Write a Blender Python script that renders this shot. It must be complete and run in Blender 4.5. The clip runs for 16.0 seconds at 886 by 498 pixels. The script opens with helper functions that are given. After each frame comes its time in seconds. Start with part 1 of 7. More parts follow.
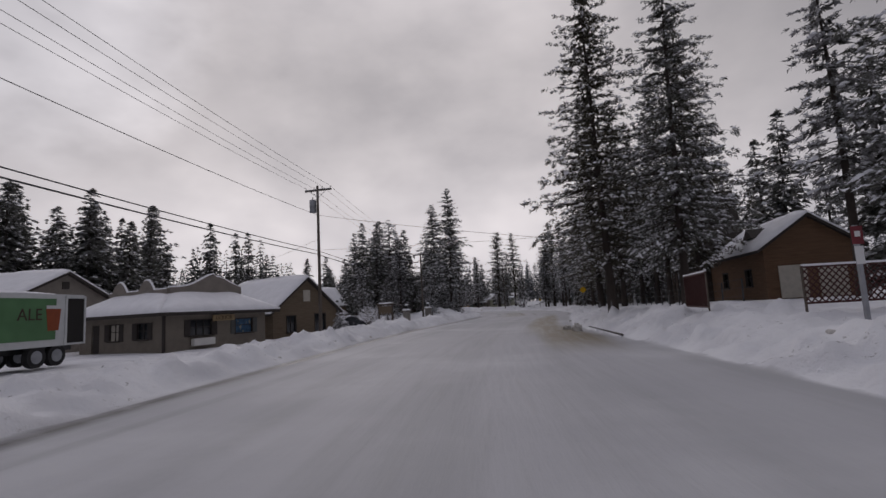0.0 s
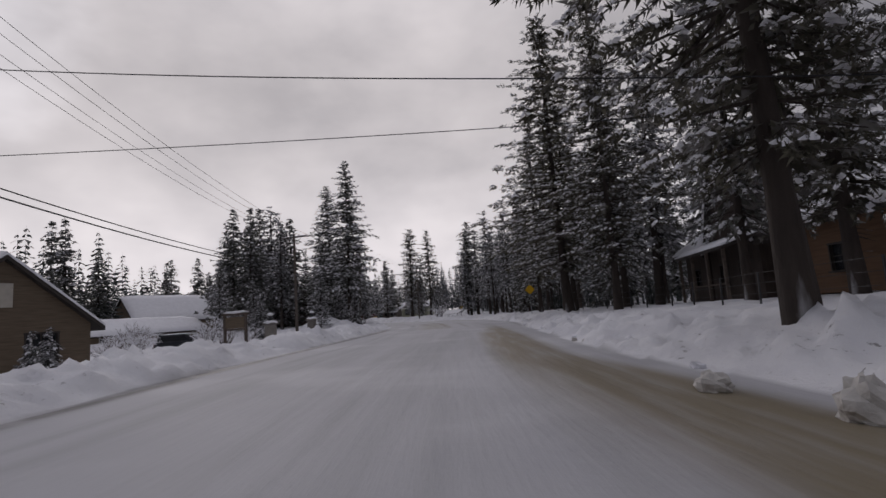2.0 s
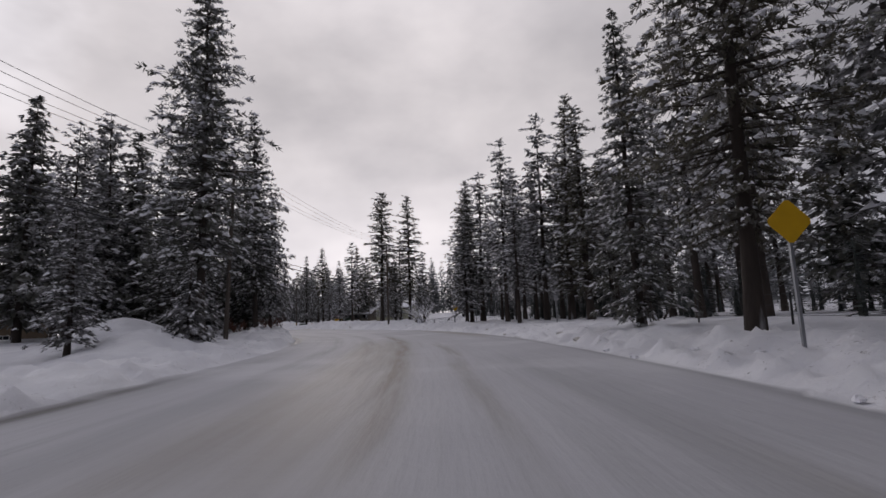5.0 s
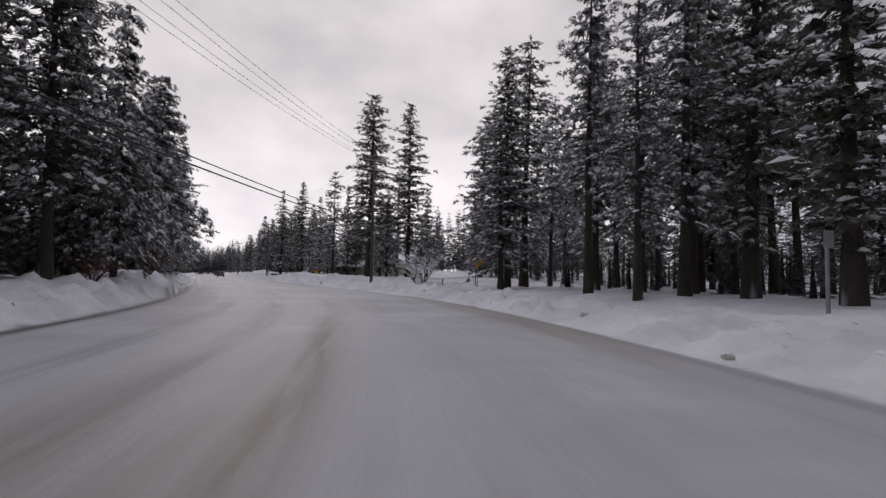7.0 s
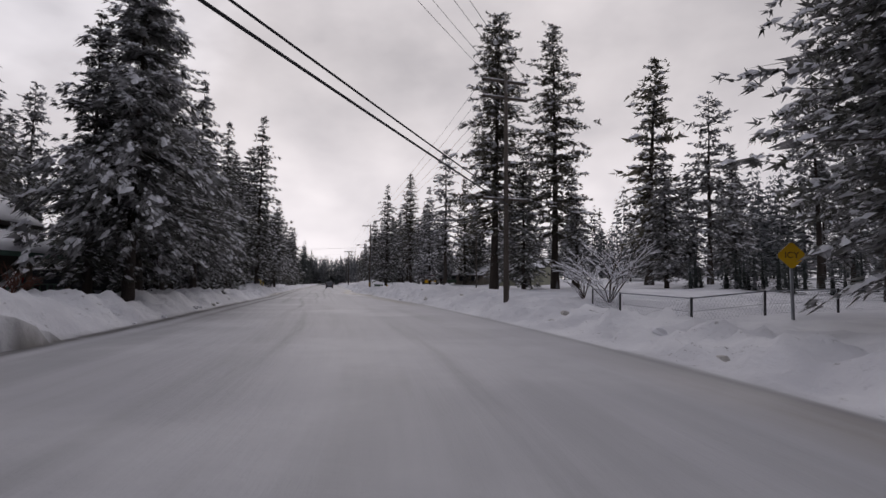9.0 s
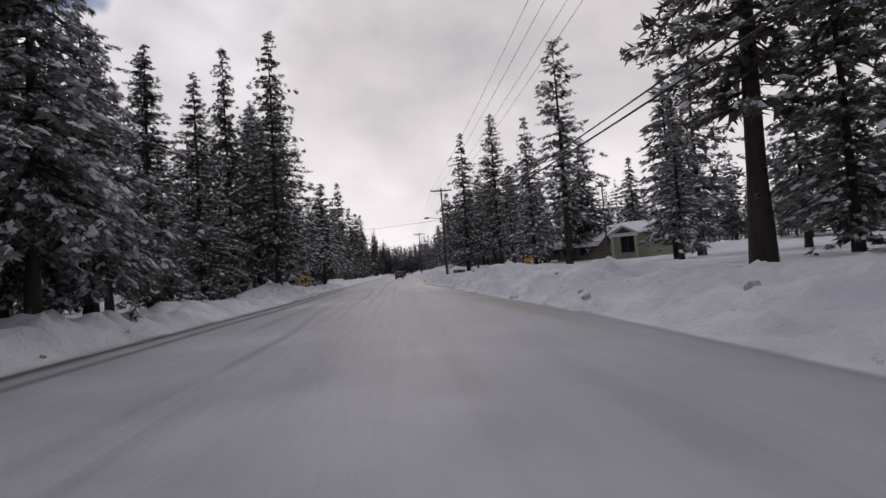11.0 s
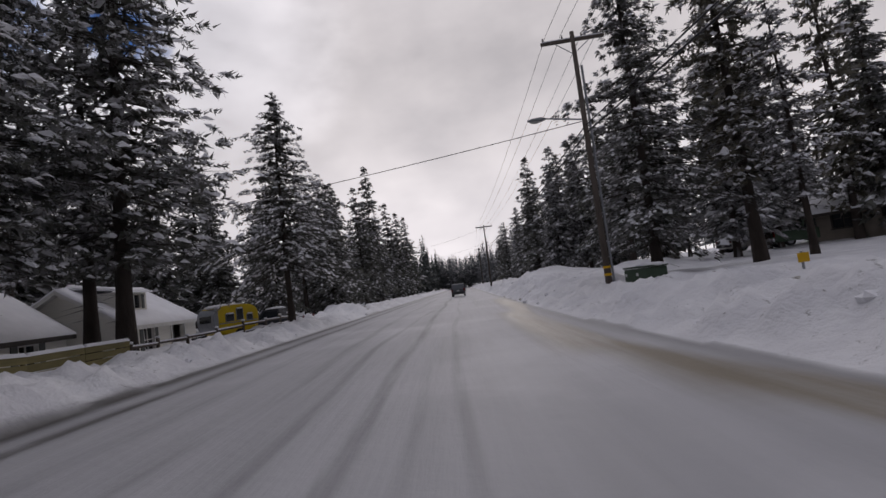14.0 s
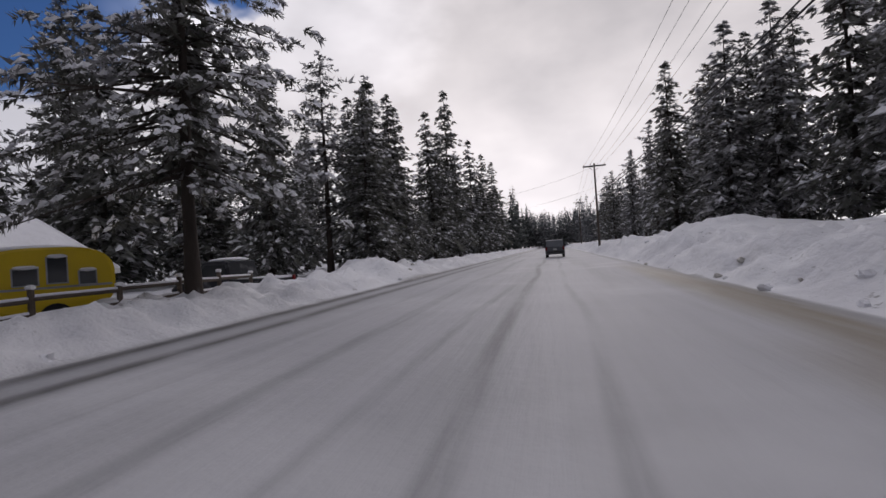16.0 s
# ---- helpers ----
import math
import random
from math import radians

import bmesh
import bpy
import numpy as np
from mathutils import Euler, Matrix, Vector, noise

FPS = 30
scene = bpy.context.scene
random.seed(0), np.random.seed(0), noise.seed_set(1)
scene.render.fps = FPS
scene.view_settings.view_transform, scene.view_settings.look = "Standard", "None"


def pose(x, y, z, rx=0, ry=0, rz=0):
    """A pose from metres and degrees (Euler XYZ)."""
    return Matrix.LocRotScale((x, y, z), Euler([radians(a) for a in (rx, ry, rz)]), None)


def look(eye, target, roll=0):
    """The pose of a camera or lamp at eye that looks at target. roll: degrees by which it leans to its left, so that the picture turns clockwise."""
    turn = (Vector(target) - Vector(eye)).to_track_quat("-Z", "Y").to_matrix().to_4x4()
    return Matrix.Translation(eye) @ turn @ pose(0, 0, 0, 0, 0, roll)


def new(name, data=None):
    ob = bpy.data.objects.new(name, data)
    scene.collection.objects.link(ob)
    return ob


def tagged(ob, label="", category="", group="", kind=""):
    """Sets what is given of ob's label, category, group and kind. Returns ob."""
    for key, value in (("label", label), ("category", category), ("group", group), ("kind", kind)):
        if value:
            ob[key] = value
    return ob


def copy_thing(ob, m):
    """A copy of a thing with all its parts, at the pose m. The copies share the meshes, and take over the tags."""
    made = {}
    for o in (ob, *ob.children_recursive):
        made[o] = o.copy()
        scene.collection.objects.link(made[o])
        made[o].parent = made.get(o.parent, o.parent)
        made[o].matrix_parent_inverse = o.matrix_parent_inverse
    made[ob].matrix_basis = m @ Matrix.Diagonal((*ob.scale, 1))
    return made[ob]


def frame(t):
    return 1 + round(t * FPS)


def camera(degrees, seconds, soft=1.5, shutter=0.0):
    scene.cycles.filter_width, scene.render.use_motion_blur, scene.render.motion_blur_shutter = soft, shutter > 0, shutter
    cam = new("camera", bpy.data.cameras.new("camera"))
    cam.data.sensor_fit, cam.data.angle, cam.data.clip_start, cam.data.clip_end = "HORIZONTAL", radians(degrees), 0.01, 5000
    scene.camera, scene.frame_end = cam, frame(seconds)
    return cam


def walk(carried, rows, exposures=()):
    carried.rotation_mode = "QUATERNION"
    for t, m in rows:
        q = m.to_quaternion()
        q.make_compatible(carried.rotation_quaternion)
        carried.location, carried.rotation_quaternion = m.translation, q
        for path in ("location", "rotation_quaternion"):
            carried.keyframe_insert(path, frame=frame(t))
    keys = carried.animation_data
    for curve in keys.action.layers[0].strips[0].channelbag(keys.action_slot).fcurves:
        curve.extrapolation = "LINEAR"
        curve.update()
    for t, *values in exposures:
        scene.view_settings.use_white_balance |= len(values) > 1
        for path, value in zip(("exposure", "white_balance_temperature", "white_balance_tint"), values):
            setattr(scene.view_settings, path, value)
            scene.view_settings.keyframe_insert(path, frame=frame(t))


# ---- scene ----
cam = camera(83.0, 16.0, soft=1.5)
PATH = [
    (0, (39.298, -0.166, 1.589), (38.692, 1.725, 1.825), -3.1),
    (0.5, (37.955, 5.185, 1.514), (37.46, 7.114, 1.697), -5.7),
    (1, (36.682, 10.801, 1.373), (36.245, 12.74, 1.596), -4.7),
    (1.5, (35.409, 16.387, 1.36), (35.065, 18.344, 1.594), -4.8),
    (2, (34.283, 22.653, 1.312), (34.02, 24.619, 1.569), -4.1),
    (2.5, (33.485, 28.616, 1.437), (33.264, 30.588, 1.681), -4.2),
    (3, (32.503, 35.262, 1.418), (32.308, 37.235, 1.684), -2.5),
    (5.5, (28.849, 71.502, 1.456), (28.593, 73.467, 1.724), -2.1),
    (6, (27.827, 78.226, 1.485), (27.573, 80.196, 1.717), 0.6),
    (6.5, (26.672, 84.268, 1.482), (26.453, 86.25, 1.637), 1.2),
    (7, (25.473, 89.885, 1.447), (25.212, 91.865, 1.554), 1.0),
    (7.5, (24.221, 95.436, 1.45), (23.862, 97.398, 1.589), 0.3),
    (8, (22.618, 100.783, 1.53), (22.152, 102.723, 1.666), 0.4),
    (8.5, (20.717, 106.002, 1.543), (20.15, 107.912, 1.716), 1.2),
    (9, (18.743, 110.749, 1.644), (18.032, 112.613, 1.779), 0.4),
    (9.5, (16.633, 115.565, 1.602), (15.832, 117.395, 1.688), -1.7),
    (10, (14.292, 120.259, 1.638), (13.367, 122.032, 1.668), -5.4),
    (12.5, (-5.613, 149.002, 1.551), (-6.655, 150.701, 1.716), -2.4),
    (13, (-9.23, 154.208, 1.538), (-10.297, 155.891, 1.701), -3.8),
    (13.5, (-12.55, 159.018, 1.467), (-13.656, 160.679, 1.6), -5.5),
    (14, (-15.731, 163.795, 1.457), (-16.883, 165.423, 1.61), -7.2),
    (14.5, (-18.82, 167.949, 1.448), (-20.014, 169.55, 1.541), -7.1),
    (15, (-21.554, 171.754, 1.417), (-22.889, 173.242, 1.473), -5.0),
    (15.5, (-24.023, 175.03, 1.383), (-25.419, 176.461, 1.415), -3.3),
    (16, (-26.124, 177.943, 1.255), (-27.562, 179.333, 1.267), -3.8),
]
walk(cam, [(t, look(eye, target, roll)) for t, eye, target, roll in PATH], exposures=((0, -0.86, 6270, 16.5), (1.5, -0.82, 6270, 16.5), (3.0, -0.72, 6270, 16.5), (5.5, -0.54, 6270, 16.5), (7.0, -0.43, 6270, 16.5), (9.0, -0.57, 6270, 16.5), (12.5, -0.60, 6270, 16.5), (14.5, -0.66, 6270, 16.5), (16.0, -0.48, 6270, 16.5)))

# ---- light: low sun behind a closed cloud layer ahead, one blue gap to the west ----
SUN_YAW, SUN_ELEV = radians(27.0), radians(14.0)      # to the left of +y, above the horizon
SUN_DIR = Vector((-math.sin(SUN_YAW) * math.cos(SUN_ELEV), math.cos(SUN_YAW) * math.cos(SUN_ELEV), math.sin(SUN_ELEV)))
scene.view_settings.exposure = 0.0


def link(tree, a, b):
    tree.links.new(a, b)


def make_world():
    w = bpy.data.worlds.new("winter_sky")
    w.use_nodes = True
    scene.world = w
    t = w.node_tree
    t.nodes.clear()
    N = t.nodes.new
    out, bg = N("ShaderNodeOutputWorld"), N("ShaderNodeBackground")
    co = N("ShaderNodeTexCoord")
    sky = N("ShaderNodeTexSky")
    sky.sky_type, sky.sun_disc = "NISHITA", False
    sky.sun_elevation, sky.sun_rotation = SUN_ELEV, -SUN_YAW
    clear = N("ShaderNodeVectorMath"); clear.operation = "MULTIPLY"; clear.inputs[1].default_value = (0.030, 0.052, 0.095)
    link(t, sky.outputs[0], clear.inputs[0])
    # cloud relief: soft large billows, flattened towards the horizon
    mp = N("ShaderNodeMapping"); mp.inputs["Scale"].default_value = (1.0, 1.0, 1.7)
    link(t, co.outputs["Generated"], mp.inputs[0])
    n1 = N("ShaderNodeTexNoise"); n1.inputs["Scale"].default_value = 1.9; n1.inputs["Detail"].default_value = 4.0; n1.inputs["Roughness"].default_value = 0.42
    link(t, mp.outputs[0], n1.inputs["Vector"])
    ramp = N("ShaderNodeValToRGB")
    e = ramp.color_ramp.elements
    e[0].position, e[0].color = 0.34, (0.372, 0.373, 0.398, 1)
    e[1].position, e[1].color = 0.66, (0.425, 0.423, 0.448, 1)
    link(t, n1.outputs["Fac"], ramp.inputs[0])
    # the sun's glow through the cloud
    flat = Vector((SUN_DIR.x, SUN_DIR.y, SUN_DIR.z * 2.0)).normalized()
    dot = N("ShaderNodeVectorMath"); dot.operation = "DOT_PRODUCT"; dot.inputs[1].default_value = flat
    nrm = N("ShaderNodeVectorMath"); nrm.operation = "NORMALIZE"
    link(t, co.outputs["Generated"], nrm.inputs[0])
    low = N("ShaderNodeMapping"); low.inputs["Scale"].default_value = (1.0, 1.0, 2.0)
    wide = N("ShaderNodeVectorMath"); wide.operation = "NORMALIZE"
    link(t, nrm.outputs[0], low.inputs[0]); link(t, low.outputs[0], wide.inputs[0]); link(t, wide.outputs[0], dot.inputs[0])
    glow = N("ShaderNodeMapRange"); glow.interpolation_type = "SMOOTHERSTEP"
    glow.inputs["From Min"].default_value, glow.inputs["From Max"].default_value = 0.45, 1.0
    glow.inputs["To Min"].default_value, glow.inputs["To Max"].default_value = 0.0, 0.80
    link(t, dot.outputs["Value"], glow.inputs["Value"])
    n2 = N("ShaderNodeTexNoise"); n2.inputs["Scale"].default_value = 5.0; n2.inputs["Detail"].default_value = 4.0
    link(t, mp.outputs[0], n2.inputs["Vector"])
    gm = N("ShaderNodeMath"); gm.operation = "MULTIPLY_ADD"; gm.inputs[1].default_value = 1.1; gm.inputs[2].default_value = 0.40
    link(t, n2.outputs["Fac"], gm.inputs[0])
    gg = N("ShaderNodeMath"); gg.operation = "MULTIPLY"
    link(t, glow.outputs[0], gg.inputs[0]); link(t, gm.outputs[0], gg.inputs[1])
    addc = N("ShaderNodeMix"); addc.data_type, addc.blend_type = "RGBA", "ADD"
    link(t, gg.outputs[0], addc.inputs["Factor"])
    link(t, ramp.outputs[0], addc.inputs["A"]); addc.inputs["B"].default_value = (1.0, 0.93, 0.84, 1)
    # the layer is pale along the horizon, greyer above it, and bright again towards the zenith
    sep = N("ShaderNodeSeparateXYZ"); link(t, nrm.outputs[0], sep.inputs[0])
    zen = N("ShaderNodeFloatCurve")
    curve = zen.mapping.curves[0]
    curve.points[0].location, curve.points[1].location = (0.0, 0.64), (1.0, 0.98)
    for x, y in ((0.10, 0.60), (0.20, 0.52), (0.32, 0.42), (0.46, 0.40), (0.60, 0.54), (0.80, 0.86)):
        curve.points.new(x, y)
    zen.mapping.update()
    link(t, sep.outputs["Z"], zen.inputs["Value"])
    twice = N("ShaderNodeMath"); twice.operation = "MULTIPLY"; twice.inputs[1].default_value = 2.0
    link(t, zen.outputs[0], twice.inputs[0])
    layer = N("ShaderNodeVectorMath"); layer.operation = "SCALE"
    link(t, addc.outputs["Result"], layer.inputs[0]); link(t, twice.outputs[0], layer.inputs[3])
    # gaps of clear sky in the west, each ringed by white cloud
    result = layer.outputs[0]
    for gy, ge, radius in ((86.0, 26.0, 10.5), (62.0, 28.8, 4.0)):
        gy, ge = radians(gy), radians(ge)
        edge = math.cos(radians(radius)) + 0.0275
        gap = N("ShaderNodeVectorMath"); gap.operation = "DOT_PRODUCT"
        gap.inputs[1].default_value = (-math.sin(gy) * math.cos(ge), math.cos(gy) * math.cos(ge), math.sin(ge))
        link(t, nrm.outputs[0], gap.inputs[0])
        gn = N("ShaderNodeMath"); gn.operation = "MULTIPLY_ADD"; gn.inputs[1].default_value = 0.055
        link(t, n2.outputs["Fac"], gn.inputs[0]); link(t, gap.outputs["Value"], gn.inputs[2])
        rim = N("ShaderNodeMapRange"); rim.interpolation_type = "SMOOTHSTEP"
        rim.inputs["From Min"].default_value, rim.inputs["From Max"].default_value = edge - 0.045, edge
        rim.inputs["To Max"].default_value = 0.34
        link(t, gn.outputs[0], rim.inputs["Value"])
        white = N("ShaderNodeMix"); white.data_type, white.blend_type = "RGBA", "ADD"
        link(t, rim.outputs[0], white.inputs["Factor"]); link(t, result, white.inputs["A"]); white.inputs["B"].default_value = (0.95, 0.97, 1.0, 1)
        hole = N("ShaderNodeMapRange"); hole.interpolation_type = "SMOOTHSTEP"
        hole.inputs["From Min"].default_value, hole.inputs["From Max"].default_value = edge - 0.003, edge + 0.005
        link(t, gn.outputs[0], hole.inputs["Value"])
        mixs = N("ShaderNodeMix"); mixs.data_type = "RGBA"
        link(t, hole.outputs[0], mixs.inputs["Factor"]); link(t, white.outputs["Result"], mixs.inputs["A"]); link(t, clear.outputs[0], mixs.inputs["B"])
        result = mixs.outputs["Result"]
    link(t, result, bg.inputs[0])
    bg.inputs[1].default_value = 1.0
    link(t, bg.outputs[0], out.inputs[0])


make_world()
lamp = bpy.data.lights.new("sun", "SUN")
lamp.energy, lamp.angle, lamp.color = 0.6, radians(25), (1.0, 0.93, 0.85)
sun = new("sun", lamp)
sun.matrix_world = look((0, 0, 60), Vector((0, 0, 60)) - SUN_DIR)


# ---- materials ----
def mat(name, base, rough=0.7, metal=0.0, vary=0.12, scale=3.0, bump=0.0, bump_scale=40.0, island=0.0, obj=0.0, second=None, second_scale=1.2, second_cut=(0.5, 0.65), stretch=(1, 1, 1), spec=0.3):
    m = bpy.data.materials.new(name)
    m.use_nodes = True
    t = m.node_tree
    N = t.nodes.new
    b = t.nodes["Principled BSDF"]
    b.inputs["Roughness"].default_value, b.inputs["Metallic"].default_value = rough, metal
    b.inputs["Specular IOR Level"].default_value = spec
    co = N("ShaderNodeTexCoord")
    mp = N("ShaderNodeMapping"); mp.inputs["Scale"].default_value = stretch
    link(t, co.outputs["Object"], mp.inputs[0])
    n = N("ShaderNodeTexNoise"); n.inputs["Scale"].default_value = scale; n.inputs["Detail"].default_value = 5.0
    link(t, mp.outputs[0], n.inputs["Vector"])
    v = N("ShaderNodeMapRange")
    v.inputs["From Min"].default_value, v.inputs["From Max"].default_value = 0.25, 0.75
    v.inputs["To Min"].default_value, v.inputs["To Max"].default_value = 1 - vary, 1 + vary
    link(t, n.outputs["Fac"], v.inputs["Value"])
    val = v.outputs[0]
    for amount, node, sock in ((island, "ShaderNodeNewGeometry", "Random Per Island"), (obj, "ShaderNodeObjectInfo", "Random")):
        if amount:
            g = N(node)
            r = N("ShaderNodeMapRange"); r.inputs["To Min"].default_value, r.inputs["To Max"].default_value = 1 - amount, 1 + amount
            link(t, g.outputs[sock], r.inputs["Value"])
            k = N("ShaderNodeMath"); k.operation = "MULTIPLY"
            link(t, val, k.inputs[0]); link(t, r.outputs[0], k.inputs[1])
            val = k.outputs[0]
    col = N("ShaderNodeVectorMath"); col.operation = "SCALE"; col.inputs[0].default_value = base
    link(t, val, col.inputs[3])
    out = col.outputs[0]
    if second:
        n2 = N("ShaderNodeTexNoise"); n2.inputs["Scale"].default_value = second_scale; n2.inputs["Detail"].default_value = 6.0
        link(t, mp.outputs[0], n2.inputs["Vector"])
        f = N("ShaderNodeMapRange"); f.inputs["From Min"].default_value, f.inputs["From Max"].default_value = second_cut
        link(t, n2.outputs["Fac"], f.inputs["Value"])
        mx = N("ShaderNodeMix"); mx.data_type = "RGBA"
        link(t, f.outputs[0], mx.inputs["Factor"]); link(t, out, mx.inputs["A"]); mx.inputs["B"].default_value = (*second, 1)
        out = mx.outputs["Result"]
    link(t, out, b.inputs["Base Color"])
    if bump:
        nb = N("ShaderNodeTexNoise"); nb.inputs["Scale"].default_value = bump_scale; nb.inputs["Detail"].default_value = 4.0
        link(t, mp.outputs[0], nb.inputs["Vector"])
        bp = N("ShaderNodeBump"); bp.inputs["Strength"].default_value = bump; bp.inputs["Distance"].default_value = 0.05
        link(t, nb.outputs["Fac"], bp.inputs["Height"]); link(t, bp.outputs[0], b.inputs["Normal"])
    return m


RUT_GREY, RUT_BROWN = (0.19, 0.19, 0.195), (0.19, 0.165, 0.13)
RUTS = (  # metres right of the line, half width, from and to along the line, strength, tint
    (-1.1, 0.24, 160, 330, 0.75, RUT_GREY), (-1.95, 0.20, 150, 215, 0.6, RUT_GREY), (-3.2, 0.30, 140, 330, 0.5, RUT_GREY), (0.05, 0.18, 168, 330, 0.45, RUT_GREY), (-0.6, 0.16, 150, 190, 0.4, RUT_GREY),
    (-4.6, 0.35, 150, 330, 0.4, RUT_GREY), (-1.05, 0.55, 66, 112, 0.75, RUT_BROWN), (0.75, 0.55, 66, 98, 0.6, RUT_BROWN), (-2.9, 0.7, 84, 122, 0.55, RUT_GREY), (-4.9, 0.6, 76, 124, 0.45, RUT_GREY),
    (-1.6, 0.3, -30, 40, 0.25, RUT_GREY), (-5.6, 0.35, -30, 80, 0.35, RUT_GREY), (1.2, 0.35, 108, 140, 0.3, RUT_GREY), (-2.4, 0.35, 118, 150, 0.35, RUT_GREY))


def ground_material():
    m = bpy.data.materials.new("snowy_ground")
    m.use_nodes = True
    t = m.node_tree
    N = t.nodes.new
    b = t.nodes["Principled BSDF"]
    uv = N("ShaderNodeUVMap"); uv.uv_map = "along"
    geo = N("ShaderNodeNewGeometry")

    def noise_at(vec, scale, detail, stretch=None, rough=0.55):
        if stretch:
            mp = N("ShaderNodeMapping"); mp.inputs["Scale"].default_value = stretch
            link(t, vec, mp.inputs[0]); vec = mp.outputs[0]
        n = N("ShaderNodeTexNoise"); n.inputs["Scale"].default_value = scale; n.inputs["Detail"].default_value = detail
        n.inputs["Roughness"].default_value = rough
        link(t, vec, n.inputs["Vector"])
        return n.outputs["Fac"]

    def rng(sock, a, c, lo=0.0, hi=1.0):
        r = N("ShaderNodeMapRange"); r.interpolation_type = "SMOOTHSTEP"
        r.inputs["From Min"].default_value, r.inputs["From Max"].default_value = a, c
        r.inputs["To Min"].default_value, r.inputs["To Max"].default_value = lo, hi
        link(t, sock, r.inputs["Value"])
        return r.outputs[0]

    def mul(a, c):
        k = N("ShaderNodeMath"); k.operation = "MULTIPLY"
        link(t, a, k.inputs[0])
        if isinstance(c, float):
            k.inputs[1].default_value = c
        else:
            link(t, c, k.inputs[1])
        return k.outputs[0]

    def mix(f, a, col):
        x = N("ShaderNodeMix"); x.data_type = "RGBA"
        link(t, f, x.inputs["Factor"]); link(t, a, x.inputs["A"]); x.inputs["B"].default_value = (*col, 1)
        return x.outputs["Result"]

    slush, grit, drive = (N("ShaderNodeAttribute") for _ in range(3))
    slush.attribute_name, grit.attribute_name, drive.attribute_name = "slush", "grit", "drive"
    base = N("ShaderNodeMix"); base.data_type = "RGBA"
    base.inputs["A"].default_value, base.inputs["B"].default_value = (0.64, 0.64, 0.67, 1), (0.78, 0.78, 0.80, 1)
    link(t, rng(noise_at(geo.outputs["Position"], 0.35, 6), 0.35, 0.65), base.inputs["Factor"])
    col = base.outputs["Result"]
    streak = noise_at(uv.outputs[0], 1.0, 4, (0.030, 0.55, 1.0))
    fine = noise_at(uv.outputs[0], 1.0, 5, (0.22, 2.6, 1.0))
    on = drive.outputs["Fac"]
    col = mix(mul(on, 0.85), col, (0.385, 0.385, 0.405))
    col = mix(mul(mul(rng(streak, 0.44, 0.68), on), 0.42), col, (0.27, 0.272, 0.28))
    col = mix(mul(mul(rng(fine, 0.48, 0.74), on), 0.20), col, (0.33, 0.325, 0.32))
    col = mix(mul(mul(rng(noise_at(geo.outputs["Position"], 0.16, 5), 0.48, 0.70), on), 0.45), col, (0.62, 0.62, 0.635))
    # wheel ruts: each wanders a little and breaks up where snow has blown over it
    line = N("ShaderNodeSeparateXYZ"); link(t, uv.outputs[0], line.inputs[0])
    for k, (d0, half, s0, s1, strength, tint) in enumerate(RUTS):
        drift = N("ShaderNodeTexNoise"); drift.noise_dimensions = "1D"
        drift.inputs["Scale"].default_value, drift.inputs["Detail"].default_value = 0.05, 1.0
        off = N("ShaderNodeMath"); off.operation = "ADD"; off.inputs[1].default_value = 61.0 * k
        link(t, line.outputs[0], off.inputs[0]); link(t, off.outputs[0], drift.inputs["W"])
        sway = N("ShaderNodeMath"); sway.operation = "MULTIPLY_ADD"; sway.inputs[1].default_value, sway.inputs[2].default_value = 0.9, -0.45 + d0
        link(t, drift.outputs["Fac"], sway.inputs[0])
        gap = N("ShaderNodeMath"); gap.operation = "SUBTRACT"
        link(t, line.outputs[1], gap.inputs[0]); link(t, sway.outputs[0], gap.inputs[1])
        dist = N("ShaderNodeMath"); dist.operation = "ABSOLUTE"; link(t, gap.outputs[0], dist.inputs[0])
        f = mul(rng(dist.outputs[0], half * 0.15, half * 0.85, 1.0, 0.0), mul(rng(line.outputs[0], s0, s0 + 9), rng(line.outputs[0], s1 - 9, s1, 1.0, 0.0)))
        f = mul(f, mul(rng(fine, 0.34, 0.62, 0.3, 1.0), rng(streak, 0.30, 0.60, 0.35, 1.0)))
        col = mix(mul(mul(f, on), strength), col, tint)
    patch = rng(noise_at(geo.outputs["Position"], 0.8, 6), 0.25, 0.55, 0.55, 1.0)
    col = mix(mul(slush.outputs["Fac"], rng(fine, 0.25, 0.6, 0.65, 1.0)), col, (0.20, 0.165, 0.105))
    col = mix(mul(grit.outputs["Fac"], patch), col, (0.075, 0.070, 0.066))
    # specks of dirt thrown up on the ploughed banks
    speck = mul(rng(noise_at(geo.outputs["Position"], 4.2, 4, None, 0.7), 0.60, 0.70), rng(noise_at(geo.outputs["Position"], 0.55, 3), 0.42, 0.62))
    bank = N("ShaderNodeAttribute"); bank.attribute_name = "bank"
    col = mix(mul(mul(speck, bank.outputs["Fac"]), 0.75), col, (0.16, 0.15, 0.14))
    link(t, col, b.inputs["Base Color"])
    wet = N("ShaderNodeMath"); wet.operation = "MAXIMUM"
    link(t, slush.outputs["Fac"], wet.inputs[0]); link(t, grit.outputs["Fac"], wet.inputs[1])
    gloss = N("ShaderNodeMath"); gloss.operation = "SUBTRACT"
    link(t, rng(wet.outputs[0], 0.0, 1.0, 0.80, 0.62), gloss.inputs[0]); link(t, mul(on, 0.12), gloss.inputs[1])
    link(t, gloss.outputs[0], b.inputs["Roughness"])
    link(t, rng(on, 0.0, 1.0, 0.25, 0.34), b.inputs["Specular IOR Level"])
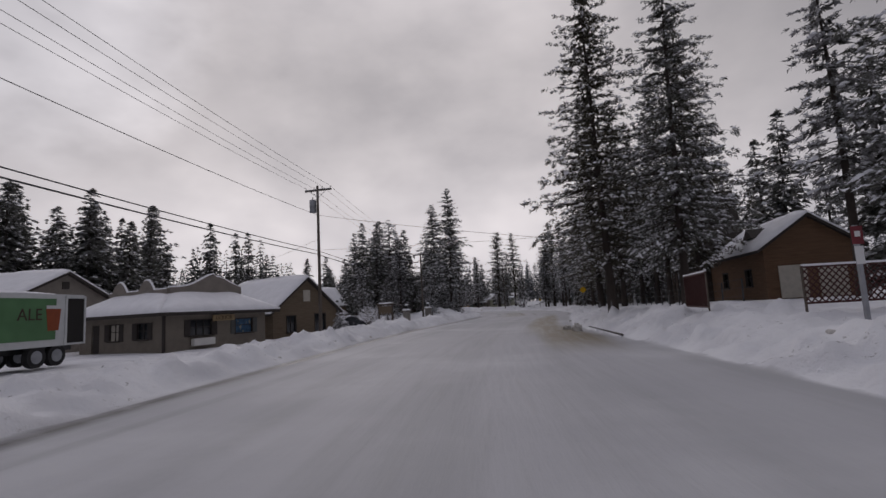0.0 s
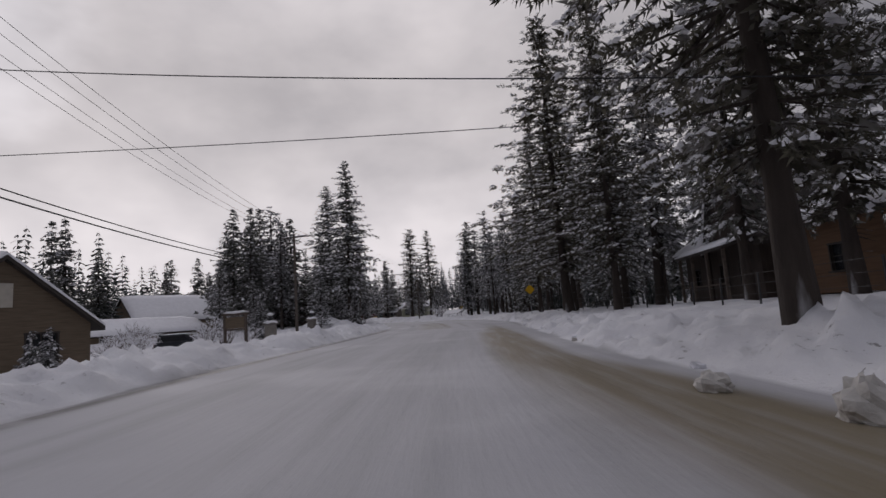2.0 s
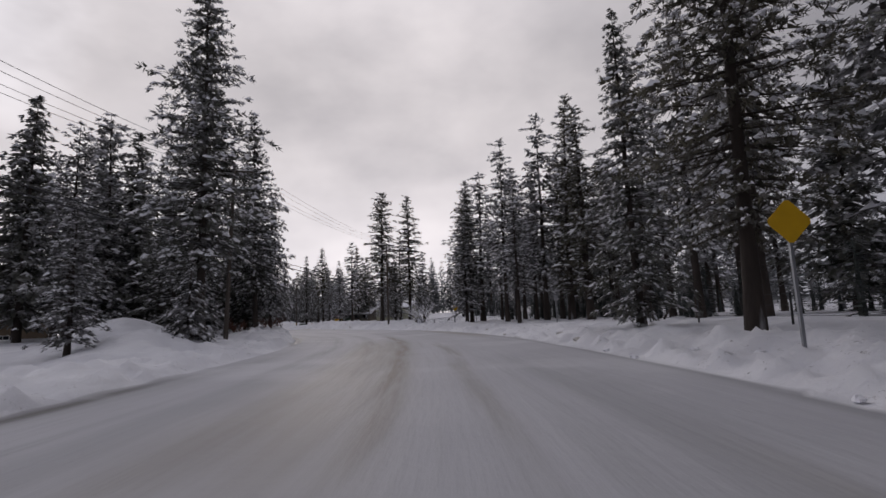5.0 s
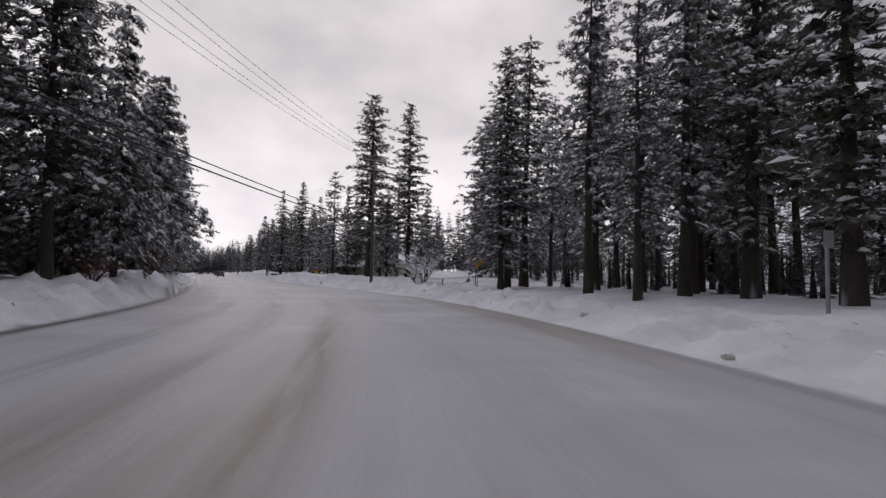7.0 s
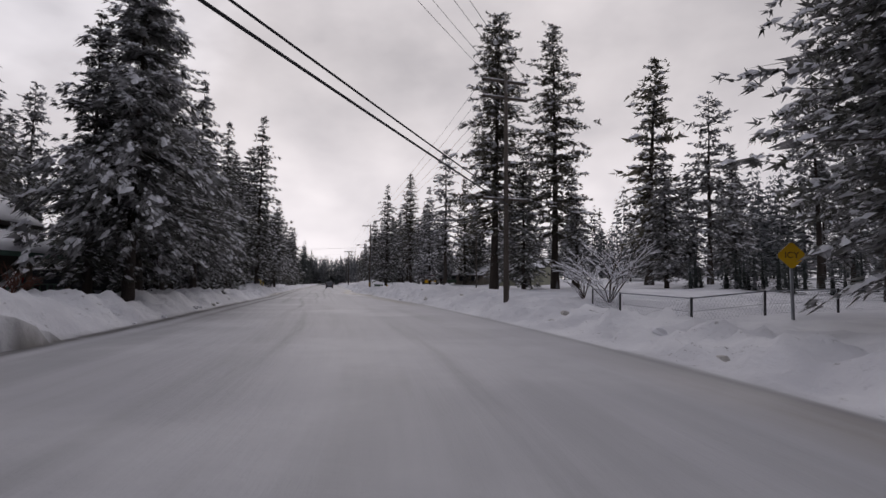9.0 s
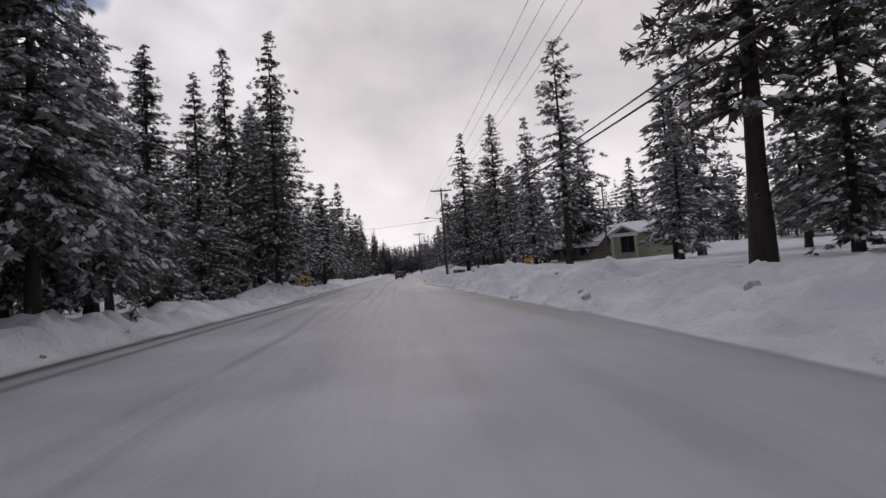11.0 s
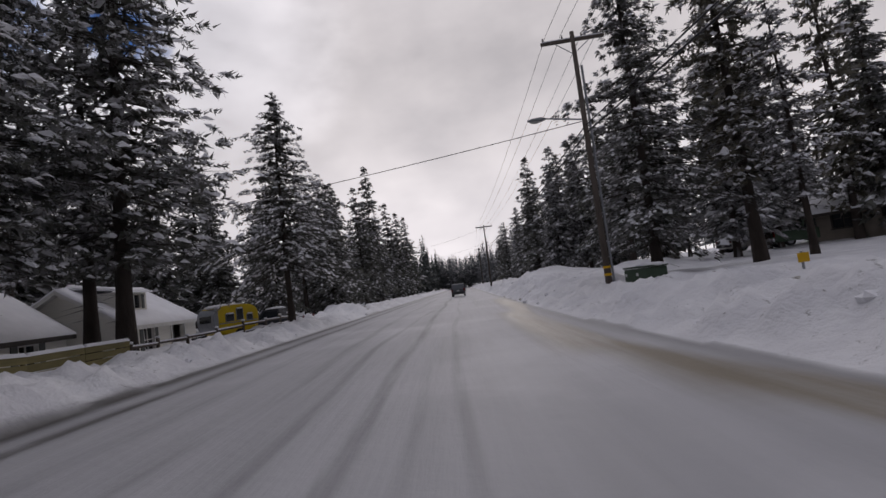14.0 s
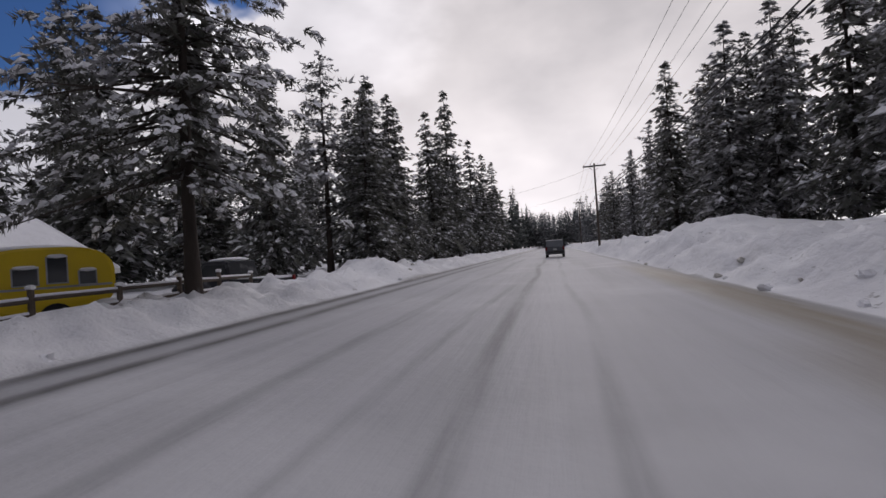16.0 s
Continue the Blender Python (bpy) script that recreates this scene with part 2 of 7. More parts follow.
    h1 = mul(noise_at(geo.outputs["Position"], 2.6, 7, None, 0.62), rng(drive.outputs["Fac"], 0.0, 1.0, 1.0, 0.16))
    h2 = mul(mul(fine, drive.outputs["Fac"]), 0.35)
    hs = N("ShaderNodeMath"); hs.operation = "ADD"
    link(t, h1, hs.inputs[0]); link(t, h2, hs.inputs[1])
    bp = N("ShaderNodeBump"); bp.inputs["Strength"].default_value = 0.7; bp.inputs["Distance"].default_value = 0.14
    link(t, hs.outputs[0], bp.inputs["Height"]); link(t, bp.outputs[0], b.inputs["Normal"])
    return m


def translucent(m, share):
    """Thin needles let part of the light through."""
    t = m.node_tree
    b, out = t.nodes["Principled BSDF"], t.nodes["Material Output"]
    tr, mx = t.nodes.new("ShaderNodeBsdfTranslucent"), t.nodes.new("ShaderNodeMixShader")
    link(t, b.inputs["Base Color"].links[0].from_socket, tr.inputs["Color"])
    mx.inputs[0].default_value = share
    link(t, b.outputs[0], mx.inputs[1]); link(t, tr.outputs[0], mx.inputs[2]); link(t, mx.outputs[0], out.inputs["Surface"])
    return m



GROUND = ground_material()
SNOW = mat("snow", (0.80, 0.80, 0.83), 0.75, vary=0.06, scale=1.5, bump=0.5, bump_scale=6.0)
TREE_SNOW = translucent(mat("snow_on_branches", (0.84, 0.84, 0.87), 0.8, vary=0.1, scale=2.0, island=0.12), 0.3)

NEEDLES = translucent(mat("fir_needles", (0.112, 0.114, 0.098), 0.75, vary=0.35, scale=0.5, island=0.5, obj=0.2, second=(0.40, 0.395, 0.41), second_scale=1.6, second_cut=(0.48, 0.70)), 0.45)
NEEDLES_WARM = translucent(mat("pine_needles", (0.110, 0.103, 0.078), 0.75, vary=0.35, scale=0.5, island=0.5, obj=0.2, second=(0.35, 0.34, 0.335), second_scale=1.6, second_cut=(0.51, 0.73)), 0.45)
NEEDLES_FROST = translucent(mat("frosted_needles", (0.120, 0.120, 0.113), 0.75, vary=0.3, scale=0.5, island=0.5, obj=0.2, second=(0.50, 0.495, 0.51), second_scale=1.7, second_cut=(0.45, 0.66)), 0.48)
BARK = mat("bark", (0.050, 0.040, 0.034), 0.9, vary=0.35, scale=3.0, bump=0.8, bump_scale=14.0, stretch=(1, 1, 0.25), second=(0.36, 0.36, 0.37), second_scale=1.1, second_cut=(0.60, 0.70))
TWIG = mat("bare_twigs", (0.085, 0.065, 0.05), 0.9, vary=0.3)
POLE_WOOD = mat("pole_wood", (0.11, 0.092, 0.078), 0.85, vary=0.3, scale=5.0, stretch=(1, 1, 0.15), bump=0.4, second=(0.33, 0.33, 0.34), second_scale=2.0, second_cut=(0.6, 0.68))
RAIL_WOOD = mat("rail_wood", (0.10, 0.08, 0.065), 0.85, vary=0.3, scale=6.0, bump=0.4)
METAL = mat("galvanised_metal", (0.30, 0.31, 0.33), 0.5, 0.7, vary=0.15)
DARK_METAL = mat("dark_metal", (0.05, 0.05, 0.052), 0.5, 0.5, vary=0.2)
WIRE = mat("wire_black", (0.03, 0.03, 0.033), 0.6, vary=0.1)
CERAMIC = mat("insulator", (0.25, 0.22, 0.20), 0.3)
STUCCO = mat("taupe_stucco", (0.20, 0.175, 0.145), 0.9, vary=0.12, scale=2.0, bump=0.3)
STUCCO_GREY = mat("grey_parapet_stucco", (0.225, 0.20, 0.175), 0.9, vary=0.12, scale=2.0, bump=0.3)
SHINGLE_WALL = mat("brown_siding", (0.15, 0.115, 0.08), 0.85, vary=0.25, scale=3.0, bump=0.4, stretch=(0.4, 0.4, 5.0))
RED_BROWN = mat("red_brown_log_siding", (0.135, 0.078, 0.045), 0.8, vary=0.25, scale=2.0, bump=0.4, stretch=(0.4, 0.4, 5.0))
DARK_SIDING = mat("dark_siding", (0.055, 0.042, 0.035), 0.85, vary=0.25, scale=2.0, stretch=(4, 4, 0.5))
WHITE_SIDING = mat("white_siding", (0.70, 0.68, 0.62), 0.7, vary=0.06, scale=2.0, bump=0.2, stretch=(0.4, 0.4, 6.0))
GREEN_TRIM = mat("green_trim", (0.09, 0.15, 0.12), 0.6, vary=0.15)
TRIM_DARK = mat("dark_trim", (0.045, 0.038, 0.034), 0.7, vary=0.2)
LATTICE = mat("dark_red_lattice", (0.06, 0.022, 0.020), 0.8, vary=0.2)
TRIM_WHITE = mat("white_trim", (0.66, 0.65, 0.62), 0.6, vary=0.08)
SHUTTER = mat("grey_green_shutter", (0.10, 0.105, 0.10), 0.7, vary=0.15)
GLASS = mat("window_glass", (0.02, 0.023, 0.027), 0.08, vary=0.1, spec=0.6)
CURTAIN = mat("pale_window_board", (0.45, 0.42, 0.36), 0.8)
BLUE_POSTER = mat("blue_window_poster", (0.05, 0.11, 0.19), 0.5, vary=0.5, scale=2.5, second=(0.32, 0.30, 0.22), second_scale=3.0, second_cut=(0.58, 0.64))
DARK_IN = mat("dark_interior", (0.02, 0.018, 0.017), 0.9)
TAN_BOARD = mat("tan_sign_board", (0.36, 0.27, 0.15), 0.7, vary=0.15)
SIGN_INK = mat("dark_sign_paint", (0.05, 0.03, 0.025), 0.7)
SIGN_RED = mat("red_sign_paint", (0.15, 0.022, 0.03), 0.6, vary=0.2)
SIGN_YELLOW = mat("warning_yellow", (0.62, 0.36, 0.01), 0.5, vary=0.08)
SIGN_WHITE = mat("sign_white", (0.62, 0.62, 0.62), 0.6, vary=0.08)
SIGN_GREY = mat("sign_back_grey", (0.30, 0.30, 0.31), 0.5, 0.4)
CAR_GREY = mat("grey_car_paint", (0.10, 0.105, 0.115), 0.35, 0.4, vary=0.1, second=(0.34, 0.34, 0.36), second_scale=1.4, second_cut=(0.58, 0.75))
CAR_DARK = mat("dark_car_paint", (0.03, 0.032, 0.038), 0.35, 0.3, vary=0.1, second=(0.22, 0.22, 0.23), second_scale=1.4, second_cut=(0.6, 0.75))
CAR_WHITE = mat("white_car_paint", (0.62, 0.61, 0.58), 0.4, vary=0.06)
RUBBER = mat("tyre_rubber", (0.02, 0.02, 0.021), 0.8)
CHROME = mat("chrome", (0.55, 0.56, 0.58), 0.25, 0.9)
TAIL_RED = mat("tail_lamp_red", (0.16, 0.008, 0.008), 0.25)
PLATE = mat("number_plate", (0.50, 0.50, 0.48), 0.5)
CAMPER_YELLOW = mat("camper_yellow", (0.62, 0.44, 0.015), 0.4, vary=0.1, scale=1.2)
CAMPER_SILVER = mat("camper_bare_metal", (0.30, 0.31, 0.33), 0.35, 0.6, vary=0.15)
TRUCK_GREEN = mat("truck_box_green", (0.075, 0.17, 0.075), 0.5, vary=0.25, scale=0.8)
TRUCK_WHITE = mat("truck_box_white", (0.52, 0.53, 0.53), 0.5, vary=0.08)
DRINK_AMBER = mat("printed_amber", (0.22, 0.05, 0.015), 0.5)
UTILITY_GREEN = mat("utility_green", (0.055, 0.085, 0.055), 0.55, vary=0.15)
STONE = mat("grey_stone", (0.20, 0.185, 0.165), 0.9, vary=0.2, obj=0.25, bump=0.5, bump_scale=12)
LAMP_GREY = mat("lamp_housing", (0.26, 0.27, 0.28), 0.4, 0.5)
LENS = mat("lamp_lens", (0.45, 0.45, 0.42), 0.2)
RED_TWIG = mat("red_brown_twigs", (0.12, 0.055, 0.04), 0.9, vary=0.3)


# ---- mesh helpers ----
class Shape:
    """Collects vertices and faces of one mesh."""

    def __init__(self):
        self.v, self.f = [], []

    def add(self, verts, faces):
        n = len(self.v)
        self.v += [tuple(p) for p in verts]
        self.f += [tuple(n + i for i in face) for face in faces]
        return self

    def box(self, c, size, rz=0.0, taper=1.0, bevel=0.0):
        """A box round c; taper narrows its top, bevel cuts its four upright edges."""
        a, b, h = size[0] / 2, size[1] / 2, size[2] / 2
        k = min(bevel, a * 0.9, b * 0.9)
        ring = [(-a + k, -b), (a - k, -b), (a, -b + k), (a, b - k), (a - k, b), (-a + k, b), (-a, b - k), (-a, -b + k)] if k else [(-a, -b), (a, -b), (a, b), (-a, b)]
        cs, sn = math.cos(rz), math.sin(rz)
        n = len(ring)
        pts = []
        for z, f in ((-h, 1.0), (h, taper)):
            pts += [(c[0] + (x * cs - y * sn) * f, c[1] + (x * sn + y * cs) * f, c[2] + z) for x, y in ring]
        faces = [tuple(range(n))[::-1], tuple(range(n, 2 * n))] + [(i, (i + 1) % n, n + (i + 1) % n, n + i) for i in range(n)]
        return self.add(pts, faces)

    def tube(self, p, q, r0, r1=None, n=8, caps=True):
        p, q = Vector(p), Vector(q)
        r1 = r0 if r1 is None else r1
        ax = (q - p).normalized()
        u = ax.orthogonal().normalized()
        w = ax.cross(u)
        pts = [o + (u * math.cos(2 * math.pi * i / n) + w * math.sin(2 * math.pi * i / n)) * r for o, r in ((p, r0), (q, r1)) for i in range(n)]
        faces = [(i, (i + 1) % n, n + (i + 1) % n, n + i) for i in range(n)]
        if caps:
            faces += [tuple(range(n))[::-1], tuple(range(n, 2 * n))]
        return self.add(pts, faces)

    def prism(self, outline, depth, m=None, inset=0.0):
        """An outline in x and z, pulled from y = -depth/2 to depth/2; inset shrinks both ends for a rounded rim."""
        n = len(outline)
        cx = sum(p[0] for p in outline) / n
        cz = sum(p[1] for p in outline) / n
        m = m or Matrix()
        rings = [(-depth / 2, 1 - inset), (-depth / 2 + inset * 0.6, 1.0), (depth / 2 - inset * 0.6, 1.0), (depth / 2, 1 - inset)] if inset else [(-depth / 2, 1.0), (depth / 2, 1.0)]
        pts = [m @ Vector((cx + (x - cx) * k, y, cz + (z - cz) * k)) for y, k in rings for x, z in outline]
        r = len(rings)
        faces = [tuple(range(n)), tuple(range((r - 1) * n, r * n))[::-1]]
        faces += [(j * n + i, (j + 1) * n + i, (j + 1) * n + (i + 1) % n, j * n + (i + 1) % n) for j in range(r - 1) for i in range(n)]
        return self.add(pts, faces)

    def sweep(self, pts, r, n=6):
        """One unbroken tube along a line of points that lie in an upright plane."""
        pts = [Vector(p) for p in pts]
        flat = Vector((pts[-1].x - pts[0].x, pts[-1].y - pts[0].y, 0)).normalized()
        side = Vector((-flat.y, flat.x, 0))
        ring = []
        for p in pts:
            ring += [p + side * (r * math.cos(2 * math.pi * i / n)) + Vector((0, 0, r * math.sin(2 * math.pi * i / n))) for i in range(n)]
        faces = [(j * n + i, j * n + (i + 1) % n, (j + 1) * n + (i + 1) % n, (j + 1) * n + i) for j in range(len(pts) - 1) for i in range(n)]
        return self.add(ring, faces + [tuple(range(n))[::-1], tuple(range((len(pts) - 1) * n, len(pts) * n))])

    def blob(self, c, size, seed=0, rough=0.15, rings=5, seg=8, m=None):
        """An uneven rounded lump."""
        rnd = random.Random(seed)
        pts = [(0, 0, 1)]
        for i in range(1, rings):
            a = math.pi * i / rings
            for j in range(seg):
                k = 1 + rnd.uniform(-rough, rough)
                pts.append((math.sin(a) * math.cos(2 * math.pi * j / seg) * k, math.sin(a) * math.sin(2 * math.pi * j / seg) * k, math.cos(a) * k))
        pts.append((0, 0, -1))
        last = len(pts) - 1
        faces = [(0, 1 + j, 1 + (j + 1) % seg) for j in range(seg)]
        for i in range(rings - 2):
            for j in range(seg):
                a, b = 1 + i * seg + j, 1 + i * seg + (j + 1) % seg
                faces.append((a, a + seg, b + seg, b))
        o = 1 + (rings - 2) * seg
        faces += [(o + (j + 1) % seg, o + j, last) for j in range(seg)]
        out = [Vector((p[0] * size[0], p[1] * size[1], p[2] * size[2])) for p in pts]
        if m:
            out = [m @ p for p in out]
        return self.add([p + Vector(c) for p in out], faces)

    def data(self, name, material, smooth=False):
        me = bpy.data.meshes.new(name)
        me.from_pydata(self.v, [], self.f)
        me.materials.append(material)
        if smooth:
            me.polygons.foreach_set("use_smooth", [True] * len(me.polygons))
        me.update()
        return me


def part(name, shape, material, parent, label="", smooth=False, m=None, kind=""):
    """One mesh object under a thing or under a part."""
    ob = new(name, shape.data(name, material, smooth) if isinstance(shape, Shape) else shape)
    ob.parent = parent
    if m is not None:
        ob.matrix_basis = m
    return tagged(ob, label, kind=kind)


def thing(name, m, label, category, group="", kind=""):
    ob = new(name)
    ob.empty_display_size = 0.3
    ob.matrix_basis = m
    return tagged(ob, label, category, group, kind)


def lettering(text, size, material, parent, m, depth=0.004):
    cu = bpy.data.curves.new("lettering", "FONT")
    cu.body, cu.size, cu.align_x, cu.align_y, cu.extrude = text, size, "CENTER", "CENTER", depth
    tmp = bpy.data.objects.new("lettering", cu)
    me = bpy.data.meshes.new_from_object(tmp)
    bpy.data.objects.remove(tmp)
    me.materials.clear()
    me.materials.append(material)
    return part("lettering", me, material, parent, "", m=m)


# ---- the driving line: everything along the road is laid out from it ----
KNOTS = [(76.0, -154.0), (52.0, -54.0), (39.3, -0.2), (36.7, 10.8), (34.3, 22.6), (32.5, 35.3), (30.8, 53.0), (28.85, 71.5), (26.7, 84.3), (24.2, 95.4),
         (20.7, 106.0), (16.6, 115.6), (10.0, 126.4), (-5.6, 149.0), (-12.5, 159.0), (-18.8, 168.0), (-26.0, 178.3), (-48.4, 212.0), (-128.0, 333.0), (-260.0, 534.0)]
kn = np.array(KNOTS)
chord = np.r_[0, np.cumsum(np.hypot(*np.diff(kn, axis=0).T))]
fine_s = np.arange(0, chord[-1], 0.5)
LINE = np.stack([np.interp(fine_s, chord, kn[:, i]) for i in (0, 1)], 1)
kern = np.hanning(35); kern /= kern.sum()
pad = np.r_[np.repeat(LINE[:1], 17, 0) + (LINE[0] - LINE[1]) * np.arange(17, 0, -1)[:, None], LINE, np.repeat(LINE[-1:], 17, 0) + (LINE[-1] - LINE[-2]) * np.arange(1, 18)[:, None]]
LINE = np.stack([np.convolve(pad[:, i], kern, "valid") for i in (0, 1)], 1)
LS = np.r_[0, np.cumsum(np.hypot(*np.diff(LINE, axis=0).T))]
LS -= LS[np.argmin(np.hypot(*(LINE - (39.3, -0.2)).T))]
TAN = np.gradient(LINE, axis=0)
TAN /= np.hypot(*TAN.T)[:, None]


def spot(s, d):
    """World x, y at s metres along the line and d metres to its right."""
    p = np.array([np.interp(s, LS, LINE[:, 0]), np.interp(s, LS, LINE[:, 1])])
    t = np.array([np.interp(s, LS, TAN[:, 0]), np.interp(s, LS, TAN[:, 1])])
    t /= np.hypot(*t)
    return p + d * np.array([t[1], -t[0]])


def along(x, y):
    """s and d of a place."""
    i = int(np.argmin((LINE[:, 0] - x) ** 2 + (LINE[:, 1] - y) ** 2))
    t, o = TAN[i], np.array([x, y]) - LINE[i]
    return LS[i] + float(o @ t), float(o[0] * t[1] - o[1] * t[0])


def sstep(a, b, x):
    k = np.clip((x - a) / (b - a), 0, 1)
    return k * k * (3 - 2 * k)


EDGE_L = ((-60, -7.0), (20, -7.2), (40, -7.8), (90, -7.8), (120, -8.6), (150, -8.0), (170, -7.2), (600, -7.2))
EDGE_R = ((-60, 5.5), (20, 5.4), (38, 4.2), (60, 4.8), (75, 5.7), (120, 6.0), (150, 5.9), (172, 4.6), (195, 3.9), (600, 3.9))
BANK_L = ((-60, 0.6), (20, 0.55), (50, 0.75), (70, 0.85), (80, 0.45), (90, 0.12), (97, 0.35), (106, 0.75), (114, 1.0), (130, 1.1), (150, 0.9), (170, 0.65), (180, 0.4), (205, 0.5), (600, 0.5))
BANK_R = ((-60, 0.8), (0, 0.9), (20, 0.9), (30, 0.72), (42, 0.62), (60, 0.60), (80, 0.55), (95, 0.42), (125, 0.42), (138, 0.7), (152, 1.05), (168, 1.2), (180, 1.0), (190, 0.8), (200, 0.7), (209, 1.2), (218, 1.45), (260, 1.2), (600, 0.8))
FAR_L = ((-60, -0.2), (30, -0.3), (55, -0.4), (80, -0.5), (95, 0.4), (108, 0.8), (130, 1.0), (150, 0.7), (165, 0.0), (175, 0.05), (205, 0.1), (230, 0.25), (600, 0.3))
FAR_R = ((-60, 1.1), (20, 1.1), (40, 0.95), (70, 0.8), (100, 0.7), (130, 0.7), (150, 1.2), (175, 1.0), (190, 0.9), (203, 0.85), (214, 1.35), (600, 1.2))
MOUNDS = ((7.4, 91.4, 3.6, 1.7), (11.2, 88.2, 2.6, 1.0), (13.2, 57.5, 2.6, 0.75), (20.0, 37.5, 2.4, 0.45), (5.6, 117.6, 2.6, 0.9), (-28.6, 162.4, 4.2, 0.95), (-24.5, 158.2, 3.0, 0.75), (-5.0, 164.5, 4.0, 0.25),
          (-9.5, 173.0, 3.6, 0.5), (-48.6, 193.8, 2.6, 0.8), (12.2, 84.5, 2.6, 0.55), (43.0, 27.0, 3.2, 0.35), (-24.5, 199.0, 3.0, 0.5), (-33.8, 206.0, 3.2, 0.5), (16.5, 121.0, 2.4, 0.35), (15.4, 65.5, 2.2, 0.35))


def rows_at(table, s):
    a = np.array(table)
    return np.interp(s, a[:, 0], a[:, 1])


def height(x, y, s, d, rough=True):
    el, er = rows_at(EDGE_L, s), rows_at(EDGE_R, s)
    el += 0.35 * noise.noise((s * 0.12, 3.0, 0)) + 0.15 * noise.noise((s * 0.6, 8.0, 0))
    er += 0.35 * noise.noise((s * 0.12, 13.0, 0)) + 0.2 * noise.noise((s * 0.6, 18.0, 0))
    z = 0.0
    ul, ur = el - d, d - er
    if ul > 0:
        ridge = rows_at(BANK_L, s) * (0.75 + 0.6 * noise.noise((s * 0.22, 40.0, 0)))
        far = rows_at(FAR_L, s)
        z = sstep(0, 1.5, ul) * ridge * (1 - sstep(2.4, 5.5, ul)) + far * sstep(1.6, 6.0, ul)
    elif ur > 0:
        ridge = rows_at(BANK_R, s) * (0.85 + 0.35 * noise.noise((s * 0.2, 60.0, 0)))
        far = rows_at(FAR_R, s)
        z = sstep(0, 2.6, ur) * ridge * (1 - sstep(3.5, 9.0, ur)) + far * sstep(3.0, 9.0, ur)
        z += 0.035 * max(0.0, min(ur - 18, 60)) * sstep(120, 170, s)
    if ul > 0 or ur > 0:
        u = max(ul, ur)
        for mx, my, r, h in MOUNDS:
            q = ((x - mx) ** 2 + (y - my) ** 2) / (r * r)
            if q < 5:
                z += h * math.exp(-q * 1.4)
        if rough:
            k = sstep(0, 0.8, u) * (0.45 + 0.55 * (1 - sstep(5, 12, u)))
            lump = noise.fractal((x * 0.55, y * 0.55, 0.0), 1.0, 2.0, 4) * 0.20
            clod = max(0.0, noise.noise((x * 1.7, y * 1.7, 5.0)) - 0.10) * 0.5 * (1 - sstep(3, 7, u))
            chunk = sstep(0.1, 0.6, u) * (1 - sstep(3.0, 5.5, u)) * (0.34 * max(0.0, noise.noise((x * 2.3, y * 2.3, 31.0))) + 0.26 * abs(noise.noise((x * 1.1, y * 1.1, 57.0))))
            z += k * (lump + clod) + chunk
    elif rough:
        z = 0.02 * noise.noise((s * 0.05, d * 1.4, 2.0)) + 0.012 * noise.noise((s * 0.3, d * 4.0, 9.0))
    return z


def ground_at(x, y):
    s, d = along(x, y)
    return height(x, y, s, d, False)


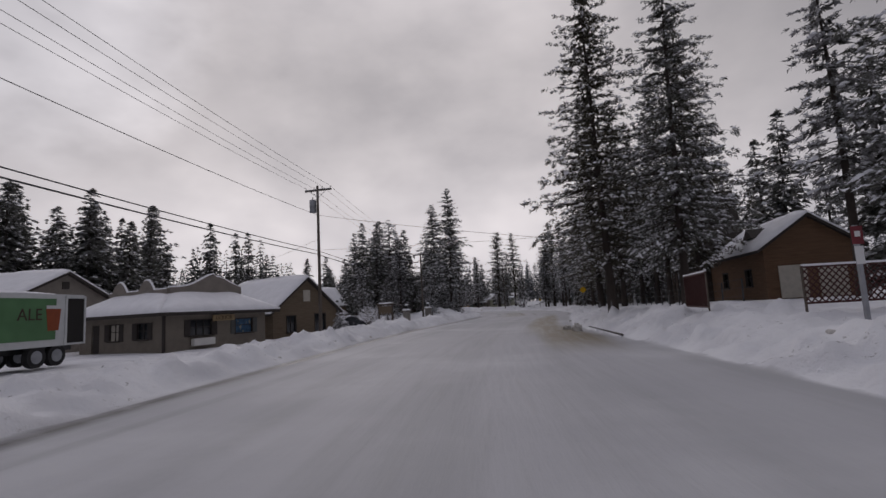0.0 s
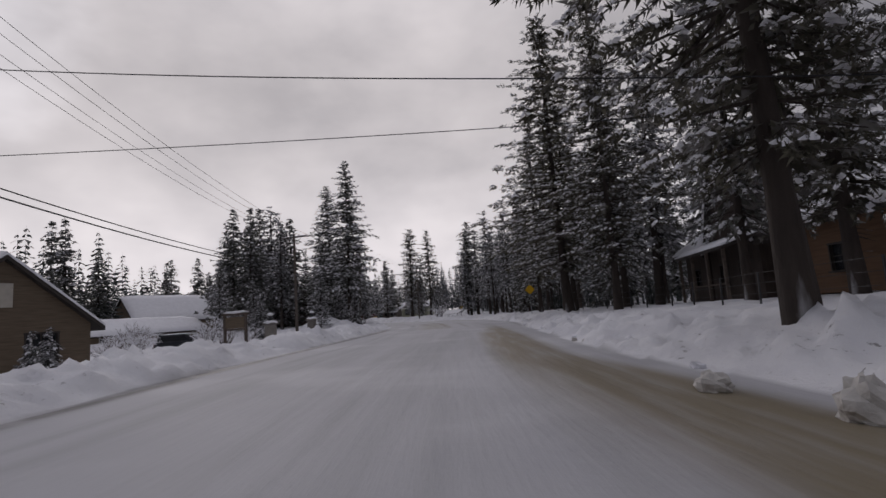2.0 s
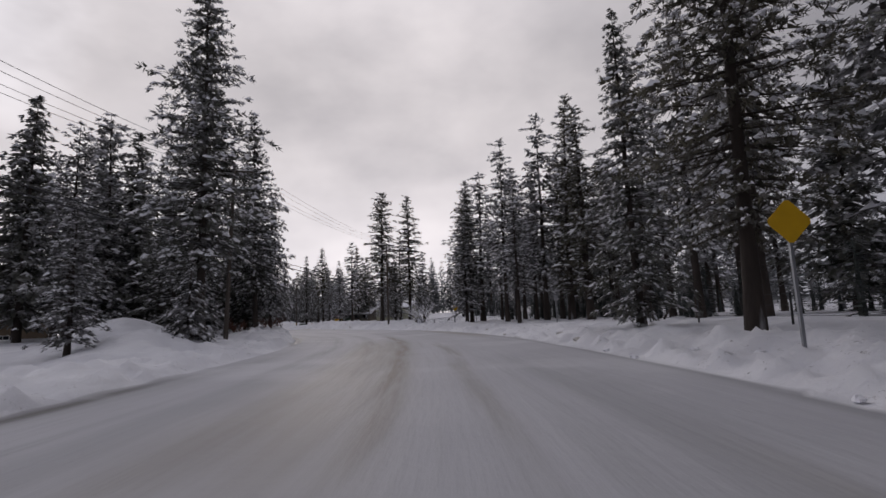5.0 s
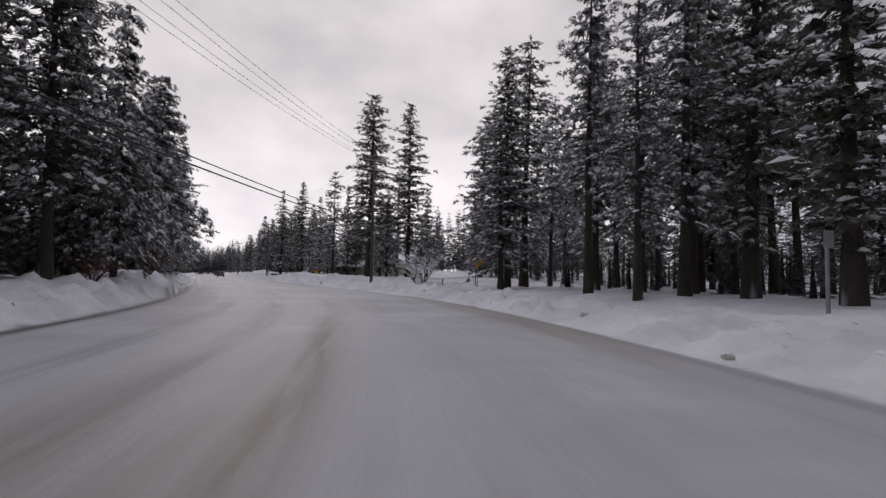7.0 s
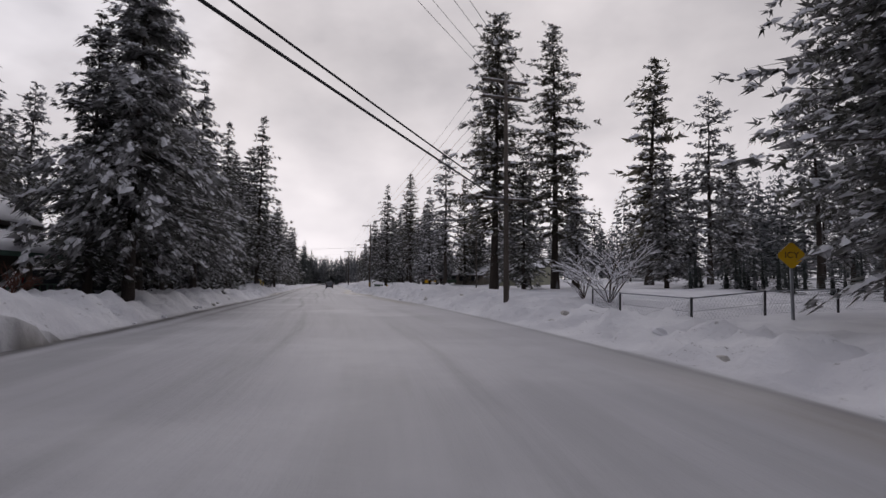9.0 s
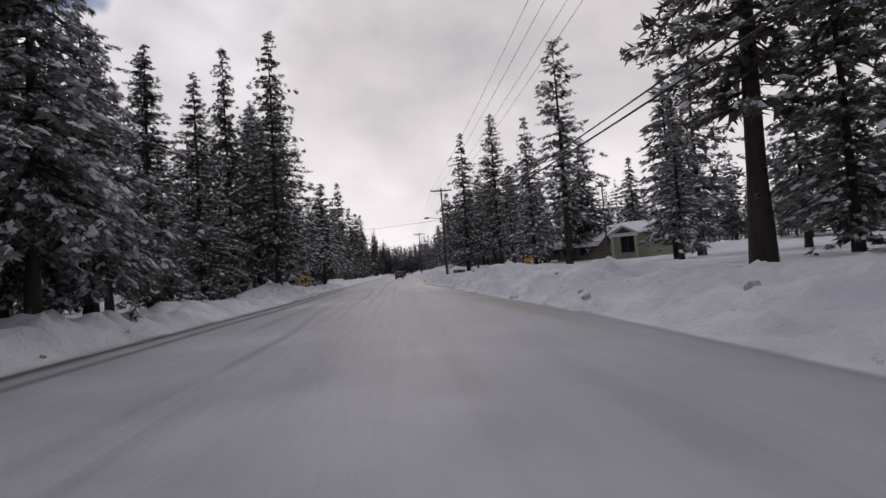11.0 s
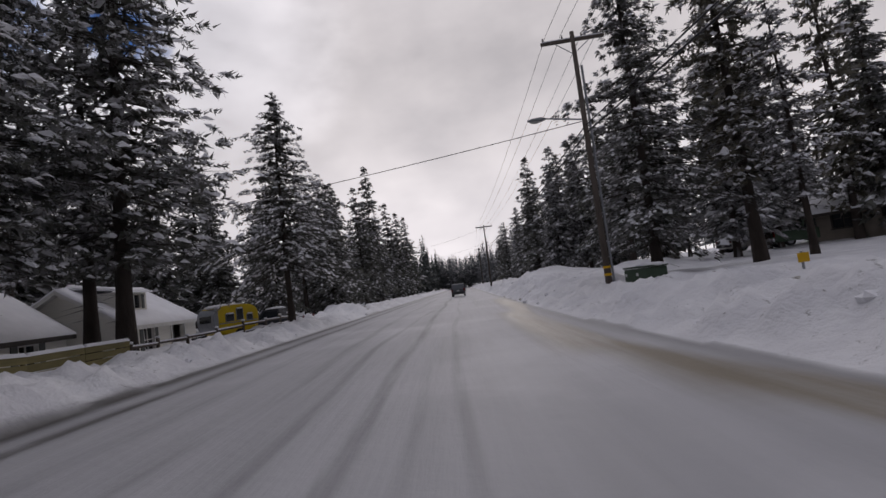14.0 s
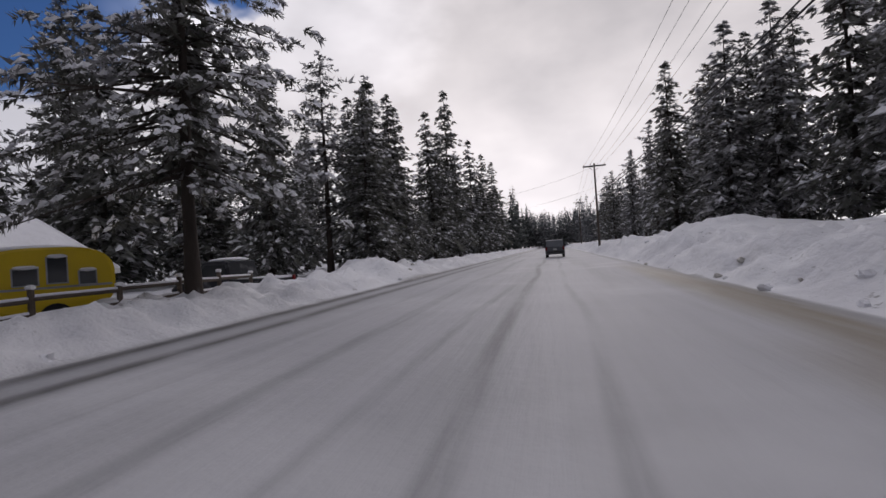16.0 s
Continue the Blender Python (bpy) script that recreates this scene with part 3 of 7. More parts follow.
def build_ground():
    s_all = np.r_[np.linspace(-150, -24, 16), np.arange(-14, 212, 0.30), np.arange(212, 226, 0.6), np.arange(226, 330, 1.5), np.linspace(332, 560, 30)]
    near = np.r_[np.arange(-22, -12, 0.6), np.arange(-12, -10, 0.25), np.arange(-10, -5.3, 0.17), np.arange(-5.3, 3.2, 0.7), np.arange(3.2, 7, 0.2), np.arange(7, 12, 0.32), np.arange(12, 24, 0.6)]
    d_all = np.r_[-900, -500, -250, -140, -90, -65, -50, -40, -32, -26, near, 26, 32, 40, 50, 65, 90, 140, 250, 500, 900]
    east = np.array([0.88, 0.47])
    verts, attr, uvs = [], [], []
    for s in s_all:
        p0 = spot(s, 0)
        n = spot(s, 1) - p0
        el, er = rows_at(EDGE_L, s), rows_at(EDGE_R, s)
        wob = 0.3 * noise.noise((s * 0.15, 77.0, 0))
        for d in d_all:
            c = np.clip(d, -60, 60)
            xy = p0 + n * c + east * (d - c)
            z = height(xy[0], xy[1], s, d) if abs(d) < 140 else height(xy[0], xy[1], s, d, False)
            verts.append((xy[0], xy[1], z))
            inner = er - d
            lo, hi = 1.9 - 0.75 * sstep(24, 44, s) + 1.3 * sstep(48, 68, s) + wob, 4.6 - 1.25 * sstep(24, 40, s) + wob
            brown = 0.95 * sstep(15, 23, s) * (1 - sstep(60, 74, s)) * sstep(lo - 0.35, lo + 0.55, d) * (1 - sstep(hi - 0.4, hi + 0.3, d))
            brown = max(brown, 0.5 * sstep(96, 104, s) * (1 - sstep(114, 128, s)) * sstep(0.0, 0.4, inner) * (1 - sstep(0.9 + wob, 1.9 + wob, inner)))
            strip = np.interp(s, (160, 178, 187, 196, 206), (4.0, 3.7, 2.2, 2.1, 2.8)) + 0.5 * wob
            brown = max(brown, 0.85 * sstep(168, 180, s) * (1 - sstep(210, 226, s)) * sstep(strip - 0.15, strip + 0.25, d) * (1 - sstep(strip + 0.8, strip + 1.25, d)))
            brown = max(brown, 0.5 * sstep(146, 156, s) * (1 - sstep(166, 178, s)) * sstep(0.0, 0.4, inner) * (1 - sstep(0.9 + wob, 1.8 + wob, inner)))
            brown = max(brown, 0.45 * sstep(66, 74, s) * (1 - sstep(92, 106, s)) * sstep(-4.2, -3.4, d) * (1 - sstep(-1.6 + wob, -0.2 + wob, d)))
            o = d - el
            clear = 1 - sstep(76, 84, s) * (1 - sstep(98, 104, s))
            grit = 1.0 * clear * math.exp(-((o - 0.22) / 0.28) ** 2) + 0.95 * clear * sstep(120, 160, s) * math.exp(-((o - 1.25 - 0.4 * wob) / 0.20) ** 2)
            grit = max(grit, 0.35 * math.exp(-((inner - 0.15) / 0.16) ** 2) * sstep(60, 70, s))
            on = 1.0 if el < d < er else 0.0
            b = 1.0 if (el - 4 < d < el or er < d < er + 5) else 0.0
            attr.append((brown, min(grit, 1), on, b))
            uvs.append((s, d))
    nd = len(d_all)
    faces = [(i * nd + j, i * nd + j + 1, (i + 1) * nd + j + 1, (i + 1) * nd + j) for i in range(len(s_all) - 1) for j in range(nd - 1)]
    me = bpy.data.meshes.new("ground")
    me.from_pydata(verts, [], faces)
    me.flip_normals()
    a = np.array(attr)
    for k, nm in enumerate(("slush", "grit", "drive", "bank")):
        at = me.attributes.new(nm, "FLOAT", "POINT")
        at.data.foreach_set("value", a[:, k].astype(np.float32))
    uv = me.uv_layers.new(name="along")
    idx = np.empty(len(me.loops), dtype=np.int32)
    me.loops.foreach_get("vertex_index", idx)
    uv.data.foreach_set("uv", np.array(uvs, dtype=np.float32)[idx].ravel())
    me.polygons.foreach_set("use_smooth", [True] * len(me.polygons))
    me.materials.append(GROUND)
    me.update()
    if me.polygons[len(me.polygons) // 2].normal.z < 0:
        me.flip_normals()
    tagged(new("ground", me), "snow-covered road and verges with ploughed banks and brown slush", "ground", kind="structure")


build_ground()


# ---- trees ----
def tri_mesh(name, tris, material):
    """A mesh of loose triangles, n x 3 x 3."""
    tris = np.asarray(tris, dtype=np.float32)
    n = len(tris)
    me = bpy.data.meshes.new(name)
    me.vertices.add(3 * n)
    me.vertices.foreach_set("co", tris.ravel())
    me.loops.add(3 * n)
    me.loops.foreach_set("vertex_index", np.arange(3 * n, dtype=np.int32))
    me.polygons.add(n)
    me.polygons.foreach_set("loop_start", np.arange(0, 3 * n, 3, dtype=np.int32))
    me.polygons.foreach_set("loop_total", np.full(n, 3, dtype=np.int32))
    me.materials.append(material)
    me.update(calc_edges=True)
    return me


def conifer_meshes(seed, h, r, bare, whorls, per, droop, steps, style, tuft, snow, shape=0.8, ragged=0.25, needles=None, lean=0.0, level=1):
    """Trunk with limbs, crown and snow of one conifer. Boughs carry brush-like tufts ("pom") or flat hanging sprays ("frond"), each with its pad of snow."""
    rng = np.random.default_rng(seed)
    sprays = (6, 12, 24)[level]
    near = level > 0
    if not near:
        steps = max(2, steps - 1)
        tuft *= 1.2
    r0 = 0.0095 * h + 0.06
    seg, rings = 9, 8
    tv, tf = [], []
    for k in range(rings + 1):
        f = k / rings
        rad = r0 * (1.3 if k == 0 else 1.0) * (1 - 0.95 * f)
        cx, cy = lean * f * f + rng.normal(0, 0.015), rng.normal(0, 0.015)
        tv += [(cx + rad * math.cos(6.283 * j / seg), cy + rad * math.sin(6.283 * j / seg), h * 0.97 * f) for j in range(seg)]
    for k in range(rings):
        tf += [(k * seg + j, k * seg + (j + 1) % seg, (k + 1) * seg + (j + 1) % seg, (k + 1) * seg + j) for j in range(seg)]
    trunk = Shape().add(tv, tf)
    limbs = Shape()
    T, SN = [], []
    up = np.array([0, 0, 1.0])
    pom = style == "pom"

    def limb(p, e, w):
        d = (e - p) / (np.linalg.norm(e - p) + 1e-6)
        a1 = np.cross(d, up); a1 /= np.linalg.norm(a1) + 1e-6
        a2 = np.cross(a1, d)
        limbs.add([tuple(p + a1 * w), tuple(p - a1 * w * 0.5 + a2 * w * 0.8), tuple(p - a1 * w * 0.5 - a2 * w * 0.8), tuple(e)], [(0, 1, 3), (1, 2, 3), (2, 0, 3)])

    # dead stubs on the bare part of the trunk
    for _ in range(int(bare * h * 2.2)):
        zz = h * bare * rng.uniform(0.35, 1.0)
        az, ln = rng.uniform(0, 6.28), rng.uniform(0.3, 1.3)
        limb(np.array([0, 0, zz]), np.array([ln * math.cos(az), ln * math.sin(az), zz - ln * rng.uniform(-0.1, 0.5)]), 0.025)
    for i in range(whorls):
        f = (i + rng.uniform(-0.4, 0.4)) / whorls
        z = h * (bare + (0.985 - bare) * f)
        prof = (1 - f) ** shape * (0.55 + 0.45 * min(1, f * 5 + 0.2)) + 0.03
        ox = lean * (z / h) ** 2
        az0 = rng.uniform(0, 6.28)
        big = rng.uniform(0.75, 1.15)
        for k in range(per):
            if rng.random() < ragged * 0.5:
                continue
            az = az0 + 6.283 * k / per + rng.normal(0, 0.3)
            L = max(0.2, r * prof * big * (1 + rng.normal(0, ragged)))
            dirv = np.array([math.cos(az), math.sin(az), 0.0])
            side = np.array([-dirv[1], dirv[0], 0.0])
            up0 = (0.45 if pom else 0.28) * f - 0.04 + rng.normal(0, 0.10)
            root = np.array([ox, 0, z + rng.normal(0, 0.12)])

            def at(t):
                return root + dirv * L * t + up * L * (up0 * t - droop * t ** 1.7 + (0.16 if pom else 0.06) * max(0, t - 0.7))
            limb(root, at(0.9), 0.018 + 0.010 * L)
            ns = max(2, int(round(steps * (0.35 + 0.8 * L / r))))
            t0 = 0.34 if pom and L > 1.0 else 0.14
            for j in range(ns):
                t = t0 + (1 - t0) * (j + 0.6 + rng.uniform(-0.25, 0.25)) / ns
                c = at(t) + side * rng.normal(0, 0.13 * L * (0.9 if pom else 1.0) * (0.5 + t))
                span = tuft * rng.uniform(0.75, 1.2) * (0.38 + 0.68 * min(1.0, L / r))
                slope = up0 - droop * 1.7 * t ** 0.7
                fwd = dirv + up * slope
                fwd /= np.linalg.norm(fwd)
                for q in range(sprays):
                    if pom:
                        # a bottle-brush of needles round the end of the twig
                        az2 = rng.uniform(0, 6.283)
                        out = side * math.cos(az2) + np.cross(fwd, side) * math.sin(az2)
                        ax = fwd * rng.uniform(0.1, 1.1) + out * rng.uniform(0.35, 1.0) + up * 0.12
                        b = c + fwd * span * rng.uniform(-0.38, 0.42) + out * span * 0.04
                    else:
                        ang = rng.uniform(0.0, 1.25) * (1 if q % 2 else -1)
                        ax = fwd * math.cos(ang) + side * math.sin(ang) + up * rng.normal(-0.18, 0.18)
                        b = c + rng.normal(0, 0.15, 3) * span
                    ax /= np.linalg.norm(ax)
                    w = rng.normal(0, 1, 3) + (0 if pom else 1.6) * side
                    w -= ax * (w @ ax)
                    w /= np.linalg.norm(w)
                    ln = span * rng.uniform(*((0.55, 0.9), (0.38, 0.66), (0.26, 0.48))[level]) * (0.78 if pom else 1.15)
                    wd = ln * rng.uniform(0.16, 0.27) * (1.4, 1.1, 1.0)[level]
                    tip = b + ax * ln
                    T.append((b - w * wd * 0.8, b + w * wd * 0.8, tip))
                for _ in range((1, 2, 5)[level]):
                    if rng.random() > snow * 0.80:
                        continue
                    # a draped pad of snow along the top of the tuft
                    a = span * rng.uniform(0.22, 0.50) * (1.45, 1.1, 0.66)[level]
                    bsz = a * rng.uniform(0.38, 0.66)
                    yaw = rng.normal(0, 0.4)
                    u = fwd * math.cos(yaw) + side * math.sin(yaw)
                    v = -fwd * math.sin(yaw) + side * math.cos(yaw)
                    m = c + fwd * span * rng.uniform(-0.25, 0.35) + side * span * rng.normal(0, 0.16) + up * span * rng.uniform(0.12, 0.26)
                    n = 6 if near else 4
                    ring = []
                    for g in range(n):
                        an = 6.283 * g / n + rng.uniform(-0.25, 0.25)
                        k2 = rng.uniform(0.7, 1.15)
                        ring.append(m + u * a * k2 * math.cos(an) + v * bsz * k2 * math.sin(an) - up * a * rng.uniform(0.15, 0.45))
                    top = m + up * a * rng.uniform(0.10, 0.26)
                    for g in range(n):
                        SN.append((ring[g], ring[(g + 1) % n], top))
            # shaded inner twigs that close the crown towards the trunk
            for _ in range((3, 4, 9)[level]):
                t = rng.uniform(0.06, 0.55)
                c = at(t)
                reach = min(L, (2.4, 1.6, 0.9)[level])
                w = side * reach * rng.uniform(0.08, 0.16) + up * rng.normal(0, 0.06) * reach
                T.append((c - w, c + w, c + dirv * reach * rng.uniform(0.1, 0.4) + side * reach * rng.normal(0, 0.15) - up * reach * rng.uniform(0.05, 0.35)))
    return trunk.data("trunk", BARK, True), limbs.data("branchwork", BARK), tri_mesh("crown", T, needles), tri_mesh("snow", SN, TREE_SNOW)


TREE_LABELS = {
    "dense": "tall dense dark green ponderosa with light snow on its boughs",
    "fir": "tall dark fir with a pointed crown dusted with snow",
    "tall": "tall slender pine with a narrow ragged crown and bare lower trunk",
    "heavy": "broad fir bowed under thick white snow",
    "forest": "forest pine with a bare dark trunk and snowy upper branches",
    "yard": "broad yard fir with a bare lower trunk and snow-laden boughs",
    "ponderosa": "big full-crowned pine with a bare lower trunk and snowy boughs",
    "young": "young fir weighed down by fresh snow",
    "spire": "thin spire-shaped pine with short frosted branches",
    "frost": "fir frosted all over with white snow",
}
SPEC = {  # seed, height, radius, bare part of trunk, whorls, branches per whorl, droop, tufts, style, tuft size, snow, outline, raggedness, needles, lean
    "dense": (1, 22, 3.8, 0.15, 40, 8, 0.26, 5, "pom", 0.66, 0.50, 0.62, 0.24, NEEDLES_WARM, 0.2),
    "dense2": (2, 22, 3.6, 0.16, 39, 8, 0.30, 5, "pom", 0.64, 0.55, 0.70, 0.26, NEEDLES, -0.2),
    "fir": (3, 20, 3.5, 0.06, 36, 7, 0.34, 4, "frond", 0.70, 0.66, 0.85, 0.20, NEEDLES, 0.0),
    "fir2": (4, 20, 3.7, 0.10, 34, 7, 0.28, 5, "frond", 0.68, 0.68, 0.80, 0.24, NEEDLES, 0.1),
    "tall": (5, 26, 2.5, 0.22, 50, 7, 0.24, 4, "pom", 0.74, 0.45, 0.42, 0.32, NEEDLES_WARM, 0.2),
    "tall2": (6, 26, 2.5, 0.20, 50, 7, 0.24, 4, "pom", 0.74, 0.45, 0.48, 0.36, NEEDLES_WARM, -0.3),
    "heavy": (7, 11, 3.3, 0.20, 24, 8, 0.46, 5, "frond", 0.66, 1.0, 0.85, 0.18, NEEDLES_FROST, 0.0),
    "heavy2": (8, 14, 3.5, 0.15, 28, 7, 0.46, 5, "frond", 0.66, 0.95, 0.85, 0.20, NEEDLES_FROST, 0.1),
    "forest": (9, 20, 3.0, 0.24, 27, 6, 0.28, 4, "pom", 0.66, 0.70, 0.62, 0.32, NEEDLES_FROST, 0.2),
    "forest2": (10, 20, 2.8, 0.32, 26, 6, 0.30, 4, "pom", 0.66, 0.68, 0.57, 0.36, NEEDLES_FROST, -0.3),
    "yard": (17, 13, 3.9, 0.23, 34, 7, 0.36, 6, "pom", 0.60, 0.85, 0.95, 0.26, NEEDLES, 0.1),
    "young": (11, 4, 1.4, 0.03, 14, 7, 0.65, 4, "frond", 0.40, 1.0, 0.9, 0.15, NEEDLES_FROST, 0.0),
    "ponderosa": (19, 25, 4.3, 0.18, 44, 8, 0.28, 5, "pom", 0.78, 0.62, 0.72, 0.26, NEEDLES, 0.3),
    "spire": (12, 20, 1.4, 0.12, 44, 6, 0.22, 2, "pom", 0.66, 0.60, 0.45, 0.40, NEEDLES_WARM, 0.5),
    "frost": (13, 18, 3.0, 0.10, 31, 7, 0.30, 4, "frond", 0.68, 0.90, 0.8, 0.25, NEEDLES_FROST, 0.0),
    "frost2": (14, 18, 2.6, 0.16, 29, 6, 0.28, 3, "frond", 0.70, 0.90, 0.7, 0.30, NEEDLES_FROST, 0.2),
}
PROTO = {}
tree_rng = random.Random(42)


def tree(kind, x, y, h, spread=1.0, z=None, turn=None):
    """A conifer of that kind, h metres tall."""
    spec = SPEC[kind]
    s, d = along(x, y)
    level = 0 if not -4 < s < 206 or abs(d) > 19 else 2 if abs(d) < 11.8 else 1
    key = (kind, level)
    z = ground_at(x, y) - 0.12 if z is None else z
    k = h / spec[1]
    turn = tree_rng.uniform(0, 360) if turn is None else turn
    m = pose(x, y, z, tree_rng.uniform(-1.2, 1.2), tree_rng.uniform(-1.2, 1.2), turn) @ Matrix.Diagonal((k * spread, k * spread, k, 1))
    if key not in PROTO:
        meshes = conifer_meshes(*spec, level=level)
        root = thing("conifer", m, TREE_LABELS[kind.rstrip("2")], "tree", "roadside conifers")
        for nm, me in zip(("trunk", "branchwork", "crown", "snow"), meshes):
            part(nm, me, None, root, "white snow lying on the boughs" if nm == "snow" else "", kind="" if nm == "trunk" else "stuff")
        PROTO[key] = root
        return root
    base = PROTO[key].scale
    return copy_thing(PROTO[key], m @ Matrix.Diagonal((1 / base.x, 1 / base.y, 1 / base.z, 1)))


# west side, from the shops on
for kind, x, y, h, w in (
        ("ponderosa", 10.2, 94.4, 25.5, 1.0), ("fir2", -14.5, 105.0, 22.5, 1.0), ("fir2", -8.1, 99.2, 21.0, 1.0), ("forest", -1.6, 96.8, 17.0, 1.1), ("frost", -5.0, 104.0, 15.0, 1.2),
        ("fir2", 5.5, 98.5, 12.5, 1.2), ("frost", 9.0, 86.0, 8.0, 1.3), ("young", 12.3, 90.2, 4.6, 1.1), ("young", 17.2, 38.5, 2.2, 1.1), ("young", 16.0, 40.3, 2.4, 1.2),
        ("fir", -38.7, 95.8, 21.5, 1.0), ("fir", -47.0, 101.0, 23.0, 1.0), ("fir2", -40.0, 104.0, 17.0, 1.0), ("fir", -31.0, 62.0, 22.0, 1.1), ("fir2", -36.0, 68.0, 24.0, 1.1), ("fir", -29.0, 56.0, 19.0, 1.0),
        ("fir", -26.0, 70.0, 20.0, 1.0), ("fir2", -38.0, 58.0, 23.0, 1.0), ("fir", -42.0, 63.0, 22.0, 1.0), ("fir2", -44.0, 74.0, 22.0, 1.0),
        ("forest", -4.0, 84.0, 10.0, 1.1), ("frost2", 2.0, 82.0, 7.5, 1.4), ("frost", 6.0, 76.0, 5.5, 1.5)):
    tree(kind, x, y, h, w)
# dark firs behind the shops
for kind, x, y, h, w in (("fir", -17.5, 33.5, 17.5, 1.25), ("fir2", -15.5, 37.0, 15.5, 1.25), ("fir", -14.2, 39.4, 18.0, 1.2), ("fir2", -18.5, 43.0, 17.0, 1.2), ("fir", -12.0, 42.6, 14.5, 1.2), ("fir2", -21.5, 37.0, 19.0, 1.2), ("fir", -11.5, 47.5, 12.0, 1.2), ("fir2", -21.0, 30.0, 18.0, 1.2), ("fir", -19.6, 35.2, 18.5, 1.4), ("fir2", -16.6, 41.4, 16.5, 1.4), ("fir", -13.6, 36.0, 13.5, 1.4), ("fir2", -14.6, 45.2, 14.5, 1.4), ("fir", -24.0, 33.0, 20.0, 1.3)):
    tree(kind, x, y, h, w)
# west side round the side road and the lodge
for kind, x, y, h, w in (
        ("ponderosa", 3.8, 104.3, 25.0, 1.1), ("young", 7.6, 98.6, 5.0, 1.3), ("ponderosa", 7.0, 107.8, 21.0, 0.9), ("heavy2", 6.2, 112.2, 14.6, 0.74), ("fir", 3.6, 112.4, 17.4, 1.0), ("fir2", -4.5, 107.0, 20.0, 1.15), ("frost", 1.6, 108.0, 10.0, 1.3), ("fir", 0.6, 115.2, 14.0, 1.0),
        ("forest", -8.5, 108.5, 23.0, 1.2), ("fir2", -13.0, 113.0, 24.0, 1.1), ("fir", -1.0, 111.5, 18.0, 1.2), ("fir", -9.0, 113.6, 21.0, 1.0), ("fir2", -19.0, 121.0, 20.0, 1.0),
        ("heavy", -3.3, 127.4, 17.7, 0.9), ("ponderosa", -6.2, 130.0, 18.3, 1.35), ("ponderosa", -8.1, 133.0, 17.5, 1.25), ("fir2", -4.6, 126.4, 14.0, 1.0), ("heavy2", -8.5, 132.5, 11.3, 0.85), ("fir", -7.2, 130.4, 12.5, 1.0), ("heavy2", -11.2, 138.4, 16.3, 0.88), ("frost", -17.0, 128.0, 15.0, 1.0), ("fir", -23.0, 131.0, 16.0, 1.0),
        ("heavy2", -9.6, 132.6, 14.0, 0.95), ("heavy2", -13.4, 141.1, 13.2, 0.9), ("heavy2", -13.4, 138.4, 12.4, 0.95), ("heavy", -15.0, 141.6, 9.5, 0.85), ("fir", -17.2, 145.5, 14.0, 1.1), ("fir", -19.6, 150.0, 14.5, 1.1),
        ("fir2", -25.0, 160.6, 22.4, 0.9), ("fir", -28.8, 159.2, 22.4, 0.85), ("fir2", -30.0, 163.0, 17.0, 1.0), ("forest", -24.0, 147.0, 18.0, 1.0), ("forest", -28.0, 152.0, 19.0, 1.0)):
    tree(kind, x, y, h, w)
# west side, by the white house and beyond
for kind, x, y, h, w in (
        ("ponderosa", -38.5, 172.9, 23.5, 1.25), ("ponderosa", -36.4, 168.0, 21.5, 1.0), ("forest", -33.5, 158.5, 16.0, 1.1), ("ponderosa", -33.4, 165.2, 19.5, 1.05), ("forest", -39.5, 167.5, 19.5, 1.1), ("forest", -40.6, 172.4, 20.0, 1.2), ("forest2", -47.5, 164.6, 19.0, 1.1), ("forest", -36.5, 163.0, 18.0, 1.0),
        ("forest", -50.0, 172.0, 21.0, 1.0), ("yard", -40.1, 182.3, 14.6, 0.95), ("fir", -60.0, 184.0, 17.0, 1.1), ("fir2", -64.0, 190.0, 20.0, 1.0), ("fir", -57.5, 193.0, 13.0, 1.1), ("dense2", -70.0, 184.0, 22.0, 1.1), ("fir", -66.0, 178.0, 20.0, 1.1),
        ("fir", -55.0, 199.0, 14.0, 1.15), ("fir2", -52.7, 197.0, 12.5, 1.0), ("forest", -61.0, 203.0, 17.0, 1.0), ("fir", -66.7, 211.0, 17.3, 1.1), ("fir2", -63.5, 208.0, 17.0, 1.0), ("fir", -73.0, 222.0, 20.0, 1.0), ("fir", -81.0, 233.0, 27.0, 0.9),
        ("fir2", -78.0, 228.0, 19.0, 1.0), ("fir", -88.0, 246.0, 22.0, 1.0), ("fir", -96.0, 258.0, 22.0, 1.0), ("fir2", -109.0, 277.0, 24.0, 1.0)):
    tree(kind, x, y, h, w)
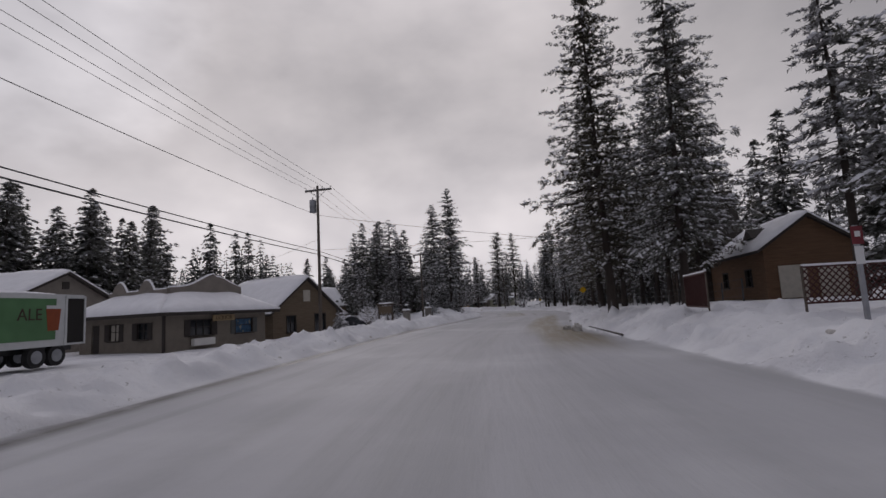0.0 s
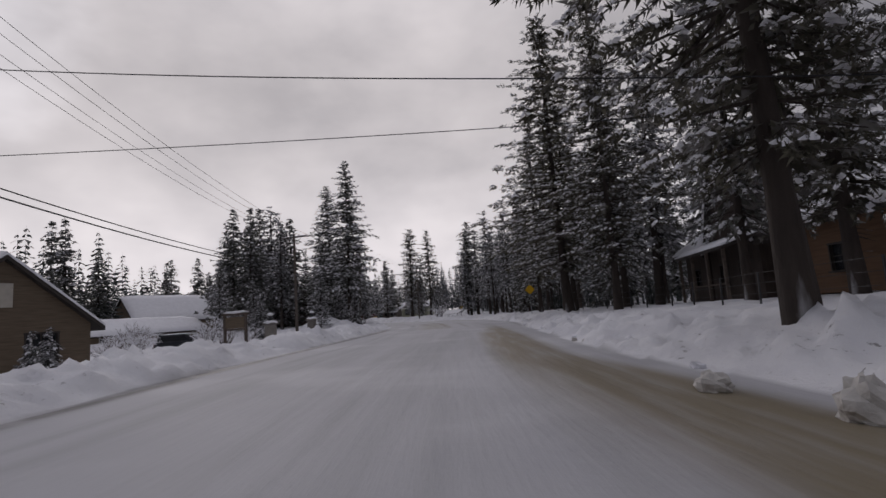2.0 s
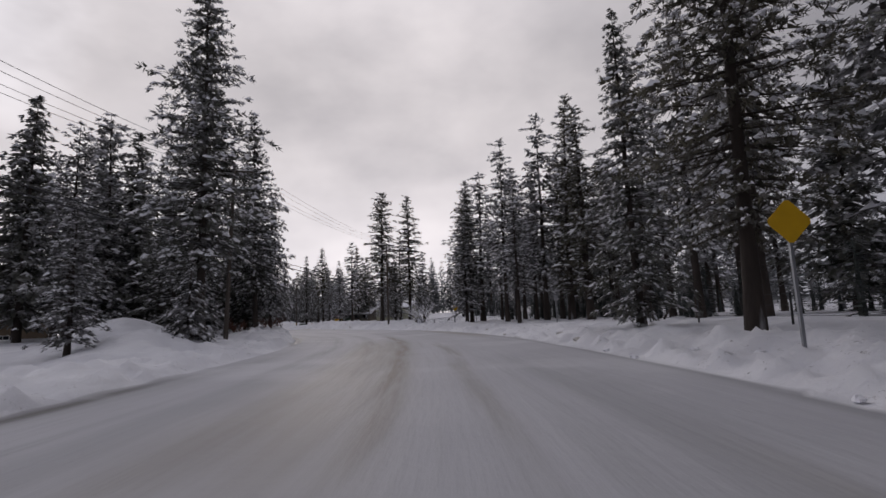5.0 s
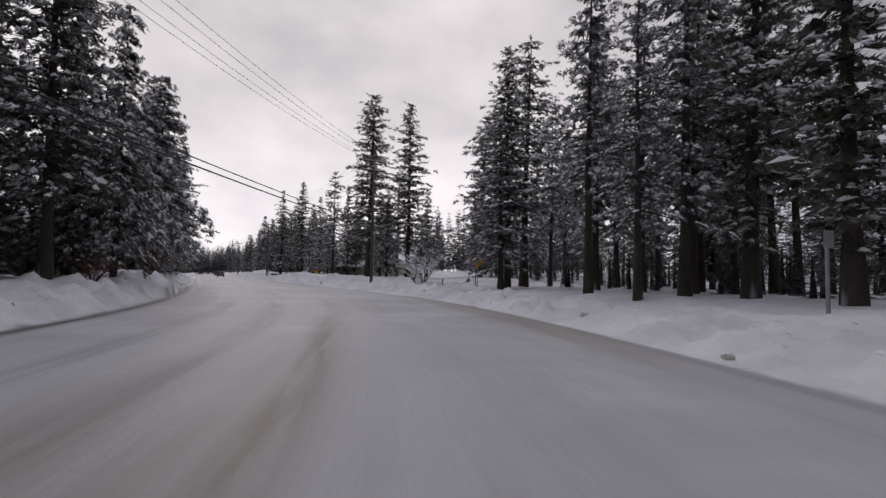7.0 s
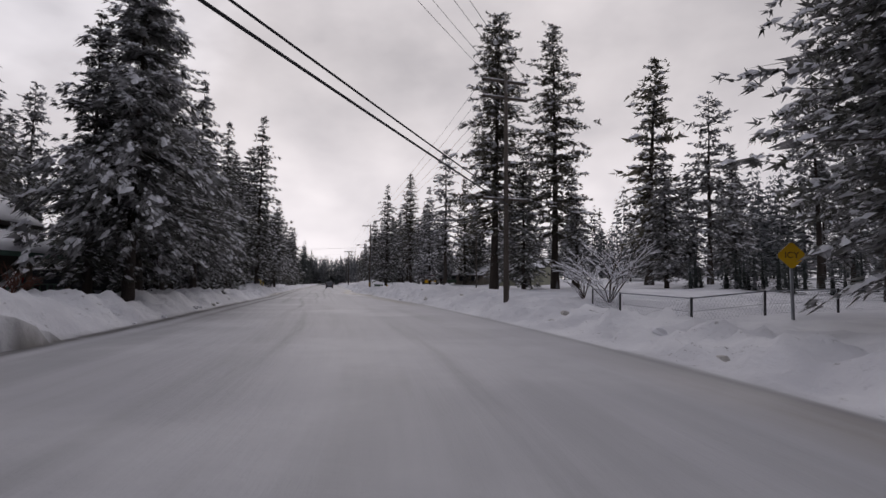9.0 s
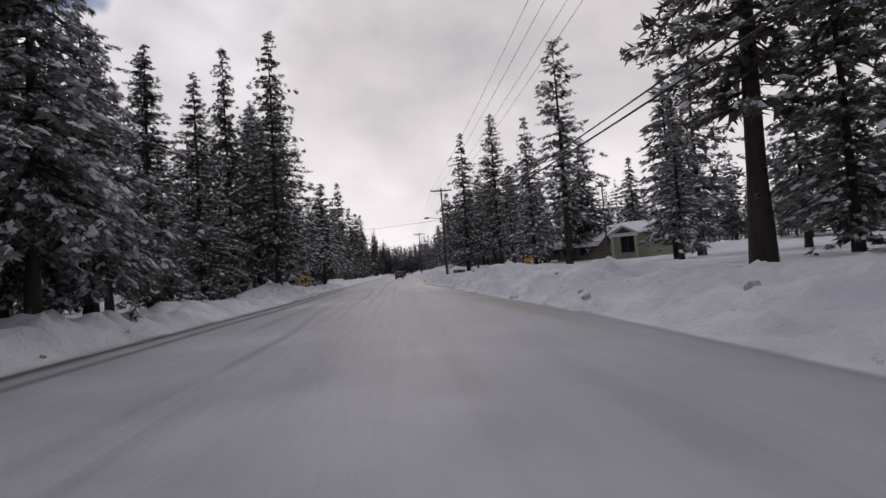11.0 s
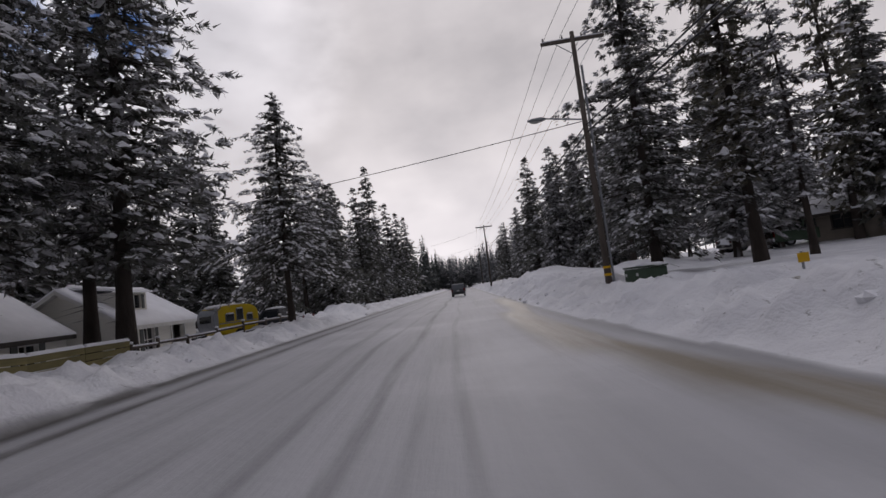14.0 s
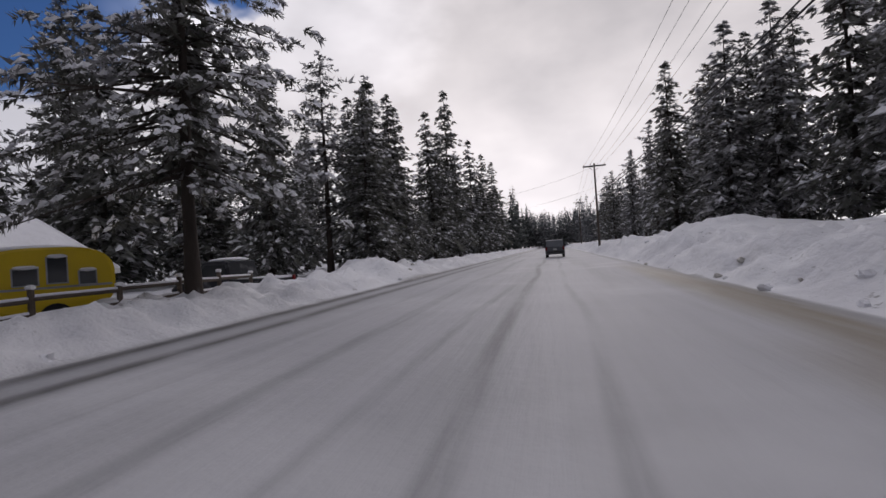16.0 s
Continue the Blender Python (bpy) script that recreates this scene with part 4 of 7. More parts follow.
# east side, by the cabin
for kind, x, y, h, w in (
        ("dense", 39.6, 33.0, 24.0, 0.95), ("dense2", 43.6, 31.6, 22.0, 0.95), ("dense", 46.2, 42.0, 23.0, 0.9), ("dense2", 44.4, 46.0, 21.0, 0.85), ("forest2", 51.0, 29.0, 18.0, 1.1), ("dense2", 53.0, 24.5, 21.0, 1.1), ("forest", 50.5, 66.0, 22.0, 1.0),
        ("dense", 41.0, 57.0, 24.0, 0.9), ("dense", 38.6, 64.5, 26.5, 1.18), ("dense2", 43.5, 66.0, 24.0, 0.95), ("dense2", 40.0, 72.0, 22.0, 1.0), ("forest", 44.7, 60.8, 23.0, 1.0), ("dense", 37.2, 81.0, 24.0, 0.9), ("fir", 35.6, 88.0, 16.0, 1.0),
        ("forest", 48.0, 71.0, 22.0, 1.0), ("fir", 45.0, 78.0, 20.0, 1.1), ("fir", 57.0, 58.0, 20.0, 1.1), ("fir", 60.0, 46.0, 21.0, 1.1), ("fir2", 63.0, 35.0, 21.0, 1.1), ("fir", 58.0, 68.0, 20.0, 1.1), ("fir2", 68.0, 50.0, 20.0, 1.1)):
    tree(kind, x, y, h, w)
# east side wood in the bend
for kind, x, y, h, w in (
        ("forest", 41.4, 97.0, 21.0, 1.0), ("forest2", 43.0, 92.5, 25.0, 1.0), ("forest2", 39.4, 101.0, 21.0, 1.0), ("forest2", 42.4, 105.4, 19.0, 1.0), ("forest", 48.0, 89.0, 22.0, 1.1),
        ("forest2", 29.7, 117.6, 20.5, 0.9), ("forest", 33.5, 114.2, 21.5, 1.0), ("spire", 35.7, 112.8, 22.3, 1.2), ("spire", 36.6, 107.8, 19.0, 1.4), ("forest", 30.8, 111.6, 15.5, 0.9), ("forest2", 32.8, 119.0, 17.0, 1.0),
        ("ponderosa", 25.4, 126.6, 18.6, 1.05), ("forest2", 26.6, 129.2, 20.0, 1.3), ("frost2", 24.9, 124.8, 12.5, 1.25), ("forest", 30.9, 122.3, 18.0, 1.1), ("forest2", 31.9, 129.0, 18.0, 1.1), ("forest", 37.6, 123.8, 20.0, 1.1), ("forest2", 35.5, 119.0, 19.0, 1.1),
        ("forest", 38.5, 121.1, 19.0, 1.0), ("forest2", 41.7, 123.2, 20.0, 1.1), ("forest", 46.8, 126.5, 20.0, 1.1), ("forest2", 48.0, 106.0, 22.0, 1.1), ("forest", 34.5, 133.5, 19.0, 1.0), ("forest2", 31.2, 143.6, 17.0, 1.0),
        ("forest", 39.0, 138.0, 19.0, 1.1), ("forest2", 44.0, 132.0, 19.0, 1.1), ("forest", 50.0, 118.0, 20.0, 1.1), ("forest2", 29.0, 134.0, 16.5, 1.0)):
    tree(kind, x, y, h, w)
# east side, tall pair at the wide pole and the wood beyond
for kind, x, y, h, w in (
        ("tall", 8.2, 149.9, 23.5, 1.2), ("tall2", 12.7, 152.3, 23.0, 1.15), ("fir", 10.6, 150.0, 12.0, 1.0), ("spire", 20.4, 175.5, 28.5, 1.3), ("forest", 26.5, 172.0, 22.0, 1.1), ("frost", 21.5, 160.0, 13.0, 1.1), ("frost2", 14.5, 152.0, 8.0, 1.3), ("frost", 24.0, 166.0, 12.0, 1.2),
        ("forest2", 33.0, 160.0, 18.0, 1.1), ("frost", 30.0, 178.0, 17.0, 1.1), ("frost2", 12.0, 172.0, 15.0, 1.1), ("frost", 4.0, 172.0, 15.0, 1.1), ("frost2", 5.0, 163.0, 10.0, 1.1), ("forest", -3.0, 168.5, 18.0, 1.05),
        ("fir2", -21.0, 187.6, 18.6, 1.0), ("tall2", -17.2, 189.4, 20.2, 1.1), ("forest", -15.3, 188.8, 12.0, 1.0), ("fir", -10.4, 208.5, 18.6, 1.15), ("spire", -12.6, 205.0, 22.0, 0.9), ("frost", -17.5, 205.0, 15.0, 1.1), ("forest", -22.5, 199.5, 17.0, 1.0), ("frost2", -26.0, 203.0, 15.0, 1.0),
        ("frost", -8.5, 177.0, 15.0, 1.0), ("forest", 5.5, 178.0, 20.0, 1.2), ("fir", -29.5, 210.5, 16.0, 1.0), ("frost", -34.0, 216.5, 15.5, 1.0), ("fir2", -37.3, 223.5, 16.5, 1.0), ("fir", -35.0, 228.5, 19.0, 1.0), ("frost", -43.0, 231.0, 15.0, 1.0),
        ("fir", -18.6, 230.0, 22.0, 1.0), ("fir2", -28.0, 222.0, 20.0, 1.0), ("frost", -5.0, 216.0, 16.0, 1.1), ("spire", -44.5, 236.5, 19.0, 1.5), ("frost", -50.0, 246.0, 16.0, 1.0), ("fir", -57.0, 256.0, 20.0, 1.0), ("fir2", -52.0, 262.0, 24.0, 1.0), ("frost2", -64.0, 268.0, 18.0, 1.0)):
    tree(kind, x, y, h, w)


def in_the_way(x, y):
    """Yards, houses and drives that stay clear of trees."""
    for cx, cy, r in ((5, 32, 13), (6, 44, 10), (-5, 70, 16), (2, 60, 12), (-36, 118, 13), (-12, 121, 8), (-50, 181, 9), (-44, 186, 6), (52, 46, 13), (53, 62, 11), (24, 140, 10), (12, 206, 10), (-4, 214, 8), (-8, 188, 8), (8, 12, 14), (5, 95, 5), (-33, 166, 3), (20, 150, 8), (-6, 80, 13), (-16, 92, 13), (-26, 103, 12), (-44.5, 169.5, 6), (0, 200, 10)):
        if (x - cx) ** 2 + (y - cy) ** 2 < r * r:
            return True
    return False


def woods(s0, s1, d0, d1, gap, kinds, hs, seed):
    """Trees strewn over a stretch beside the road, at least gap metres apart."""
    rnd = random.Random(seed)
    put = []
    for _ in range(int((s1 - s0) * abs(d1 - d0) / (gap * gap) * 1.6)):
        x, y = spot(rnd.uniform(s0, s1), rnd.uniform(d0, d1))
        if in_the_way(x, y) or any((x - a) ** 2 + (y - b) ** 2 < gap * gap for a, b in put):
            continue
        put.append((x, y))
        tree(rnd.choice(kinds), x, y, rnd.uniform(*hs), rnd.uniform(0.9, 1.15))


woods(203, 345, -34, -14.5, 5.6, ("fir", "fir2", "forest", "fir"), (12.5, 18.5), 5)
woods(207, 345, 11, 32, 6.0, ("frost", "fir2", "frost2", "forest", "fir"), (13, 18.5), 6)
woods(128, 185, -46, -22, 7.2, ("fir", "fir2", "forest", "dense2"), (16, 23), 7)
woods(100, 128, -48, -26, 7.0, ("fir", "fir2", "forest"), (16, 23), 8)
woods(70, 140, 24, 46, 8.2, ("forest", "forest2", "fir2"), (17, 23), 9)
woods(140, 205, 34, 60, 10.0, ("frost", "fir2", "frost2", "forest2"), (14, 21), 10)


def far_woods(name, s0, s1, d0, d1, count, hs, seed, material, label):
    """A distant wood as one mesh: each tree a stack of ragged skirts."""
    rng = np.random.default_rng(seed)
    tris = []
    for _ in range(count):
        s, d = rng.uniform(s0, s1), rng.uniform(d0, d1)
        x, y = spot(s, d)
        if in_the_way(x, y):
            continue
        h = rng.uniform(*hs)
        z = height(x, y, s, d, False) - 0.2
        r = h * rng.uniform(0.11, 0.17)
        for i in range(20):
            f = i / 20
            zc = z + h * (0.08 + 0.9 * f)
            rr = r * (1 - f) ** 0.75 * (0.8 + 0.4 * rng.random()) + 0.12
            a0 = rng.uniform(0, 6.28)
            for k in range(6):
                a = a0 + k * 1.047 + rng.normal(0, 0.3)
                q = rr * rng.uniform(0.55, 1.3)
                da = rng.uniform(0.16, 0.34)
                top = (x + 0.15 * q * math.cos(a), y + 0.15 * q * math.sin(a), zc + h * 0.022)
                tris.append((top, (x + q * math.cos(a - da), y + q * math.sin(a - da), zc - h * rng.uniform(-0.012, 0.018)), (x + q * 1.1 * math.cos(a + da), y + q * 1.1 * math.sin(a + da), zc - h * rng.uniform(-0.01, 0.022))))
        w = 0.2
        for a in (0, 2.1, 4.2):
            tris.append(((x + w * math.cos(a), y + w * math.sin(a), z), (x + w * math.cos(a + 2.1), y + w * math.sin(a + 2.1), z), (x, y, z + h)))
    ob = new(name, tri_mesh(name, tris, material))
    tagged(ob, label, "wood", kind="stuff")


# frosted needles whose pale grey also carries the distance haze in the colour
FAR_NEEDLES = mat("distant_frosted_haze_needles", (0.085, 0.095, 0.095), 0.8, vary=0.3, scale=0.3, island=0.4, second=(0.36, 0.36, 0.38), second_scale=0.9, second_cut=(0.46, 0.62))
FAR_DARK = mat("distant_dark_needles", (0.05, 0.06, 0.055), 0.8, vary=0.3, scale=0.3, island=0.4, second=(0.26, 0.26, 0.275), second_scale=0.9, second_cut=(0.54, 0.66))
far_woods("far_woods", 345, 540, -60, -11, 260, (15, 23), 21, FAR_DARK, "distant dark conifer wood west of the road, dusted with snow")
far_woods("far_woods", 345, 540, 9, 90, 300, (14, 21), 22, FAR_NEEDLES, "distant frosted conifer wood east of the road, paled for haze")
far_woods("far_woods", -20, 40, -150, -62, 170, (16, 24), 23, FAR_DARK, "dark conifer wood far behind the western shops")
far_woods("far_woods", 40, 135, -175, -98, 260, (13, 19), 26, FAR_DARK, "dark conifer wood on low ground behind the lodge")
far_woods("far_woods", 135, 345, -150, -48, 300, (16, 25), 27, FAR_DARK, "dark conifer wood behind the western yards")
far_woods("far_woods", 30, 345, 60, 150, 480, (15, 22), 24, FAR_NEEDLES, "frosted conifer wood far behind the eastern verge, paled for haze")
far_woods("undergrowth", 108, 152, 20, 38, 150, (1.8, 3.8), 28, FAR_DARK, "dark thicket of young firs deep in the eastern wood")
far_woods("undergrowth", 62, 104, 17, 34, 110, (1.8, 3.6), 29, FAR_DARK, "dark thicket of young firs under the roadside pines")
far_woods("far_woods", 500, 560, -90, 110, 220, (16, 24), 25, FAR_NEEDLES, "frosted, haze-pale conifers closing the far end of the road")
far_woods("far_woods", 425, 480, -30, 30, 190, (13, 19), 31, FAR_NEEDLES, "frosted, haze-pale conifers where the road bends away")


# ---- buildings ----
def wall_panel(length, h, holes, thick=0.2, gable=0.0):
    """A wall in x and z from x = 0, with openings (x0, z0, x1, z1) cut through; gable: height of the triangle over it."""
    s = Shape()
    xs = sorted({0.0, length, *([length / 2] if gable else []), *[q for a in holes for q in (a[0], a[2])]})
    top = h + gable
    zs = sorted({0.0, h, *[q for a in holes for q in (a[1], a[3])]})
    line = lambda x: h + gable * (1 - abs(2 * x / length - 1)) if gable else h  # noqa: E731
    nx, nz = len(xs), len(zs)
    zs = [z for z in zs if z <= h] if gable else zs
    nz = len(zs)
    full = lambda i, j: 0 <= i < nx - 1 and 0 <= j < nz - 1 and not any(a[0] < (xs[i] + xs[i + 1]) / 2 < a[2] and a[1] < (zs[j] + zs[j + 1]) / 2 < a[3] for a in holes)  # noqa: E731
    vid = lambda i, j, k: (j * nx + i) * 2 + k  # noqa: E731
    verts = [(xs[i], (k - 0.5) * thick, zs[j]) for j in range(nz) for i in range(nx) for k in (0, 1)]
    faces = []
    for i in range(nx - 1):
        for j in range(nz - 1):
            if not full(i, j):
                continue
            a, b, c, d = (i, j), (i + 1, j), (i + 1, j + 1), (i, j + 1)
            faces += [tuple(vid(*p, 0) for p in (a, b, c, d)), tuple(vid(*p, 1) for p in (d, c, b, a))]
            for (p, q), (di, dj) in (((a, b), (0, -1)), ((b, c), (1, 0)), ((c, d), (0, 1)), ((d, a), (-1, 0))):
                if not full(i + di, j + dj) and not (gable and dj == 1 and j == nz - 2):
                    faces.append((vid(*q, 0), vid(*p, 0), vid(*p, 1), vid(*q, 1)))
    if gable:
        n0 = len(verts)
        verts += [(x, (k - 0.5) * thick, max(line(x), h)) for x in xs for k in (0, 1)]
        for i in range(nx - 1):
            lo = [vid(i, nz - 1, 0), vid(i + 1, nz - 1, 0), vid(i + 1, nz - 1, 1), vid(i, nz - 1, 1)]
            up = [n0 + 2 * i, n0 + 2 * i + 2, n0 + 2 * i + 3, n0 + 2 * i + 1]
            faces += [(lo[0], lo[1], up[1], up[0]), (lo[2], lo[3], up[3], up[2]), (up[0], up[1], up[2], up[3])]
    return s.add(verts, faces)


def add_window(parent, hole, m, glass, shutters=None, frame=TRIM_WHITE, bars=1):
    """Frame, sill, panes and shutters in one opening of a wall whose plane is m's x and z."""
    x0, z0, x1, z1 = hole
    w, h = x1 - x0, z1 - z0
    f = Shape()
    for c, sz in (((x0 + w / 2, 0, z1 + 0.03), (w + 0.2, 0.28, 0.08)), ((x0 - 0.03, 0, z0 + h / 2), (0.08, 0.27, h)), ((x1 + 0.03, 0, z0 + h / 2), (0.08, 0.27, h))):
        f.box(c, sz)
    for i in range(bars):
        f.box((x0 + w * (i + 1) / (bars + 1), 0.02, z0 + h / 2), (0.05, 0.07, h))
    f.box((x0 + w / 2, 0.02, z0 + h * 0.55), (w, 0.06, 0.05))
    win = part("window", f, frame, parent, m=m)
    part("pane", Shape().box((x0 + w / 2, 0.045, z0 + h / 2), (w, 0.02, h)), glass, win)
    part("sill", Shape().box((x0 + w / 2, -0.08, z0 - 0.05), (w + 0.24, 0.34, 0.08)), frame, win)
    if shutters:
        for x in (x0 - 0.27, x1 + 0.27):
            part("shutter", Shape().box((x, -0.13, z0 + h / 2), (0.4, 0.04, h + 0.1)), shutters, win)
    return win


def snow_slab(a, b, c, d, thick, seed):
    """A lumpy sheet of snow over the roof plane a, b (eave) to c, d (ridge)."""
    s = Shape()
    nx, ny = 14, 7
    a, b, c, d = (Vector(p) for p in (a, b, c, d))
    top, bot = [], []
    for j in range(ny + 1):
        for i in range(nx + 1):
            u, v = i / nx, j / ny
            p = (a.lerp(b, u)).lerp(d.lerp(c, u), v)
            edge = min(1.0, 6 * min(u, 1 - u) + 0.35, 6 * v + 0.3)
            k = thick * edge * (1 + 0.3 * noise.noise((p.x * 0.7 + seed, p.y * 0.7, p.z)))
            top.append(p + Vector((0, 0, 0.05 + k)))
            bot.append(p + Vector((0, 0, 0.03)))
    n = (nx + 1) * (ny + 1)
    f = []
    for j in range(ny):
        for i in range(nx):
            q = j * (nx + 1) + i
            f.append((q, q + 1, q + nx + 2, q + nx + 1))
    rim = list(range(nx + 1)) + [j * (nx + 1) + nx for j in range(1, ny + 1)] + [ny * (nx + 1) + i for i in range(nx - 1, -1, -1)] + [j * (nx + 1) for j in range(ny - 1, 0, -1)]
    f += [(rim[i], n + rim[i], n + rim[(i + 1) % len(rim)], rim[(i + 1) % len(rim)]) for i in range(len(rim))]
    return s.add(top + bot, f)


def roof_pair(house, L, W, wall_h, rise, over=0.5, snow=0.3, seed=0, eave=TRIM_DARK, gable_over=0.4):
    """Two slopes with the ridge along x over a body from 0 to L, 0 to W, with snow lying on both."""
    drop = rise / (W / 2) * over
    for k, (y_e, y_r) in enumerate(((-over, W / 2), (W + over, W / 2))):
        z_e, z_r = wall_h - drop, wall_h + rise
        a, b = (-gable_over, y_e, z_e), (L + gable_over, y_e, z_e)
        c, d = (L + gable_over, y_r, z_r), (-gable_over, y_r, z_r)
        s = Shape()
        up = [Vector(p) + Vector((0, 0, 0.02)) for p in (a, b, c, d)]
        dn = [Vector(p) - Vector((0, 0, 0.18)) for p in (a, b, c, d)]
        s.add(up + dn, [(0, 1, 2, 3), (7, 6, 5, 4), (0, 4, 5, 1), (1, 5, 6, 2), (2, 6, 7, 3), (3, 7, 4, 0)])
        slope = part("roof", s, eave, house)
        if snow:
            part("snow", snow_slab(a, b, c, d, snow, seed + 7 * k), SNOW, slope, "thick white snow on the roof", True)


def house(name, label, m, L, W, wall_h, rise, wall, holes_front=(), holes_gable=(), snow=0.3, glass=None, shutters=None, trim=TRIM_WHITE, over=0.5, seed=0, holes_gable_b=()):
    """A gabled house: front wall along x at y = 0, gable walls at x = 0 and x = L."""
    glass = glass or GLASS
    root = thing(name, m, label, "house")
    part("wall", wall_panel(L, wall_h, holes_front), wall, root)
    part("wall", wall_panel(L, wall_h, ()), wall, root, m=pose(0, W, 0))
    ga = pose(0.1, W - 0.1, 0, 0, 0, -90)
    gb = pose(L - 0.1, 0.1, 0, 0, 0, 90)
    part("wall", wall_panel(W - 0.2, wall_h, holes_gable, gable=rise * (W - 0.2) / W), wall, root, m=ga)
    part("wall", wall_panel(W - 0.2, wall_h, holes_gable_b, gable=rise * (W - 0.2) / W), wall, root, m=gb)
    part("floor", Shape().box((L / 2, W / 2, 0.05), (L - 0.4, W - 0.4, 0.1)), DARK_IN, root)
    for hole in holes_front:
        add_window(root, hole, pose(0, 0, 0), glass, shutters, trim)
    for hole in holes_gable:
        add_window(root, hole, ga, glass, shutters, trim)
    for hole in holes_gable_b:
        add_window(root, hole, gb, glass, shutters, trim)
    roof_pair(root, L, W, wall_h, rise, over, snow, seed)
    return root


def liquor_store():
    """Taupe shop with a snowy skirt roof and a shaped parapet; front along x, seen from y < 0."""
    L, D, H = 9.0, 9.0, 2.75
    m = pose(11.2, 26.0, -0.35, 0, 0, math.degrees(math.atan2(8.9, 1.0)))
    root = thing("liquor_store", m, "taupe stucco corner shop with a snow-covered skirt roof and wavy parapet", "shop")
    holes = ((1.9, 1.0, 3.7, 2.05), (5.9, 0.95, 7.6, 2.0))
    part("wall", wall_panel(L, H, holes), STUCCO, root)
    side = pose(0.1, D - 0.1, 0, 0, 0, -90)
    side_holes = ((1.2, 0.0, 2.1, 2.05), (3.2, 0.9, 4.3, 2.0), (6.2, 0.95, 7.3, 2.0))
    part("wall", wall_panel(D - 0.2, H, side_holes), STUCCO, root, m=side)
    part("wall", wall_panel(D - 0.2, H, ()), STUCCO, root, m=pose(L - 0.1, 0.1, 0, 0, 0, 90))
    part("wall", wall_panel(L, H, ()), STUCCO, root, m=pose(0, D, 0))
    part("floor", Shape().box((L / 2, D / 2, 0.04), (L - 0.4, D - 0.4, 0.08)), DARK_IN, root)
    part("corner_post", Shape().box((-0.06, -0.06, H / 2), (0.18, 0.18, H), bevel=0.03), TRIM_DARK, root)
    add_window(root, holes[0], pose(0, 0, 0), GLASS, TRIM_DARK, TRIM_DARK, 2)
    w = add_window(root, holes[1], pose(0, 0, 0), BLUE_POSTER, SHUTTER, TRIM_DARK, 0)
    add_window(root, side_holes[1], side, CURTAIN, TRIM_DARK, TRIM_DARK)
    add_window(root, side_holes[2], side, GLASS, TRIM_DARK, TRIM_DARK)
    door = part("door", Shape().box((1.65, 0.02, 1.02), (0.86, 0.06, 2.0)), TRIM_DARK, root, "dark shop door", m=side)
    part("handle", Shape().tube((1.3, -0.05, 1.0), (1.3, -0.05, 1.25), 0.02), CHROME, door)
    part("planter", Shape().box((2.8, -0.35, 0.55), (1.8, 0.4, 0.5), bevel=0.05), TRIM_WHITE, root)
    # skirt roof all round, its snow, and the parapet set back on it
    o, i, ze, zr = 0.9, 1.3, H - 0.12, H + 1.15
    ring_o = [(-o, -o, ze), (L + o, -o, ze), (L + o, D + o, ze), (-o, D + o, ze)]
    ring_i = [(i, i, zr), (L - i, i, zr), (L - i, D - i, zr), (i, D - i, zr)]
    for k in range(4):
        a, b, c, d = ring_o[k], ring_o[(k + 1) % 4], ring_i[(k + 1) % 4], ring_i[k]
        s = Shape()
        s.add([Vector(p) for p in (a, b, c, d)] + [Vector(p) - Vector((0, 0, 0.2)) for p in (a, b, c, d)], [(0, 1, 2, 3), (7, 6, 5, 4), (0, 4, 5, 1), (1, 5, 6, 2), (2, 6, 7, 3), (3, 7, 4, 0)])
        sk = part("skirt_roof", s, TRIM_DARK, root)
        part("snow", snow_slab(a, b, c, d, 0.28, 3 * k), SNOW, sk, "thick white snow on the skirt roof", True)
    n = 40
    prof = [(x, 0.55 + 1.05 * math.exp(-((x - 3.9) / 1.75) ** 2) * (0.85 if x > 3.9 else 1)) for x in np.linspace(0, L - 2 * i, n)]
    part("parapet", Shape().prism([(0, -0.5)] + prof + [(L - 2 * i, -0.5)][::1], 0.25, pose(i, i, zr) ), STUCCO_GREY, root)
    prof2 = [(x, 0.45 + 0.75 * max(0.0, math.sin((x - 0.4) * 2.1)) ** 0.7) for x in np.linspace(0, D - 2 * i, n)]
    part("parapet", Shape().prism([(0, -0.5)] + prof2 + [(D - 2 * i, -0.5)], 0.25, pose(i, D - i, zr, 0, 0, -90)), STUCCO_GREY, root)
    part("snow", Shape().box((L / 2, D / 2, zr + 0.15), (L - 2 * i - 0.3, D - 2 * i - 0.3, 0.3), bevel=0.2), SNOW, root)
    part("snow", Shape().sweep([(i + px, i, zr + pz + 0.02) for px, pz in prof], 0.11), SNOW, root, "thin snow on the parapet", True)
    part("snow", Shape().sweep([(i, D - i - px, zr + pz + 0.02) for px, pz in prof2], 0.10), SNOW, root, "thin snow on the parapet", True)
    board = part("sign", Shape().box((4.6, -0.34, 2.16), (2.0, 0.06, 0.42), bevel=0.02), TAN_BOARD, root, "tan board lettered LIQUOR")
    lettering("LIQUOR", 0.40, SIGN_INK, board, pose(4.6, -0.375, 2.16, 90))
    for x in (3.8, 5.4):
        part("hanger", Shape().box((x, -0.28, 2.45), (0.04, 0.5, 0.06)), DARK_METAL, board)
    part("chimney", Shape().tube((L - 1.7, 2.2, zr), (L - 1.7, 2.2, zr + 1.1), 0.09), METAL, root)


